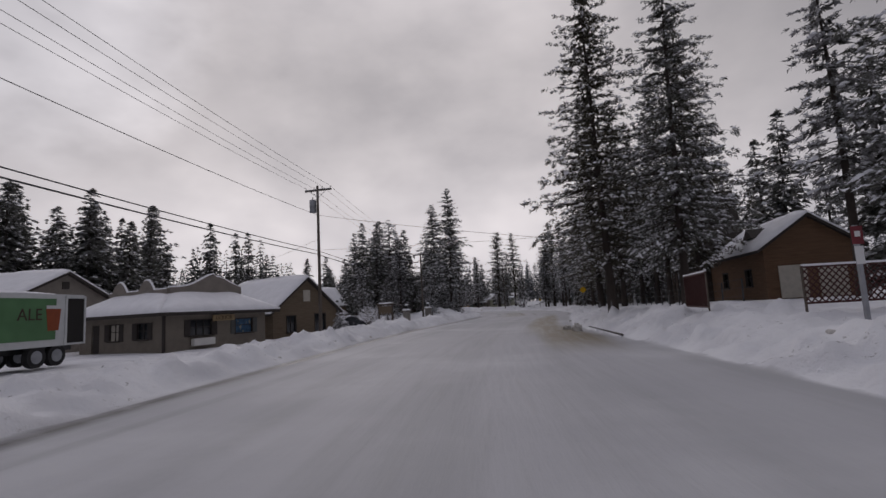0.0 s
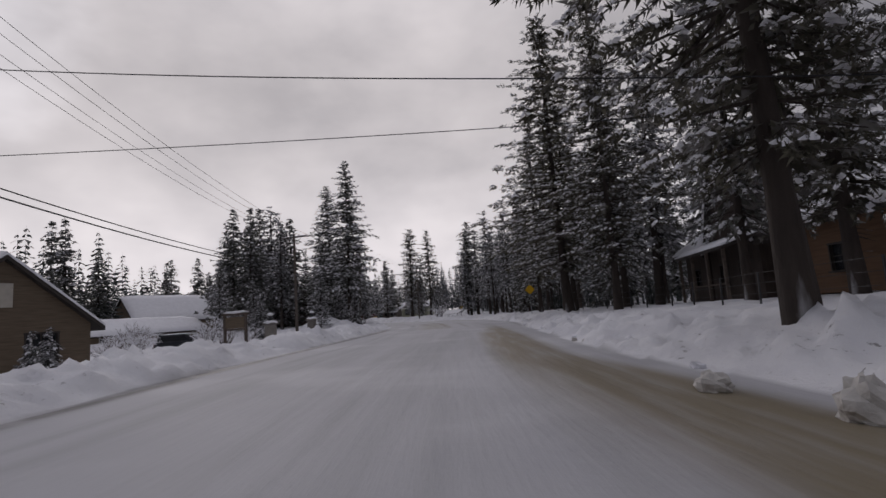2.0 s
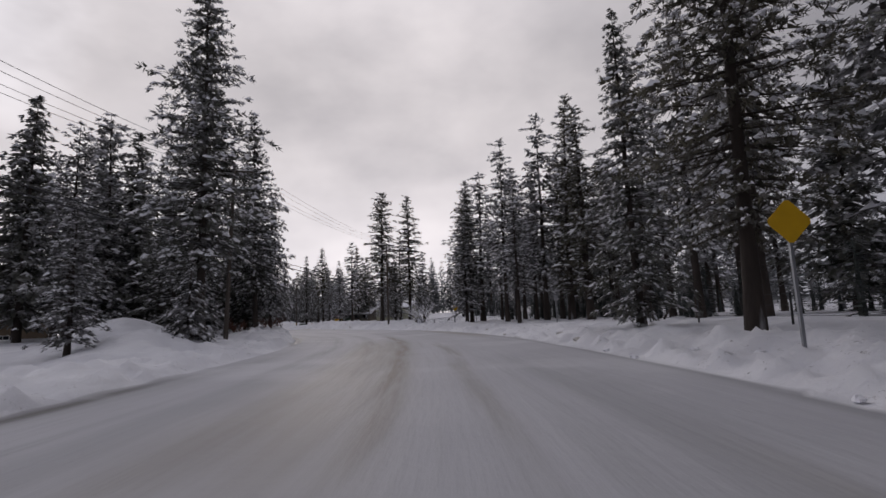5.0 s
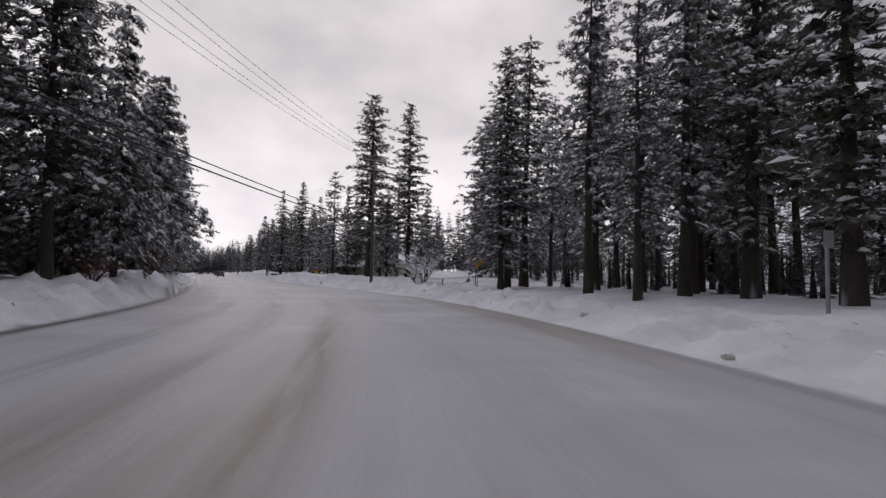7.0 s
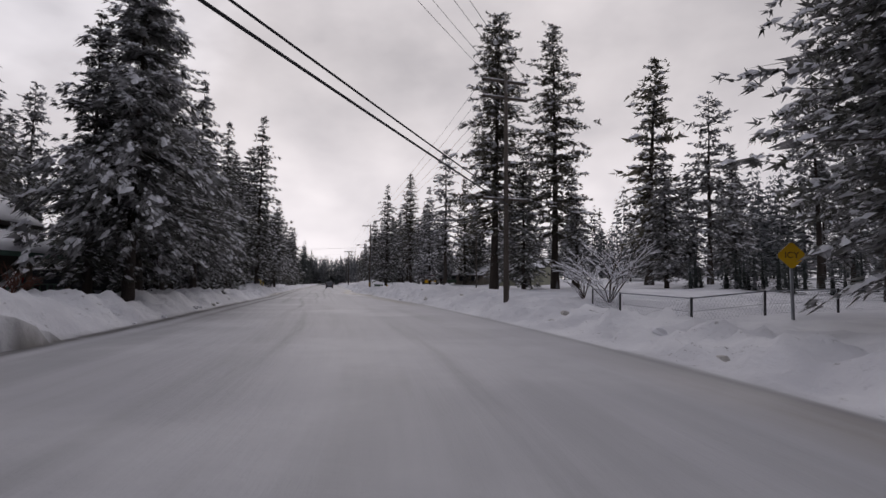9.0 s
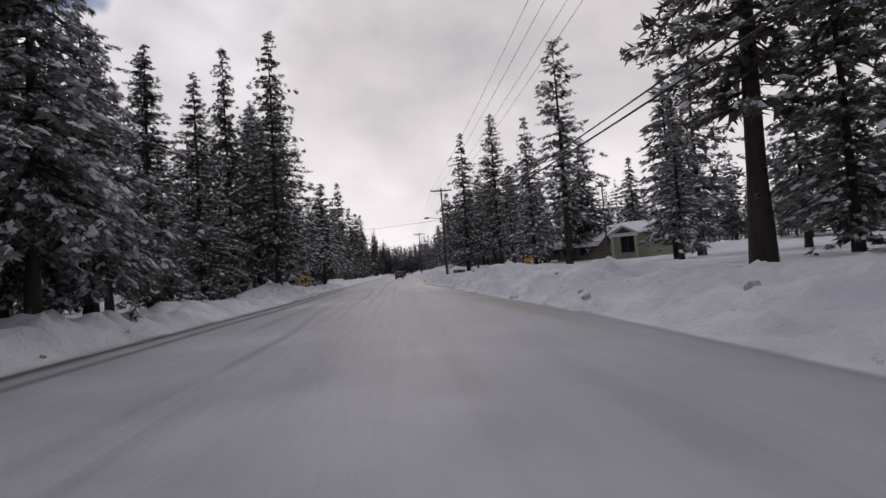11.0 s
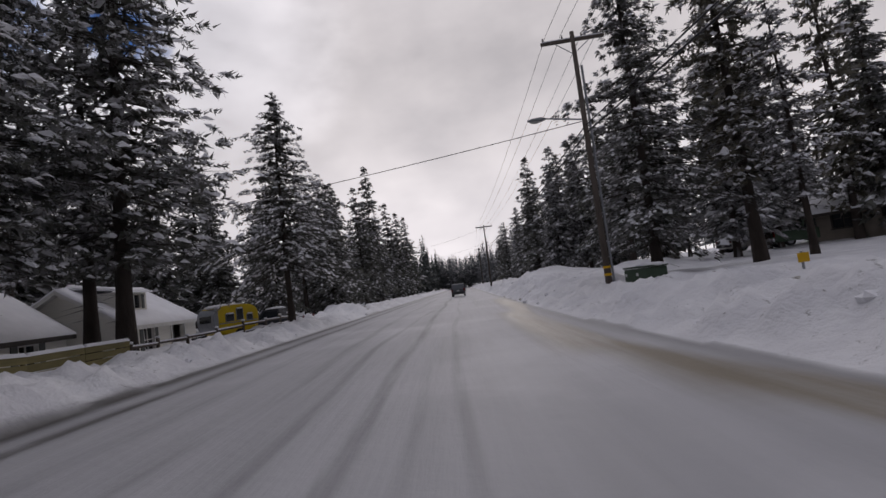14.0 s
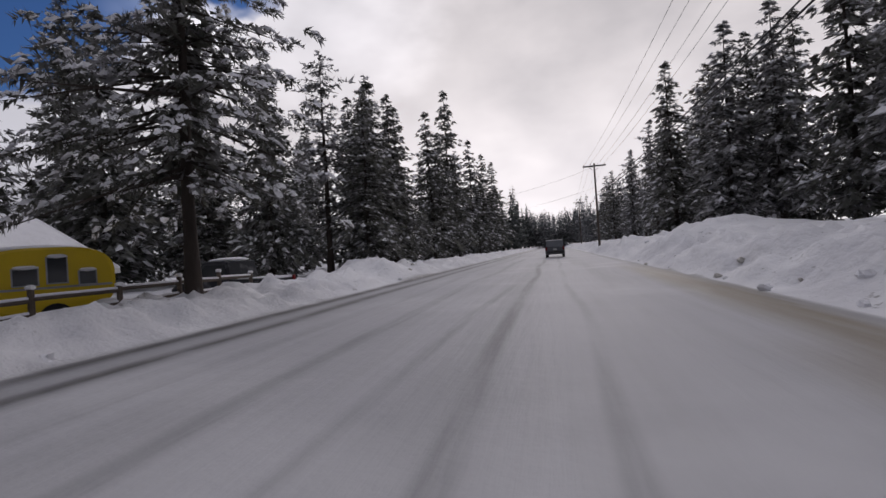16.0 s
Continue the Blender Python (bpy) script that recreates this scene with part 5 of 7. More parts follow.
liquor_store()
gx = math.degrees(math.atan2(7.1, 2.3))
gs = house("gabled_shop", "brown gabled shop with a snowy roof beside the liquor store", pose(12.6, 45.8, -0.35, 0, 0, gx + 90), 11.0, 7.4, 2.75, 2.95, SHINGLE_WALL,
      (), ((1.3, 0.5, 2.3, 2.0), (4.6, 0.5, 5.9, 2.1)), glass=GLASS, trim=TRIM_DARK, seed=5, snow=0.32, over=0.6)
part("attic_board", Shape().box((-0.06, 3.7, 3.9), (0.06, 0.8, 1.1), bevel=0.0), CURTAIN, gs, "pale boarded attic opening")
gshop = house("grey_shop", "grey stucco shop with a gabled front and snowy roof", pose(-3.0, 33.2, -0.3, 0, 0, 187), 9.0, 8.2, 4.5, 2.0, STUCCO_GREY, (), ((5.2, 1.0, 6.4, 2.1),), seed=6, over=0.15, trim=TRIM_DARK)
part("gable_vent", Shape().box((-0.03, 4.1, 5.4), (0.08, 0.6, 0.6), bevel=0.0), TRIM_DARK, gshop, "small dark square vent")
for y0, y1 in ((0.0, 4.1), (8.2, 4.1)):
    part("coping", Shape().tube((-0.25, y0, 4.55), (-0.25, y1, 6.6), 0.09, n=6), SNOW, gshop, "thin snow along the gable")
house("lodge", "large far lodge with two snow-white roofs among trees", pose(-36.0, 108.0, -1.0, 0, 0, 62), 16.0, 11.0, 5.2, 4.6, SHINGLE_WALL, ((3, 1, 4.2, 2.4), (7, 1, 8.2, 2.4), (11, 1, 12.2, 2.4)), seed=7, snow=0.4)
house("low_shop", "low wooden shop with a snowy roof behind the snowbank", pose(-24.0, 84.0, -0.8, 0, 0, 66), 18.0, 8.0, 2.6, 1.9, SHINGLE_WALL, ((2, 0.9, 3.2, 2.0), (6, 0.9, 7.2, 2.0), (10, 0.9, 11.2, 2.0)), seed=8, snow=0.35)


def cabin_plain(name, label, x, y, z, rz, L, W, wh, rise, wall, front, gable, seed, over=0.7, snow=0.32):
    return house(name, label, pose(x, y, z, 0, 0, rz), L, W, wh, rise, wall, front, gable, trim=TRIM_DARK, seed=seed, over=over, snow=snow)


# long side to the road (west), gable to the south
c1 = cabin_plain("cabin", "red-brown log cabin with a wide snow-covered roof", 48.6, 50.8, 1.0, -84.0, 11.6, 5.5, 3.75, 1.95, RED_BROWN, ((3.0, 1.0, 4.2, 2.2), (8.0, 1.0, 9.2, 2.2)), (), 9, 0.55)
for y in (1.55, 3.95):
    part("garage_door", Shape().box((11.63, y, 1.15), (0.08, 1.7, 2.2)), CURTAIN, c1, "pale boarded door")
part("dormer", Shape().prism([(-0.9, 0.0), (0.9, 0.0), (0.0, 0.75)], 1.6, pose(8.0, 1.1, 4.55, 0, 0, 0)), TRIM_DARK, c1, "small dark dormer")
ch = cabin_plain("chalet", "dark chalet with a very steep dark gable", 47.4, 51.3, 0.9, 0.0, 4.0, 6.6, 3.7, 7.0, DARK_SIDING, (), ((1.2, 0.9, 2.4, 2.2), (4.0, 0.9, 5.2, 2.2), (2.7, 4.6, 3.7, 6.0)), 10, 0.3, 0.0)
for y0, y1 in ((-0.3, 3.3), (6.9, 3.3)):
    part("barge_snow", Shape().tube((-0.42, y0, 3.1), (-0.42, y1, 10.75), 0.09, n=6), SNOW, ch, "thin snow along the gable edge")
porch_eave = [(-2.0, -0.4, 2.95), (-2.0, 7.5, 2.95), (-0.05, 7.5, 3.55), (-0.05, -0.4, 3.55)]
part("porch_roof", Shape().add(porch_eave + [(x, y, z - 0.16) for x, y, z in porch_eave], [(0, 3, 2, 1), (4, 5, 6, 7), (0, 1, 5, 4), (1, 2, 6, 5), (2, 3, 7, 6), (3, 0, 4, 7)]), TRIM_DARK, ch)
part("snow", snow_slab(porch_eave[0], porch_eave[1], porch_eave[2], porch_eave[3], 0.22, 15), SNOW, ch, "snow on the porch roof", True)
for y in (0.0, 2.4, 4.8, 7.1):
    part("post", Shape().box((-1.8, y, 1.35), (0.16, 0.16, 3.1)), RAIL_WOOD, ch)
part("rail", Shape().box((-1.8, 3.55, 0.95), (0.08, 7.1, 0.08)), RAIL_WOOD, ch)
cabin_plain("chalet_wing", "low dark wing of the chalet under a snowy roof", 47.4, 62.4, 0.9, -90.0, 4.3, 6.0, 3.9, 1.8, DARK_SIDING, ((1.4, 1.1, 2.6, 2.2),), (), 16, 0.9)
cabin_plain("forest_lodge", "brown lodge with green trim and tiered snowy roofs behind firs", -7.0, 119.1, 0.4, 118.0, 9.5, 8.0, 4.6, 2.9, DARK_SIDING, ((1.5, 1.0, 2.5, 2.1), (4.0, 1.0, 5.0, 2.1), (6.5, 1.0, 7.5, 2.1)), (), 11)
lp = thing("porch", pose(-7.0, 119.1, 0.4, 0, 0, 118.0), "lodge porch with green fascia and a snowy roof", "porch")
part("roof", Shape().add([(-0.5, -2.6, 2.5), (10, -2.6, 2.5), (10, -0.3, 3.5), (-0.5, -0.3, 3.5), (-0.5, -2.6, 2.3), (10, -2.6, 2.3), (10, -0.3, 3.3), (-0.5, -0.3, 3.3)], [(0, 1, 2, 3), (7, 6, 5, 4), (0, 4, 5, 1), (1, 5, 6, 2), (2, 6, 7, 3), (3, 7, 4, 0)]), GREEN_TRIM, lp)
part("snow", snow_slab((-0.5, -2.6, 2.5), (10, -2.6, 2.5), (10, -0.3, 3.5), (-0.5, -0.3, 3.5), 0.3, 4), SNOW, lp, "", True)
for x in (0, 3.2, 6.4, 9.4):
    part("post", Shape().box((x, -2.4, 1.15), (0.16, 0.16, 2.4)), RAIL_WOOD, lp)
for k in range(18):
    part("baluster", Shape().box((0.2 + k * 0.54, -2.4, 0.55), (0.06, 0.06, 0.9)), GREEN_TRIM, lp)
part("rail", Shape().box((4.8, -2.4, 1.03), (9.6, 0.1, 0.08)), GREEN_TRIM, lp)
cabin_plain("pale_house", "low pale house with a snowy roof beyond the trees", -12.0, 216.0, 1.9, -20.0, 13.0, 8.0, 2.6, 2.0, WHITE_SIDING, ((2.0, 0.9, 3.2, 2.0), (5.0, 0.9, 6.2, 2.0), (9.5, 0.9, 10.7, 2.0)), (), 12)
cabin_plain("tan_house", "small tan house with a white roof behind the sign", -15.0, 206.0, 1.2, -12.0, 6.4, 5.0, 2.3, 1.2, STUCCO, ((1.2, 0.9, 2.4, 2.0), (3.8, 0.9, 5.0, 2.0)), (), 13)
SAGE = mat("sage_siding", (0.36, 0.36, 0.27), 0.8, vary=0.1, scale=2.0, bump=0.2, stretch=(0.4, 0.4, 6.0))


def porch_house():
    """Low sage house with a white-trimmed gable over its double door."""
    z = ground_at(-4.0, 200.0) - 0.1
    h = 4.55 - z
    root = house("porch_house", "low sage-green house with a white gabled porch and snowy roof", pose(-5.9, 199.9, z, 0, 0, -8), 10.0, 7.0, h, 1.25, SAGE, ((5.6, h - 1.6, 7.0, h - 0.4),), (), seed=14, snow=0.25, over=0.5)
    part("porch_gable", Shape().prism([(-1.7, 0.0), (1.7, 0.0), (0.0, 1.0)], 1.5, pose(2.2, -0.95, h - 0.25)), TRIM_WHITE, root, "white porch gable")
    part("gable_panel", Shape().prism([(-1.2, 0.12), (1.2, 0.12), (0.0, 0.82)], 0.05, pose(2.2, -1.72, h - 0.25)), TRIM_DARK, root)
    part("snow", snow_slab((0.2, -1.9, h - 0.3), (2.2, -1.9, h + 0.78), (2.2, 0.4, h + 0.78), (0.2, 0.4, h - 0.3), 0.14, 3), SNOW, root, "snow on the porch", True)
    part("snow", snow_slab((2.2, -1.9, h + 0.78), (4.2, -1.9, h - 0.3), (4.2, 0.4, h - 0.3), (2.2, 0.4, h + 0.78), 0.14, 4), SNOW, root, "snow on the porch", True)
    part("fascia", Shape().box((2.2, -1.6, h - 0.4), (3.6, 0.2, 0.32)), TRIM_WHITE, root)
    for x in (0.75, 3.65):
        part("post", Shape().box((x, -1.5, (h - 0.5) / 2), (0.3, 0.3, h - 0.5)), SAGE, root)
    for x in (1.75, 2.65):
        part("door", Shape().box((x, -0.14, h - 1.55), (0.85, 0.08, 2.1)), GLASS, root, "dark glazed door")


porch_house()


def white_house():
    """White cottage with a dormer; its front faces the road."""
    ang = math.degrees(math.atan2(182.8 - 174.6, -51.6 + 43.8))
    m = pose(-44.2, 175.2, -0.7, 0, 0, ang)
    L, W = 9.7, 6.0
    # the front wall runs from the south-east corner along the road; the yard side is at negative y of the mirrored plan
    root = thing("white_house", m, "white sided cottage with a snowy roof, dormer and dark shutters", "house")
    holes = ((1.7, 0.55, 3.0, 2.0), (5.4, 0.0, 7.4, 2.1))
    part("wall", wall_panel(L, 2.45, holes), WHITE_SIDING, root)
    part("wall", wall_panel(L, 2.45, ()), WHITE_SIDING, root, m=pose(0, W, 0))
    part("wall", wall_panel(W - 0.2, 2.45, (), gable=1.95), WHITE_SIDING, root, m=pose(0.1, W - 0.1, 0, 0, 0, -90))
    part("wall", wall_panel(W - 0.2, 2.45, (), gable=1.95), WHITE_SIDING, root, m=pose(L - 0.1, 0.1, 0, 0, 0, 90))
    part("floor", Shape().box((L / 2, W / 2, 0.05), (L - 0.4, W - 0.4, 0.1)), DARK_IN, root)
    add_window(root, holes[0], pose(0, 0, 0), GLASS, SHUTTER, TRIM_WHITE, 1)
    porch = part("porch_recess", Shape().box((6.4, 0.5, 1.05), (1.95, 0.05, 2.05)), SHUTTER, root, "recessed porch with grey door")
    part("door", Shape().box((6.0, 0.44, 1.0), (0.85, 0.06, 1.95)), SHUTTER, porch)
    for x in (5.35, 7.45):
        part("post", Shape().box((x, -0.14, 1.05), (0.12, 0.12, 2.1)), TRIM_WHITE, root)
    roof_pair(root, L, W, 2.45, 1.95, 0.45, 0.16, 31, TRIM_WHITE)
    d = part("dormer", wall_panel(3.2, 1.25, ((0.7, 0.35, 2.5, 1.1),), 0.14), WHITE_SIDING, root, "shed dormer with twin window", m=pose(1.0, 0.75, 2.85))
    part("window", Shape().box((1.6, 0.0, 0.72), (0.08, 0.2, 0.75)), TRIM_WHITE, d)
    part("pane", Shape().box((1.6, 0.04, 0.72), (1.8, 0.02, 0.75)), GLASS, d)
    for x in (0.5, 2.7):
        part("shutter", Shape().box((x, -0.1, 0.72), (0.3, 0.04, 0.8)), SHUTTER, d)
    for x in (0.0, 3.2):
        part("cheek", Shape().prism([(0, -0.4), (2.3, 1.25), (0, 1.25)], 0.1, pose(x, 0.0, 0.0, 0, 0, 90)), WHITE_SIDING, d)
    part("snow", snow_slab((-0.3, -0.35, 1.22), (3.5, -0.35, 1.22), (3.5, 2.4, 1.62), (-0.3, 2.4, 1.62), 0.22, 9), SNOW, d, "", True)
    part("chimney_pipe", Shape().tube((5.2, 2.6, 4.0), (5.2, 2.6, 4.75), 0.08), DARK_METAL, root)


white_house()
ang_w = math.degrees(math.atan2(8.2, -7.8))
house("white_annex", "small white cottage with a snow-covered roof beside the yard fence", pose(-41.5, 169.3, -0.6, 0, 0, ang_w), 4.7, 5.0, 2.3, 1.9, WHITE_SIDING, ((1.4, 0.8, 2.6, 1.8),), (), shutters=SHUTTER, seed=33, snow=0.2, over=0.35)


# ---- utility poles, wires and lamp ----
def utility_pole(x, y, h, arms, yaw, label, transformer=False, lamp=0.0, lean=(0, 0), r=0.15, z=None, guard=False):
    """A wooden pole; arms: height and length of each crossarm, which points along yaw."""
    z = ground_at(x, y) - 0.3 if z is None else z
    root = thing("utility_pole", pose(x, y, z, lean[0], lean[1], yaw), label, "utility pole", "utility poles along the road")
    h -= z
    part("pole", Shape().tube((0, 0, 0), (0, 0, h), r, r * 0.62, 12), POLE_WOOD, root, smooth=True)
    for az, al in arms:
        az -= z
        arm = part("crossarm", Shape().box((0, 0.12, az), (al, 0.10, 0.12)), POLE_WOOD, root)
        for k in range(4):
            xk = al * (k / 3 - 0.5) * 0.92
            part("insulator", Shape().tube((xk, 0.12, az + 0.06), (xk, 0.12, az + 0.26), 0.045, 0.03, 8), CERAMIC, arm)
        for sx in (-1, 1):
            part("brace", Shape().tube((0, 0.14, az - 0.6), (sx * al * 0.28, 0.14, az - 0.04), 0.018, n=6), METAL, arm)
        part("snow", Shape().box((0, 0.12, az + 0.085), (al * 0.96, 0.08, 0.05), bevel=0.02), SNOW, arm)
    if transformer:
        can = part("transformer", Shape().tube((-0.42, 0, h - 2.15), (-0.42, 0, h - 1.15), 0.27, 0.27, 14), METAL, root, "grey transformer can", True)
        part("bushing", Shape().tube((-0.42, 0, h - 1.15), (-0.42, 0, h - 0.9), 0.05, 0.03), CERAMIC, can)
        part("bracket", Shape().box((-0.2, 0, h - 1.6), (0.3, 0.12, 0.08)), DARK_METAL, can)
    if lamp:
        lz = lamp - z
        arm = part("lamp_arm", Shape().tube((0, 0, lz - 0.05), (-1.55, 0, lz + 0.22), 0.035, 0.03), METAL, root)
        part("lamp_head", Shape().blob((-1.9, 0, lz + 0.22), (0.42, 0.17, 0.10), 3, 0.05), LAMP_GREY, arm, "grey cobra-head street lamp", True)
        part("lens", Shape().blob((-1.98, 0, lz + 0.15), (0.24, 0.12, 0.07), 4, 0.02), LENS, arm, "", True)
    if guard:
        part("ground_pipe", Shape().tube((0.19, -0.05, 0), (0.19, -0.05, h - 1.5), 0.05), METAL, root, "pale conduit up the pole")
        for k in range(2):
            part("marker_band", Shape().tube((0, 0, 0.85 + 0.30 * k), (0, 0, 0.95 + 0.30 * k), r + 0.012, r + 0.010, 12), SIGN_YELLOW, root)
    return root


def wire(p, q, sag, r=0.016, label="thin black overhead wire sagging between poles"):
    cu = bpy.data.curves.new("overhead_wire", "CURVE")
    cu.dimensions, cu.bevel_depth, cu.bevel_resolution = "3D", r, 1
    sp = cu.splines.new("POLY")
    n = 18
    sp.points.add(n)
    for i in range(n + 1):
        t = i / n
        v = Vector(p).lerp(Vector(q), t)
        sp.points[i].co = (v.x, v.y, v.z - sag * 4 * t * (1 - t), 1)
    cu.materials.append(WIRE)
    tagged(new("overhead_wire", cu), label, "wire", "overhead wires")


utility_pole(18.0, 34.2, 11.9, ((11.55, 2.3),), 5, "wooden utility pole with crossarm and grey transformer", True, lean=(0, 0))
utility_pole(14.5, 66.5, 9.7, ((9.4, 2.6),), -8, "wooden utility pole with a single crossarm among firs")
utility_pole(11.4, 95.4, 12.2, ((11.9, 2.4),), 14, "dark wooden utility pole in front of snowy pines", lean=(0, 2))
utility_pole(12.6, 136.0, 12.6, ((12.3, 2.6), (11.4, 2.6), (6.0, 2.5)), 38, "tall wooden utility pole with several crossarms")
utility_pole(-22.1, 183.9, 11.3, ((11.0, 2.6),), 30, "wooden utility pole with street lamp arm and yellow bands", lamp=7.6, guard=True, r=0.14)
utility_pole(-55.4, 231.6, 10.4, ((10.1, 2.6),), 30, "far wooden utility pole beside the road")
utility_pole(-88.0, 283.0, 11.0, ((10.7, 2.6),), 30, "far wooden utility pole beside the road")
utility_pole(-2.5, 180.0, 8.6, ((8.3, 1.1),), 30, "thin dark pole by the pale house", r=0.1)
utility_pole(30.0, -22.0, 12.0, ((11.6, 2.4),), 8, "wooden utility pole near the shops")
tops = [((30.0, -22.0, 11.85), 8), ((18.0, 34.2, 11.8), 5), ((14.5, 66.5, 9.65), -8), ((11.6, 95.4, 12.15), 14), ((12.6, 136.0, 12.55), 38), ((-22.1, 183.9, 11.25), 30), ((-55.4, 231.6, 10.35), 30), ((-88.0, 283.0, 10.95), 30)]
for (p, a), (q, b) in zip(tops, tops[1:]):
    for k in (-1.1, -0.45, 0.45, 1.1):
        pa = (p[0] + k * math.cos(radians(a)), p[1] + k * math.sin(radians(a)), p[2])
        qa = (q[0] + k * math.cos(radians(b)), q[1] + k * math.sin(radians(b)), q[2])
        wire(pa, qa, 0.7, 0.010)
low = [(29.8, -22.0, 6.6), (17.8, 34.2, 6.4), (14.6, 66.5, 6.4), (12.7, 136.0, 5.7), (-22.1, 183.9, 7.0), (-55.4, 231.6, 6.6), (-88.0, 283.0, 6.6)]
for p, q in zip(low, low[1:]):
    for dz, r in ((0.0, 0.030), (0.30, 0.024)):
        wire((p[0], p[1], p[2] + dz), (q[0], q[1], q[2] + dz), 0.5, r, "thick black cable slung between poles")
wire((18.0, 34.2, 9.5), (43.4, 31.7, 4.5), 0.25, 0.014)
wire((18.0, 34.2, 6.7), (48.8, 38.0, 6.4), 0.2, 0.012)
wire((29.8, -22.0, 9.6), (18.0, 34.2, 9.5), 0.7, 0.014)
wire((-22.1, 183.9, 7.5), (-56.0, 172.9, 7.2), 0.4, 0.016)
wire((-55.4, 231.6, 10.0), (-92.0, 246.0, 10.5), 1.0, 0.014)
wire((-55.4, 231.6, 7.6), (-92.0, 246.0, 8.0), 1.0, 0.014)
wire((18.0, 34.2, 7.6), (9.0, 30.0, 4.9), 0.5, 0.012)


# ---- signs ----
def sign_post(x, y, top, label, build, yaw, r=0.035):
    z = ground_at(x, y) - 0.15
    root = thing("road_sign", pose(x, y, z, 0, 0, yaw), label, "road sign")
    part("post", Shape().box((0, 0, (top - z) / 2), (2 * r, 2 * r, top - z)), METAL, root)
    build(root, top - z)
    return root


def diamond(root, top, side=0.75):
    k = side / math.sqrt(2)
    b = 0.05
    out = [(-b, k - b), (-k + b, b), (-k + b, -b), (-b, -k + b), (b, -k + b), (k - b, -b), (k - b, b), (b, k - b)]
    return part("panel", Shape().prism([(x, z + top - k) for x, z in out], 0.012, pose(0, -0.05, 0)), SIGN_YELLOW, root, "yellow diamond panel")


def icy(root, top):
    p = diamond(root, top, 0.6)
    lettering("ICY", 0.26, SIGN_INK, p, pose(0, -0.06, top - 0.42, 90))


sign_post(23.1, 128.3, 2.95, "yellow diamond warning sign lettered ICY on a thin post", icy, 14)
sign_post(36.0, 76.3, 3.75, "yellow diamond warning sign in front of dark pines", lambda r, t: diamond(r, t, 0.75), 8)
sign_post(33.4, 103.6, 2.75, "small pale grey sign seen on a thin post in the snow", lambda r, t: part("panel", Shape().box((0, -0.05, t - 0.22), (0.32, 0.012, 0.45), bevel=0.0), SIGN_GREY, r), 20)
sign_post(-15.75, 178.0, ground_at(-15.75, 178.0) + 0.45, "small yellow marker plate on a thin stake in the snow", lambda r, t: part("plate", Shape().box((0, -0.05, t - 0.14), (0.26, 0.012, 0.22)), SIGN_YELLOW, r), 33, 0.02)


def parking(root, top):
    p = part("panel", Shape().box((0, -0.05, top - 0.25), (0.30, 0.012, 0.45)), SIGN_RED, root, "faded red panel")
    part("bar", Shape().box((0, -0.06, top - 0.22), (0.14, 0.006, 0.14)), SIGN_WHITE, p)
    part("panel", Shape().box((0, -0.05, top - 0.75), (0.22, 0.012, 0.45)), SIGN_WHITE, root, "pale lower panel")


sign_post(45.3, 14.8, 3.1, "street sign with red and pale panels by the lattice fence", parking, 20, 0.045)


def yard_sign():
    z = ground_at(-11.9, 185.5) - 0.2
    root = thing("business_sign", pose(-11.9, 185.5, z, 0, 0, 18), "roadside business sign with yellow board and red lettering bars under snow", "sign")
    b = 1.62 - z
    for x in (-0.98, 0.98):
        part("post", Shape().box((x, 0, (b + 0.95) / 2), (0.16, 0.16, b + 0.95), bevel=0.02), TRIM_DARK, root)
    part("lower_board", Shape().box((0, -0.02, b + 0.22), (1.78, 0.1, 0.46), bevel=0.01), SIGN_YELLOW, root, "yellow lower board")
    up = part("upper_board", Shape().box((0, -0.02, b + 0.72), (1.78, 0.09, 0.48), bevel=0.02), SIGN_RED, root, "dark red upper board with pale bars")
    for k in range(7):
        part("bar", Shape().box((-0.74 + 0.245 * k, -0.08, b + 0.72 + 0.05 * math.sin(k * 1.7)), (0.13, 0.03, 0.34 - 0.05 * (k % 3))), SIGN_WHITE, up)
    part("arch", Shape().prism([(0.8 * math.cos(a), 0.42 * math.sin(a)) for a in np.linspace(0, math.pi, 14)], 0.09, pose(0, -0.02, b + 0.97)), SIGN_RED, root)
    part("snow", Shape().blob((0, 0, b + 1.36), (0.55, 0.12, 0.08), 6, 0.2), SNOW, root, "", True)
    part("snow", Shape().blob((0.3, -0.12, b + 0.02), (0.6, 0.2, 0.22), 8, 0.2), SNOW, root, "snow heaped against the board", True)


yard_sign()


def notice_board():
    z = -0.1
    root = thing("notice_board", pose(9.6, 64.6, z, 0, 0, -8), "dark wooden roofed notice board with snow", "notice board")
    for x in (-1.1, 1.1):
        part("post", Shape().box((x, 0, 1.4), (0.2, 0.2, 2.8)), RAIL_WOOD, root)
    part("board", Shape().box((0, 0, 1.95), (2.0, 0.1, 1.0)), SHINGLE_WALL, root)
    part("crosspiece", Shape().box((0, 0, 2.7), (2.8, 0.25, 0.2)), RAIL_WOOD, root)
    part("crosspiece", Shape().box((0, 0, 1.35), (2.4, 0.16, 0.16)), RAIL_WOOD, root)
    part("snow", Shape().blob((0, 0, 2.86), (1.4, 0.22, 0.14), 2, 0.15), SNOW, root, "", True)


notice_board()


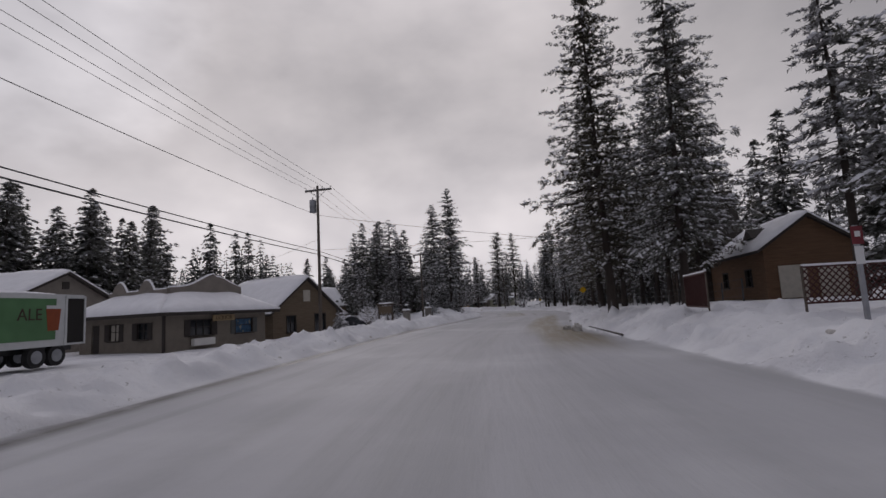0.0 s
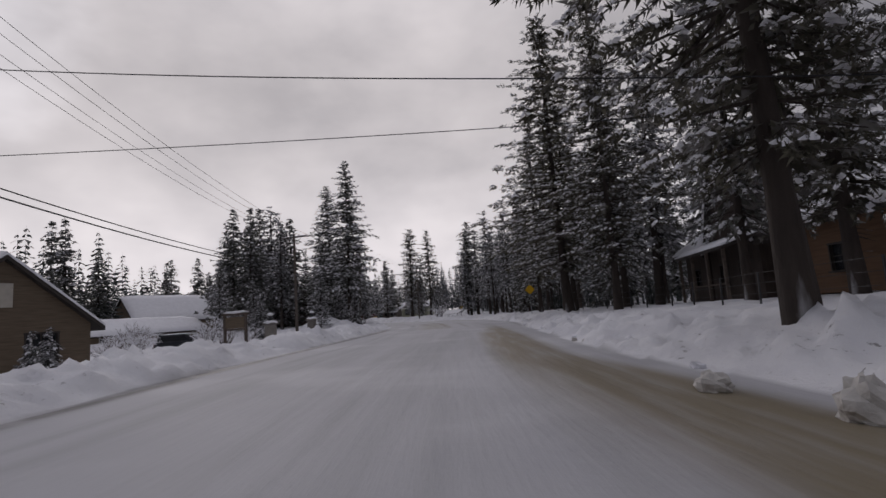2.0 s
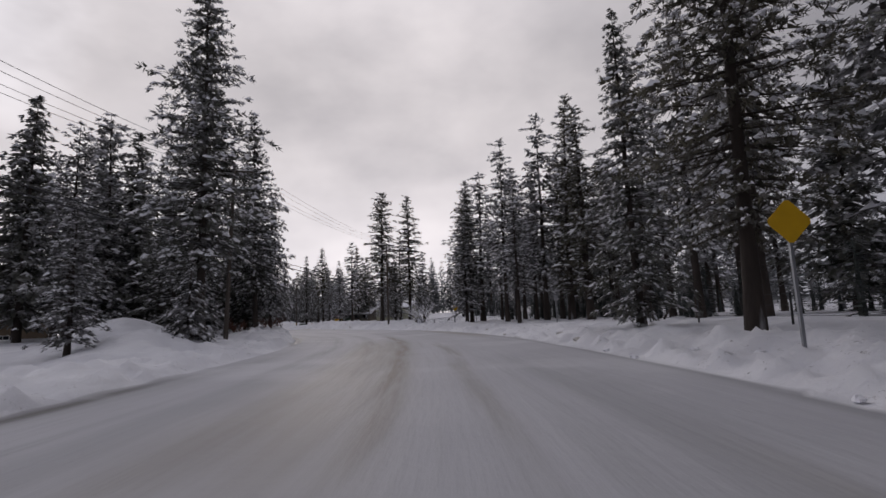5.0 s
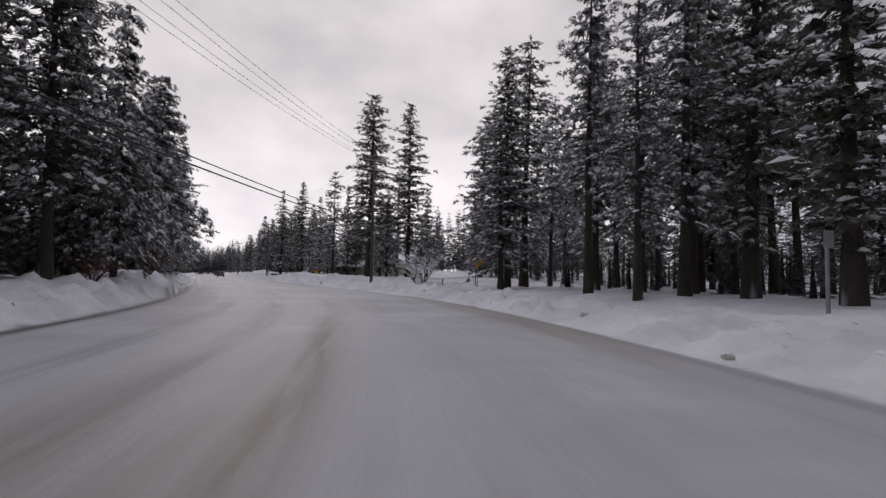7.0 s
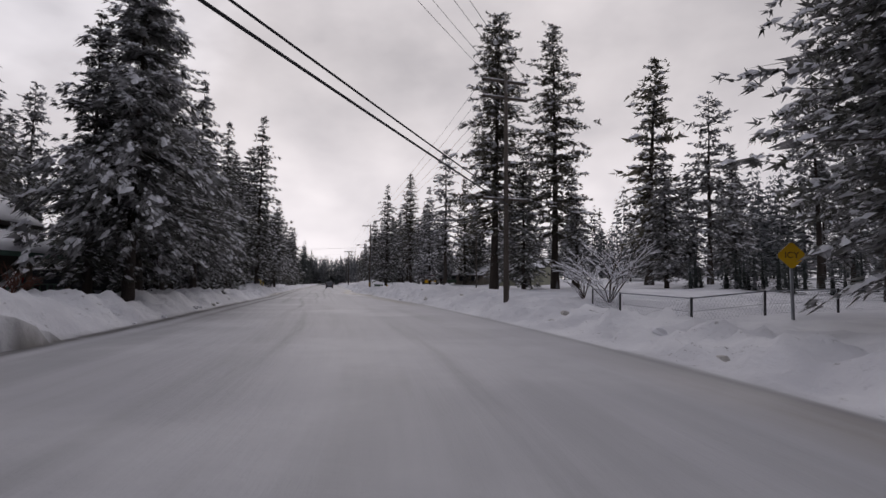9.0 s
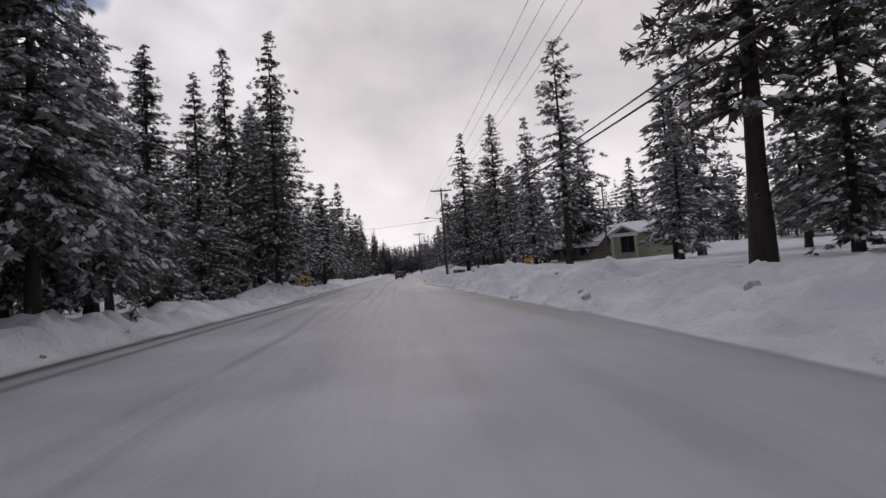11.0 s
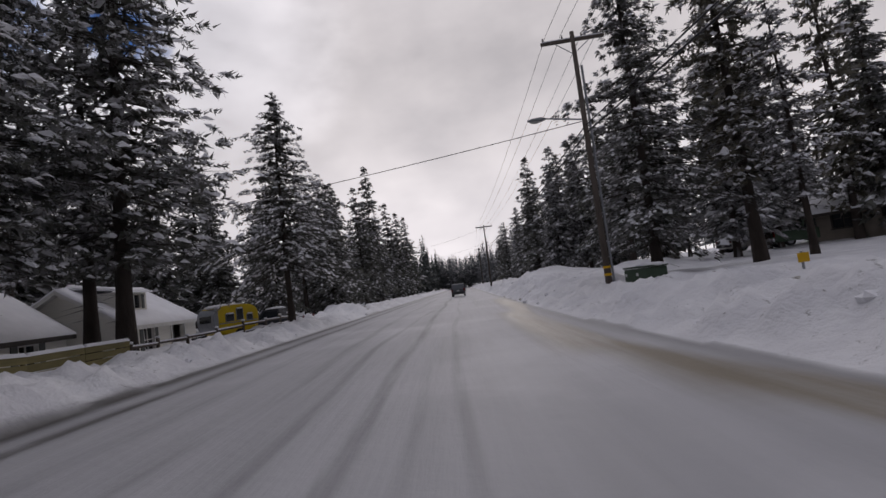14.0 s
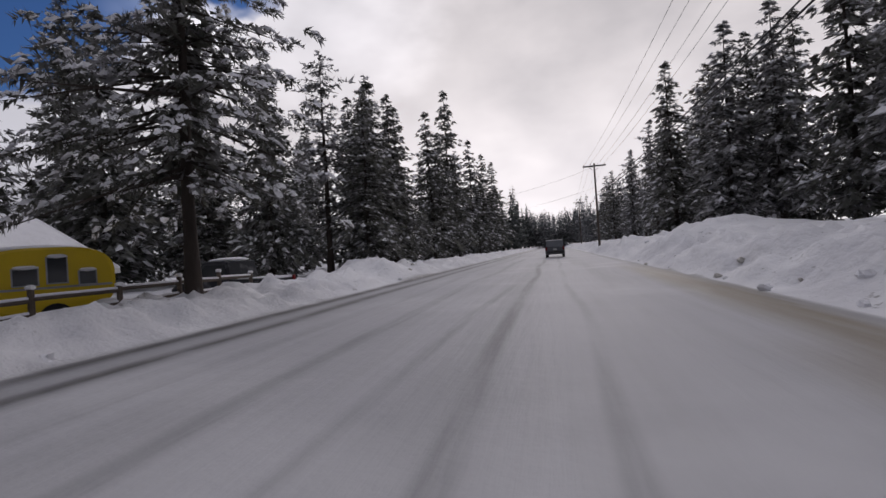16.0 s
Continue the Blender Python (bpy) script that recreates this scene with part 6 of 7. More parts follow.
def gate_pillar(x, y, h):
    z = ground_at(x, y) - 0.1
    root = thing("stone_pillar", pose(x, y, z), "square grey stone gate pillar with a snow cap and lantern", "pillar", "gate pillars")
    part("shaft", Shape().box((0, 0, h / 2), (0.85, 0.85, h), taper=0.94, bevel=0.05), STONE, root)
    part("cap", Shape().box((0, 0, h + 0.08), (1.15, 1.15, 0.16), bevel=0.04), STONE, root)
    part("snow", Shape().blob((0, 0, h + 0.2), (0.68, 0.68, 0.2), 3, 0.12), SNOW, root, "", True)
    lan = part("lantern", Shape().box((0, 0, h + 0.6), (0.3, 0.3, 0.5), taper=0.8, bevel=0.04), DARK_METAL, root)
    part("snow", Shape().blob((0, 0, h + 0.95), (0.3, 0.3, 0.16), 4, 0.12), SNOW, lan, "", True)


gate_pillar(12.2, 66.0, 2.0)
gate_pillar(10.8, 78.8, 2.1)


# ---- fences ----
def lattice_panel(p, q, z0, z1):
    (x0, y0), (x1, y1) = p, q
    L = math.hypot(x1 - x0, y1 - y0)
    root = thing("lattice_panel", pose(x0, y0, z0, 0, 0, math.degrees(math.atan2(y1 - y0, x1 - x0))), "dark red-brown wooden lattice panel edged with snow", "lattice", "lattice panels")
    H = z1 - z0
    step, k = 0.19, 0
    while k * step < L + H:
        for sgn in (1, -1):
            a = k * step
            pts = []
            for z in (0, H):
                pts.append((a - z if sgn > 0 else a - H + z, z))
            (xa, za), (xb, zb) = pts
            # clip to the panel
            if xa > xb:
                xa, za, xb, zb = xb, zb, xa, za
            if xb > 0 and xa < L:
                sl = (zb - za) / (xb - xa)
                if xa < 0:
                    za, xa = za - sl * xa, 0
                if xb > L:
                    zb, xb = zb - sl * (xb - L), L
                if xb - xa > 0.05:
                    part("slat", Shape().tube((xa, 0.012 * sgn, za), (xb, 0.012 * sgn, zb), 0.021, n=4), LATTICE, root)
        k += 1
    for z in (0, H):
        part("rail", Shape().box((L / 2, 0, z), (L, 0.06, 0.06)), LATTICE, root)
    for x in (0, L):
        part("post", Shape().box((x, 0, H / 2 - 0.3), (0.05, 0.05, H + 0.6)), RAIL_WOOD, root)
    part("snow", Shape().box((L / 2, 0, H + 0.05), (L, 0.07, 0.06), bevel=0.03), SNOW, root)


lattice_panel((42.4, 22.9), (42.6, 19.2), 1.15, 2.35)
lattice_panel((44.5, 16.2), (46.9, 16.9), 1.2, 2.2)


def wire_fence(pts, h, label, mesh=False, rows=3, every=1):
    """Thin metal posts joined by strands; with mesh, a diagonal netting too."""
    root = thing("wire_fence", Matrix(), label, "fence")
    tops = []
    for x, y in pts:
        z = ground_at(x, y)
        part("post", Shape().tube((x, y, z - 0.3), (x + 0.03, y, z + h), 0.04, n=6), DARK_METAL, root)
        tops.append((x, y, z))
    for (a, b, c), (d, e, f) in zip(tops, tops[1:]):
        for k in range(rows):
            u = h * (k + 1) / rows - 0.03
            part("strand", Shape().tube((a, b, c + u), (d, e, f + u), 0.024 if (mesh and k == rows - 1) else 0.007, n=5), METAL if mesh else DARK_METAL, root)
        if mesh:
            s = Shape()
            L = math.hypot(d - a, e - b)
            n = int(L / 0.14)
            for i in range(n):
                for sg in (0, 1):
                    t0, t1 = i / n, min(1, (i + 4) / n)
                    za, zb = (0.05, h - 0.05) if sg else (h - 0.05, 0.05)
                    s.tube((a + (d - a) * t0, b + (e - b) * t0, c + (f - c) * t0 + za), (a + (d - a) * t1, b + (e - b) * t1, c + (f - c) * t1 + zb), 0.004, n=3, caps=False)
            part("netting", s, METAL, root)


wire_fence([(45.2, 26.0), (44.9, 28.8), (44.5, 31.6), (44.2, 34.4), (43.9, 37.2), (43.6, 40.0), (43.4, 43.0), (43.2, 46.0), (43.0, 48.9), (42.8, 51.7), (42.1, 54.2), (41.8, 57.0), (41.7, 60.7), (41.6, 64.5), (41.3, 68.0), (40.6, 71.5), (39.9, 77.0), (39.3, 83.0), (38.4, 89.0), (37.6, 94.0)], 1.15, "thin dark metal posts with wire strands in the snow")
wire_fence([(16.9, 135.2), (18.2, 131.6), (20.4, 128.4), (22.8, 130.3), (25.5, 132.5), (29.0, 135.6), (33.0, 139.0)], 0.85, "low grey chain-link fence round a snowy yard", True, 2)


def rail_fence():
    pts = [(-36.4, 172.2), (-38.0, 173.9), (-38.9, 175.6), (-39.4, 177.3), (-39.8, 179.0), (-40.3, 180.7), (-41.2, 182.3), (-42.4, 183.8), (-43.8, 185.4)]
    root = thing("rail_fence", Matrix(), "weathered two-rail wooden fence topped with snow", "fence")
    prev = None
    for k, (x, y) in enumerate(pts):
        z = ground_at(x, y) - 0.05
        tall = 0.80 + 0.08 * math.sin(k * 2.1)
        part("post", Shape().box((x, y, z + tall / 2), (0.12, 0.12, tall), 0.6, bevel=0.03), RAIL_WOOD, root)
        part("snow", Shape().blob((x, y, z + tall), (0.10, 0.10, 0.06), 2), SNOW, root)
        if prev:
            for u, w in ((0.22, 0.05), (0.62, -0.04)):
                part("rail", Shape().tube((prev[0], prev[1], prev[2] + u), (x, y, z + u + w), 0.05, n=7), RAIL_WOOD, root)
                part("snow", Shape().tube((prev[0], prev[1], prev[2] + u + 0.06), (x, y, z + u + w + 0.06), 0.04, n=6), SNOW, root)
        prev = (x, y, z)


rail_fence()


def board_fence(pts, h, rows, material, label):
    """Posts with horizontal boards and a cap of snow."""
    root = thing("board_fence", Matrix(), label, "fence", "board fences")
    for (x0, y0), (x1, y1) in zip(pts, pts[1:]):
        z0, z1 = ground_at(x0, y0) - 0.1, ground_at(x1, y1) - 0.1
        yaw = math.atan2(y1 - y0, x1 - x0)
        ln = math.hypot(x1 - x0, y1 - y0)
        m = pose((x0 + x1) / 2, (y0 + y1) / 2, (z0 + z1) / 2, 0, -math.degrees(math.atan2(z1 - z0, ln)), math.degrees(yaw))
        part("post", Shape().box((-ln / 2, 0.06, h / 2), (0.11, 0.11, h + 0.2), bevel=0.02), RAIL_WOOD, root, m=m)
        for k in range(rows):
            part("board", Shape().box((0, -0.02, h * (k + 0.6) / rows), (ln - 0.02, 0.03, h / rows - 0.025), bevel=0.004), material, root, m=m)
        part("snow", Shape().box((0, 0, h + 0.05), (ln, 0.14, 0.11), taper=0.9, bevel=0.03), SNOW, root, m=m)


OLIVE_BOARD = mat("olive_fence_board", (0.20, 0.17, 0.075), 0.85, vary=0.2, scale=4.0, obj=0.15, bump=0.3, stretch=(0.3, 1, 4))
board_fence([(-31.4, 166.3), (-33.0, 168.2), (-34.6, 170.1), (-36.3, 172.1)], 0.95, 4, OLIVE_BOARD, "low olive-stained board fence capped with snow")
board_fence([(-26.8, 152.6), (-27.0, 154.9), (-27.3, 157.2), (-27.6, 159.5)], 0.9, 4, DARK_SIDING, "low dark timber fence with a thick cap of snow")


# ---- vehicles ----
def wheel(parent, x, y, z, r, w=0.22):
    t = part("wheel", Shape().tube((x, y - w / 2, z), (x, y + w / 2, z), r, r, 18), RUBBER, parent, smooth=False)
    part("rim", Shape().tube((x, y - w / 2 - 0.01, z), (x, y + w / 2 + 0.01, z), r * 0.6, r * 0.6, 14), METAL, t)


def suv(name, label, x, y, yaw, paint, L=4.5, W=1.82, H=1.72, pickup=False, roof_snow=0.0, z=None):
    """A car with its nose along +x."""
    z = ground_at(x, y) if z is None else z
    root = thing(name, pose(x, y, z, 0, 0, yaw), label, "car" if not pickup else "pickup truck")
    a = L / 2
    low = [(-a, 0.42), (-a + 0.05, 0.95), (-a + 0.15, 1.02), (a * 0.45, 1.05), (a - 0.25, 0.95), (a, 0.78), (a, 0.40), (a - 0.25, 0.30), (-a + 0.2, 0.30)]
    body = part("body", Shape().prism(low, W, inset=0.06), paint, root)
    if pickup:
        cab = [(-0.55, 1.0), (-0.45, H - 0.06), (-0.3, H), (0.55, H), (0.75, H - 0.06), (1.25, 1.0)]
    else:
        cab = [(-a + 0.08, 1.0), (-a + 0.32, H - 0.10), (-a + 0.55, H), (0.2, H), (0.45, H - 0.06), (1.05, 1.02)]
    part("cabin", Shape().prism(cab, W * 0.90, inset=0.07), paint, root)
    xr = -0.5 if pickup else -a + 0.2
    gl = Shape()
    zc = (1.05 + H - 0.12) / 2
    gl.prism([(xr + 0.02, 1.10), (xr + 0.16, H - 0.16), (0.3 if not pickup else 0.6, H - 0.14), (0.75 if not pickup else 1.0, 1.10)], W * 0.915)
    part("side_windows", gl, GLASS, root)
    part("rear_window", Shape().add([(xr - 0.05, -W * 0.37, 1.08), (xr - 0.05, W * 0.37, 1.08), (xr + 0.135, W * 0.33, H - 0.17), (xr + 0.135, -W * 0.33, H - 0.17), (xr + 0.05, -W * 0.37, 1.08), (xr + 0.05, W * 0.37, 1.08), (xr + 0.2, W * 0.33, H - 0.17), (xr + 0.2, -W * 0.33, H - 0.17)],
                                     [(3, 2, 1, 0), (4, 5, 6, 7), (0, 1, 5, 4), (1, 2, 6, 5), (2, 3, 7, 6), (3, 0, 4, 7)]), GLASS, root, "dark rear window")
    part("windscreen", Shape().prism([(0.5, H - 0.14), (0.95, 1.1), (1.02, 1.1), (0.56, H - 0.12)], W * 0.78, pose(0.25 if pickup else 0.03, 0, 0)), GLASS, root)
    part("rear_bumper", Shape().box((-a - 0.03, 0, 0.52), (0.16, W * 0.96, 0.22), bevel=0.05), CHROME if pickup else DARK_METAL, root)
    part("front_bumper", Shape().box((a, 0, 0.5), (0.18, W * 0.96, 0.24), bevel=0.05), DARK_METAL, root)
    for s in (-1, 1):
        part("tail_lamp", Shape().box((-a + 0.01, s * W * 0.44, 0.88), (0.08, 0.16, 0.34), bevel=0.02), TAIL_RED, root)
        part("headlight", Shape().box((a - 0.06, s * W * 0.38, 0.78), (0.1, 0.3, 0.16), bevel=0.02), LENS, root)
        part("mirror", Shape().box((0.75, s * (W / 2 + 0.1), 1.12), (0.12, 0.2, 0.15), bevel=0.03), paint, root)
    part("number_plate", Shape().box((-a - 0.005, 0, 0.78), (0.03, 0.34, 0.16)), PLATE, root)
    for sx in (-1, 1):
        for sy in (-1, 1):
            wheel(root, sx * L * 0.30, sy * (W / 2 - 0.13), 0.35, 0.35)
    if pickup:
        part("bed", Shape().box((-a + 0.75, 0, 1.0), (1.35, W * 0.84, 0.1)), SNOW, root, "snow-filled bed")
    if roof_snow:
        part("snow", Shape().blob(((-0.4 if not pickup else 0.15), 0, H + roof_snow * 0.3), ((1.5 if not pickup else 0.75), W * 0.44, roof_snow), 4, 0.08, 6, 12), SNOW, root, "snow on the roof", True)
        part("snow", Shape().blob((a * 0.68, 0, 1.0), (0.6, W * 0.42, roof_snow * 0.5), 6, 0.08), SNOW, root, "snow on the bonnet", True)
    return root


dir_yaw = 123.0
suv("suv", "dirty grey estate car driving ahead on the snowy road", -54.5, 221.0, dir_yaw, CAR_GREY, 4.6, 1.84, 1.72, z=0.02)
suv("car", "dark car far ahead on the snowy road", -76.0, 254.0, dir_yaw, CAR_DARK, 4.4, 1.8, 1.5, z=0.02)
suv("suv", "dark parked car half hidden behind the snowbank", 3.6, 66.0, 20, CAR_DARK, 4.5, 1.8, 1.65, roof_snow=0.08)
suv("pickup", "dark and white old pickup parked by the tree, dusted with snow", -45.9, 185.6, 207, CAR_DARK, 4.5, 1.75, 1.75, True, 0.10, z=-0.28)
suv("car", "snow-covered parked car under the firs", -13.0, 131.0, 60, CAR_DARK, 4.4, 1.8, 1.5, roof_snow=0.14)
suv("car", "dark parked car under snowy firs", -17.0, 137.5, 60, CAR_DARK, 4.4, 1.8, 1.5, roof_snow=0.12)
suv("car", "pale parked car under snow near the business sign", -18.7, 208.2, 40, CAR_WHITE, 4.4, 1.8, 1.5, roof_snow=0.14)
suv("pickup", "pale green parked pickup behind the snowbank", -15.4, 206.4, 30, UTILITY_GREEN, 4.9, 1.85, 1.75, True, 0.1)


def camper():
    """Small rounded vintage trailer, its side along the fence."""
    x, y = -41.85, 179.45
    z = ground_at(x, y) - 0.12
    root = thing("camper_trailer", pose(x, y, z, 0, 0, 90), "yellow rounded vintage camper trailer with snow on its roof", "camper")
    L, W = 2.65, 1.7
    H = 1.98 - z
    out = []
    for a in np.linspace(0, 2 * math.pi, 40, endpoint=False):
        c, s = math.cos(a), math.sin(a)
        px = (abs(c) ** 0.62) * (1 if c > 0 else -1) * L / 2
        pz = (abs(s) ** 0.66) * (1 if s > 0 else -1) * (H - 0.42) / 2
        out.append((px, pz + (H + 0.42) / 2))
    part("body", Shape().prism(out, W, inset=0.07), CAMPER_YELLOW, root)
    part("nose", Shape().prism([(p[0] * 1.012, p[1] * 1.004) for p in out if p[0] < -1.02], W + 0.02, inset=0.05), CAMPER_SILVER, root, "bare metal end")
    part("belt_trim", Shape().box((0.1, 0, 0.42 + (H - 0.42) * 0.40), (L * 0.86, W + 0.03, 0.05), bevel=0.01), CAMPER_SILVER, root, "thin metal belt moulding")
    zw = 1.30 - z
    for sy in (-1, 1):
        for wx, w, h, dz in ((-0.44, 0.44, 0.36, 0.0), (0.15, 0.36, 0.58, 0.13), (0.74, 0.32, 0.30, -0.08)):
            fr = part("window", Shape().box((wx, sy * (W / 2 + 0.005), zw + dz), (w + 0.06, 0.05, h + 0.06), bevel=0.0), CAMPER_SILVER, root)
            part("pane", Shape().box((wx, sy * (W / 2 + 0.025), zw + dz), (w, 0.03, h)), GLASS, fr)
            part("snow", Shape().blob((wx, sy * (W / 2 + 0.04), zw + dz + h / 2 + 0.04), (w * 0.55, 0.05, 0.05), 2), SNOW, fr)
        wheel(root, 0.1, sy * (W / 2 - 0.1), 0.34, 0.34)
    part("window", Shape().box((-L / 2 + 0.03, 0, zw + 0.02), (0.10, 1.15, 0.36)), GLASS, root)
    part("snow", Shape().blob((-0.15, 0, H - 0.05), (L * 0.43, W * 0.46, 0.15), 8, 0.06, 6, 16), SNOW, root, "white snow on the roof", True)
    part("hitch", Shape().tube((-L / 2, 0, 0.5), (-L / 2 - 0.8, 0, 0.45), 0.06), DARK_METAL, root)


camper()


def box_truck():
    z = -0.15
    root = thing("delivery_truck", pose(12.2, 18.8, z, 0, 0, -77.2), "green-sided delivery truck with a shade-dark bay panel, parked at the shops", "truck")
    L = 7.2
    part("box_body", Shape().box((L / 2 + 0.05, 0, 2.2), (L, 2.4, 2.5), bevel=0.06), TRUCK_WHITE, root)
    part("side_print", Shape().box((L / 2 + 0.85, 1.215, 2.25), (L - 1.9, 0.02, 1.95)), TRUCK_GREEN, root, "green printed panel")
    # the bay at the tail end: a flat dark panel coloured as inside shade
    part("bay", Shape().box((0.65, 1.21, 2.15), (1.05, 0.03, 2.2)), DARK_IN, root, "flat dark panel with the bay's inner shade in its colour")
    fr = part("bay_frame", Shape().box((0.07, 1.23, 2.15), (0.1, 0.06, 2.4)).box((1.22, 1.23, 2.15), (0.1, 0.06, 2.4)).box((0.65, 1.23, 3.33), (1.2, 0.06, 0.12)), TRUCK_WHITE, root)
    lettering("ALE", 0.78, SIGN_INK, root, pose(3.2, 1.23, 2.45, 90, 0, 180))
    part("printed_glass", Shape().prism([(-0.3, -0.55), (0.3, -0.55), (0.42, 0.5), (-0.42, 0.5)], 0.01, pose(1.95, 1.232, 2.25)), DRINK_AMBER, root)
    part("printed_foam", Shape().box((1.95, 1.235, 2.82), (0.8, 0.012, 0.16)), TRUCK_WHITE, root)
    part("chassis", Shape().box((L / 2 + 0.6, 0, 0.8), (L + 1.2, 0.9, 0.25)), DARK_METAL, root)
    for x in (1.6, 2.7, 7.9):
        for sy in (-1, 1):
            wheel(root, x, sy * 1.0, 0.5, 0.5, 0.3)
    part("cab", Shape().prism([(L + 0.3, 0.7), (L + 0.3, 2.5), (L + 1.5, 2.5), (L + 2.0, 1.6), (L + 2.1, 0.7)], 2.2, inset=0.04), TRUCK_WHITE, root)
    part("cab_window", Shape().prism([(L + 0.6, 1.6), (L + 0.6, 2.3), (L + 1.4, 2.3), (L + 1.8, 1.6)], 2.24), GLASS, root)
    part("snow", Shape().blob((L / 2, 0, 3.47), (L * 0.48, 1.1, 0.14), 5, 0.1, 6, 12), SNOW, root, "", True)


box_truck()

# green utility cabinet half buried in the bank
uc = thing("utility_cabinet", pose(-20.9, 184.85, ground_at(-20.9, 184.85) - 0.35, 0, 0, -38), "green metal utility cabinet half buried in snow", "cabinet")
part("body", Shape().box((0, 0, 0.5), (1.5, 0.9, 0.95), bevel=0.04), UTILITY_GREEN, uc)
part("lid", Shape().box((0, 0, 1.03), (1.58, 0.98, 0.07), bevel=0.04), UTILITY_GREEN, uc)
for x in (-0.45, 0.45):
    part("door", Shape().box((x * 0.8, -0.455, 0.5), (0.68, 0.03, 0.8)), UTILITY_GREEN, uc)
for x in (-0.6, 0.1):
    part("label_plate", Shape().box((x, -0.475, 0.75), (0.12, 0.01, 0.12)), SIGN_WHITE, uc)
part("snow", Shape().blob((0.2, 0.1, 1.08), (0.85, 0.45, 0.1), 3, 0.15), SNOW, uc, "", True)


# ---- shrubs, logs, lumps ----
def bare_shrub(x, y, h, label, material, snow, seed, n=9):
    rnd = random.Random(seed)
    root = thing("shrub", pose(x, y, ground_at(x, y) - 0.1), label, "shrub", "bare winter shrubs")
    wood, cap = Shape(), Shape()

    def grow(p, d, ln, r, depth):
        q = p + d * ln
        wood.tube(p, q, r, r * 0.65, 5, False)
        if snow and d.z < 0.8:
            cap.tube(p + Vector((0, 0, r)), q + Vector((0, 0, r)), r * 0.8 + 0.012, r * 0.5 + 0.010, 5, False)
        if depth:
            for _ in range(rnd.choice((2, 3, 3))):
                nd = (d + Vector((rnd.uniform(-0.8, 0.8), rnd.uniform(-0.8, 0.8), rnd.uniform(-0.35, 0.35)))).normalized()
                grow(q, nd, ln * rnd.uniform(0.55, 0.85), r * 0.62, depth - 1)

    for _ in range(n):
        a = rnd.uniform(0, 6.28)
        t = rnd.uniform(0.25, 0.9)
        grow(Vector((0, 0, 0)), Vector((math.cos(a) * t, math.sin(a) * t, 0.9)).normalized(), h * 0.38 * rnd.uniform(0.7, 1.1), 0.035, 3)
    part("branchwork", wood, material, root, kind="stuff")
    if snow:
        part("snow", cap, SNOW, root, "snow along the branches", kind="stuff")


bare_shrub(17.6, 136.6, 3.6, "leafless shrub with snow along every branch", TWIG, True, 3, 12)
bare_shrub(16.2, 138.6, 2.6, "leafless shrub with snow along every branch", TWIG, True, 4, 8)
for k, (x, y, h, w) in enumerate(((6.9, 110.2, 1.6, False), (5.0, 116.2, 1.8, False), (-2.0, 122.0, 1.6, False), (9.0, 101.0, 1.4, False), (6.5, 56.0, 2.6, True), (4.0, 59.5, 3.0, True), (1.0, 62.0, 2.8, True), (8.0, 53.0, 2.2, True), (-2.0, 66.0, 3.0, True), (11.0, 49.0, 2.0, True), (-6.0, 72.0, 3.0, True), (7.0, 72.0, 2.4, True), (2.0, 74.0, 2.6, True), (7.4, 63.8, 2.4, True), (6.8, 65.9, 3.2, True), (6.3, 68.1, 3.6, True), (5.0, 70.9, 3.8, True))):
    bare_shrub(x, y, h, "tangled bare shrub dusted with snow" if w else "small red-brown leafless bush by the verge", TWIG if w else RED_TWIG, w, 20 + k, 9)


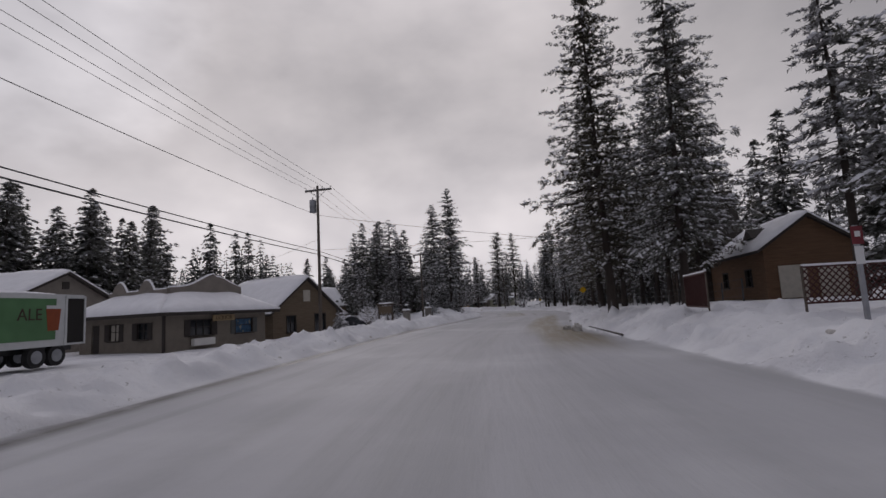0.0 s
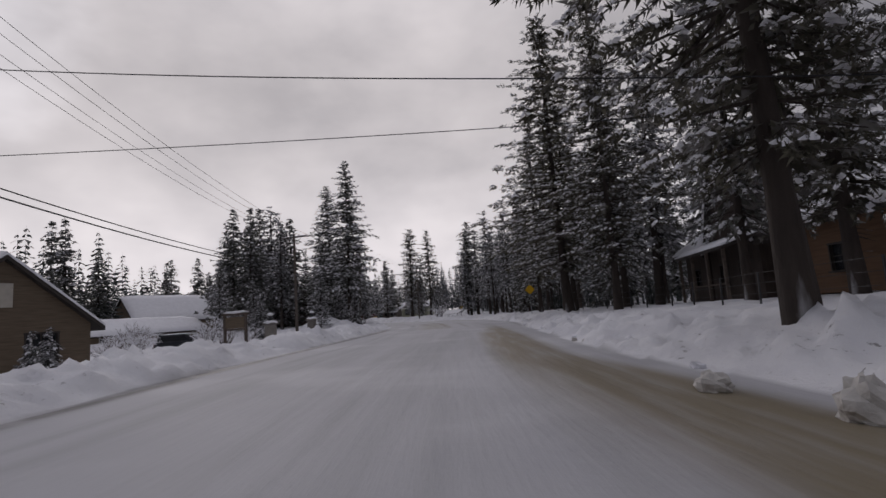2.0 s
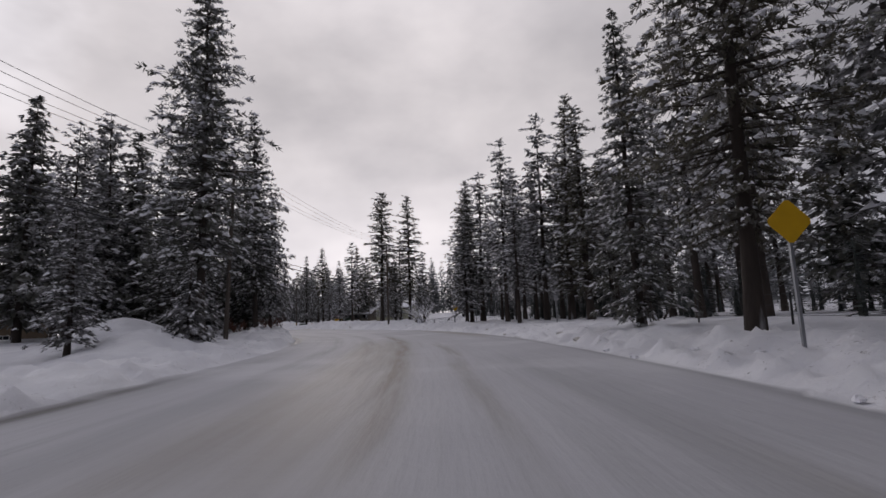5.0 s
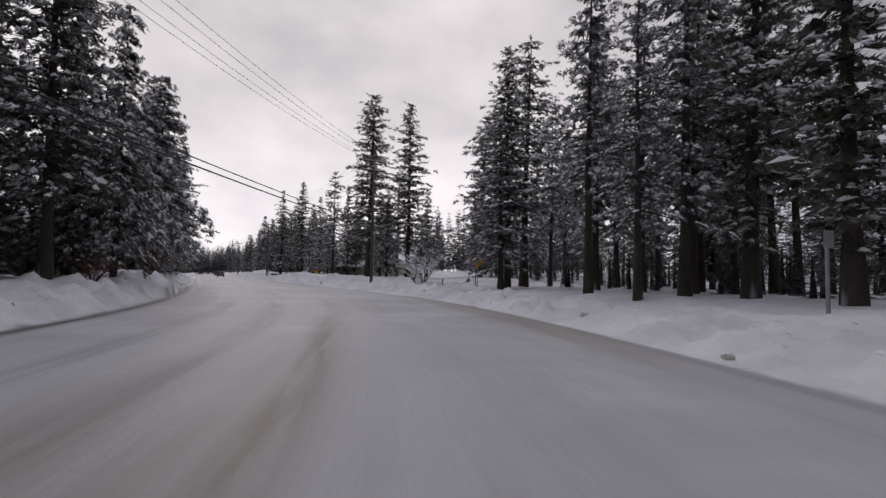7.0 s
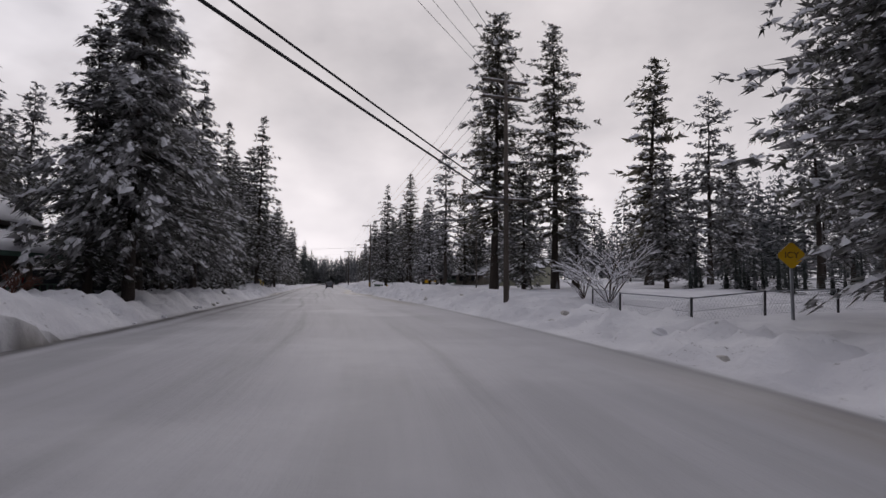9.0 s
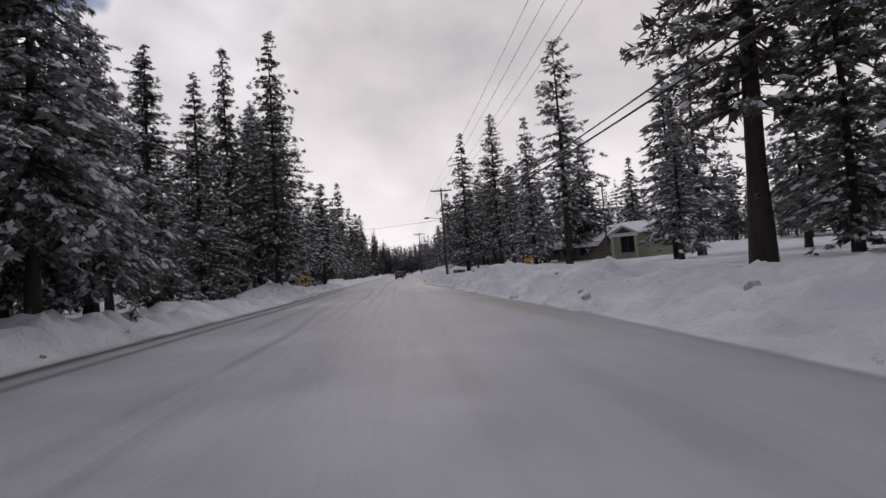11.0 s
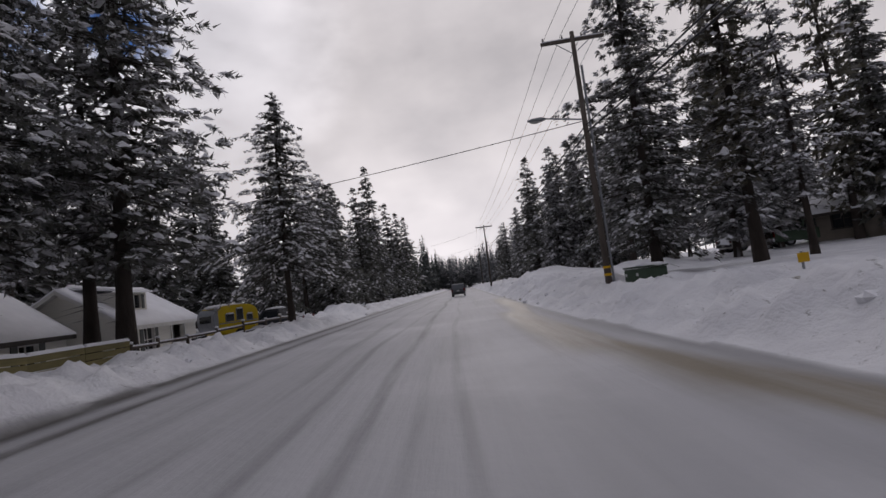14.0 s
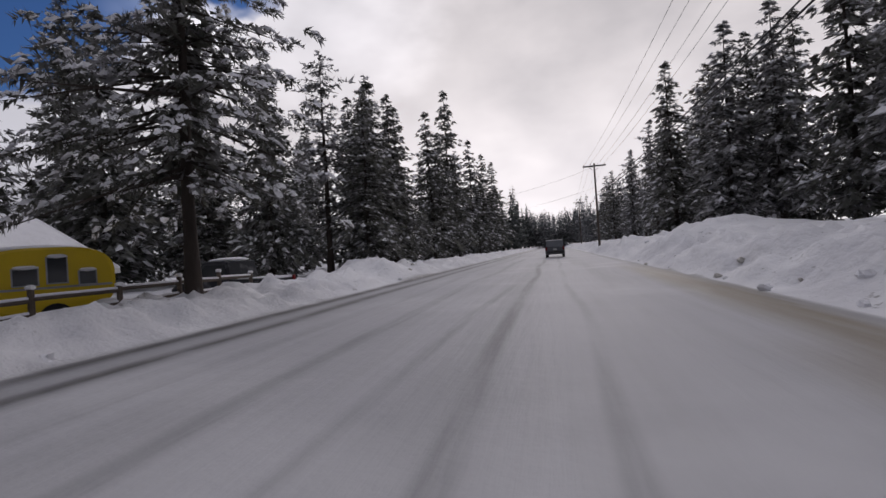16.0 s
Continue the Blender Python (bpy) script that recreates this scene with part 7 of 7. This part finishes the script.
def snow_lump(x, y, size, seed, label, material=SNOW, sink=0.3):
    z = ground_at(x, y)
    root = new("snow_lump", Shape().blob((0, 0, 0), size, seed, 0.34, 5, 8).data("snow_lump", material, False))
    root.matrix_basis = pose(x, y, z + size[2] * (1 - 2 * sink), 0, 0, seed * 37)
    tagged(root, label, "snow lump", "ploughed snow lumps")


DIRTY_SNOW = mat("dirty_snow", (0.52, 0.50, 0.47), 0.85, vary=0.25, scale=3.0, bump=0.7, bump_scale=9.0, second=(0.26, 0.23, 0.20), second_scale=4.0, second_cut=(0.54, 0.70))
for x, y, size, sd, label in ((37.6, 28.2, (0.28, 0.25, 0.30), 1, "big block of dirty ploughed snow at the road edge"), (36.9, 30.2, (0.28, 0.22, 0.18), 2, "lump of dirty ploughed snow at the road edge")):
    ob = new("snow_lump", Shape().blob((0, 0, 0), size, sd, 0.2, 10, 14).data("snow_lump", DIRTY_SNOW, False))
    ob.matrix_basis = pose(x, y, ground_at(x, y) + size[2] * 0.4, 0, 0, 40 * sd)
    tagged(ob, label, "snow lump", "ploughed snow lumps")
lump_rnd = random.Random(9)
for k in range(230):
    side = lump_rnd.choice((-1, 1, 1))
    s = lump_rnd.uniform(4, 230)
    if side < 0 and 80 < s < 100:
        continue
    d = (rows_at(EDGE_L, s) - lump_rnd.uniform(0.1, 2.2)) if side < 0 else (rows_at(EDGE_R, s) + lump_rnd.uniform(0.0, 2.6))
    x, y = spot(s, d)
    r = lump_rnd.uniform(0.05, 0.12) * (1.6 if lump_rnd.random() < 0.2 else 1.0)
    snow_lump(x, y, (r * 1.3, r, r * 0.8), 50 + k, "grey lump of ploughed snow" if k % 3 == 0 else "white lump of ploughed snow", DIRTY_SNOW if k % 3 == 0 else SNOW)


def log(p, q, r, label):
    ob = new("fallen_branch", Shape().tube(p, q, r, r * 0.6, 8).data("fallen_branch", BARK))
    tagged(ob, label, "branch")


log((39.7, 19.0, 0.32), (38.3, 26.5, 0.30), 0.04, "dark fallen branch lying along the foot of the snowbank")
log((36.6, 88.0, 0.95), (39.6, 95.5, 2.0), 0.05, "bare broken branch sticking out over the snow")
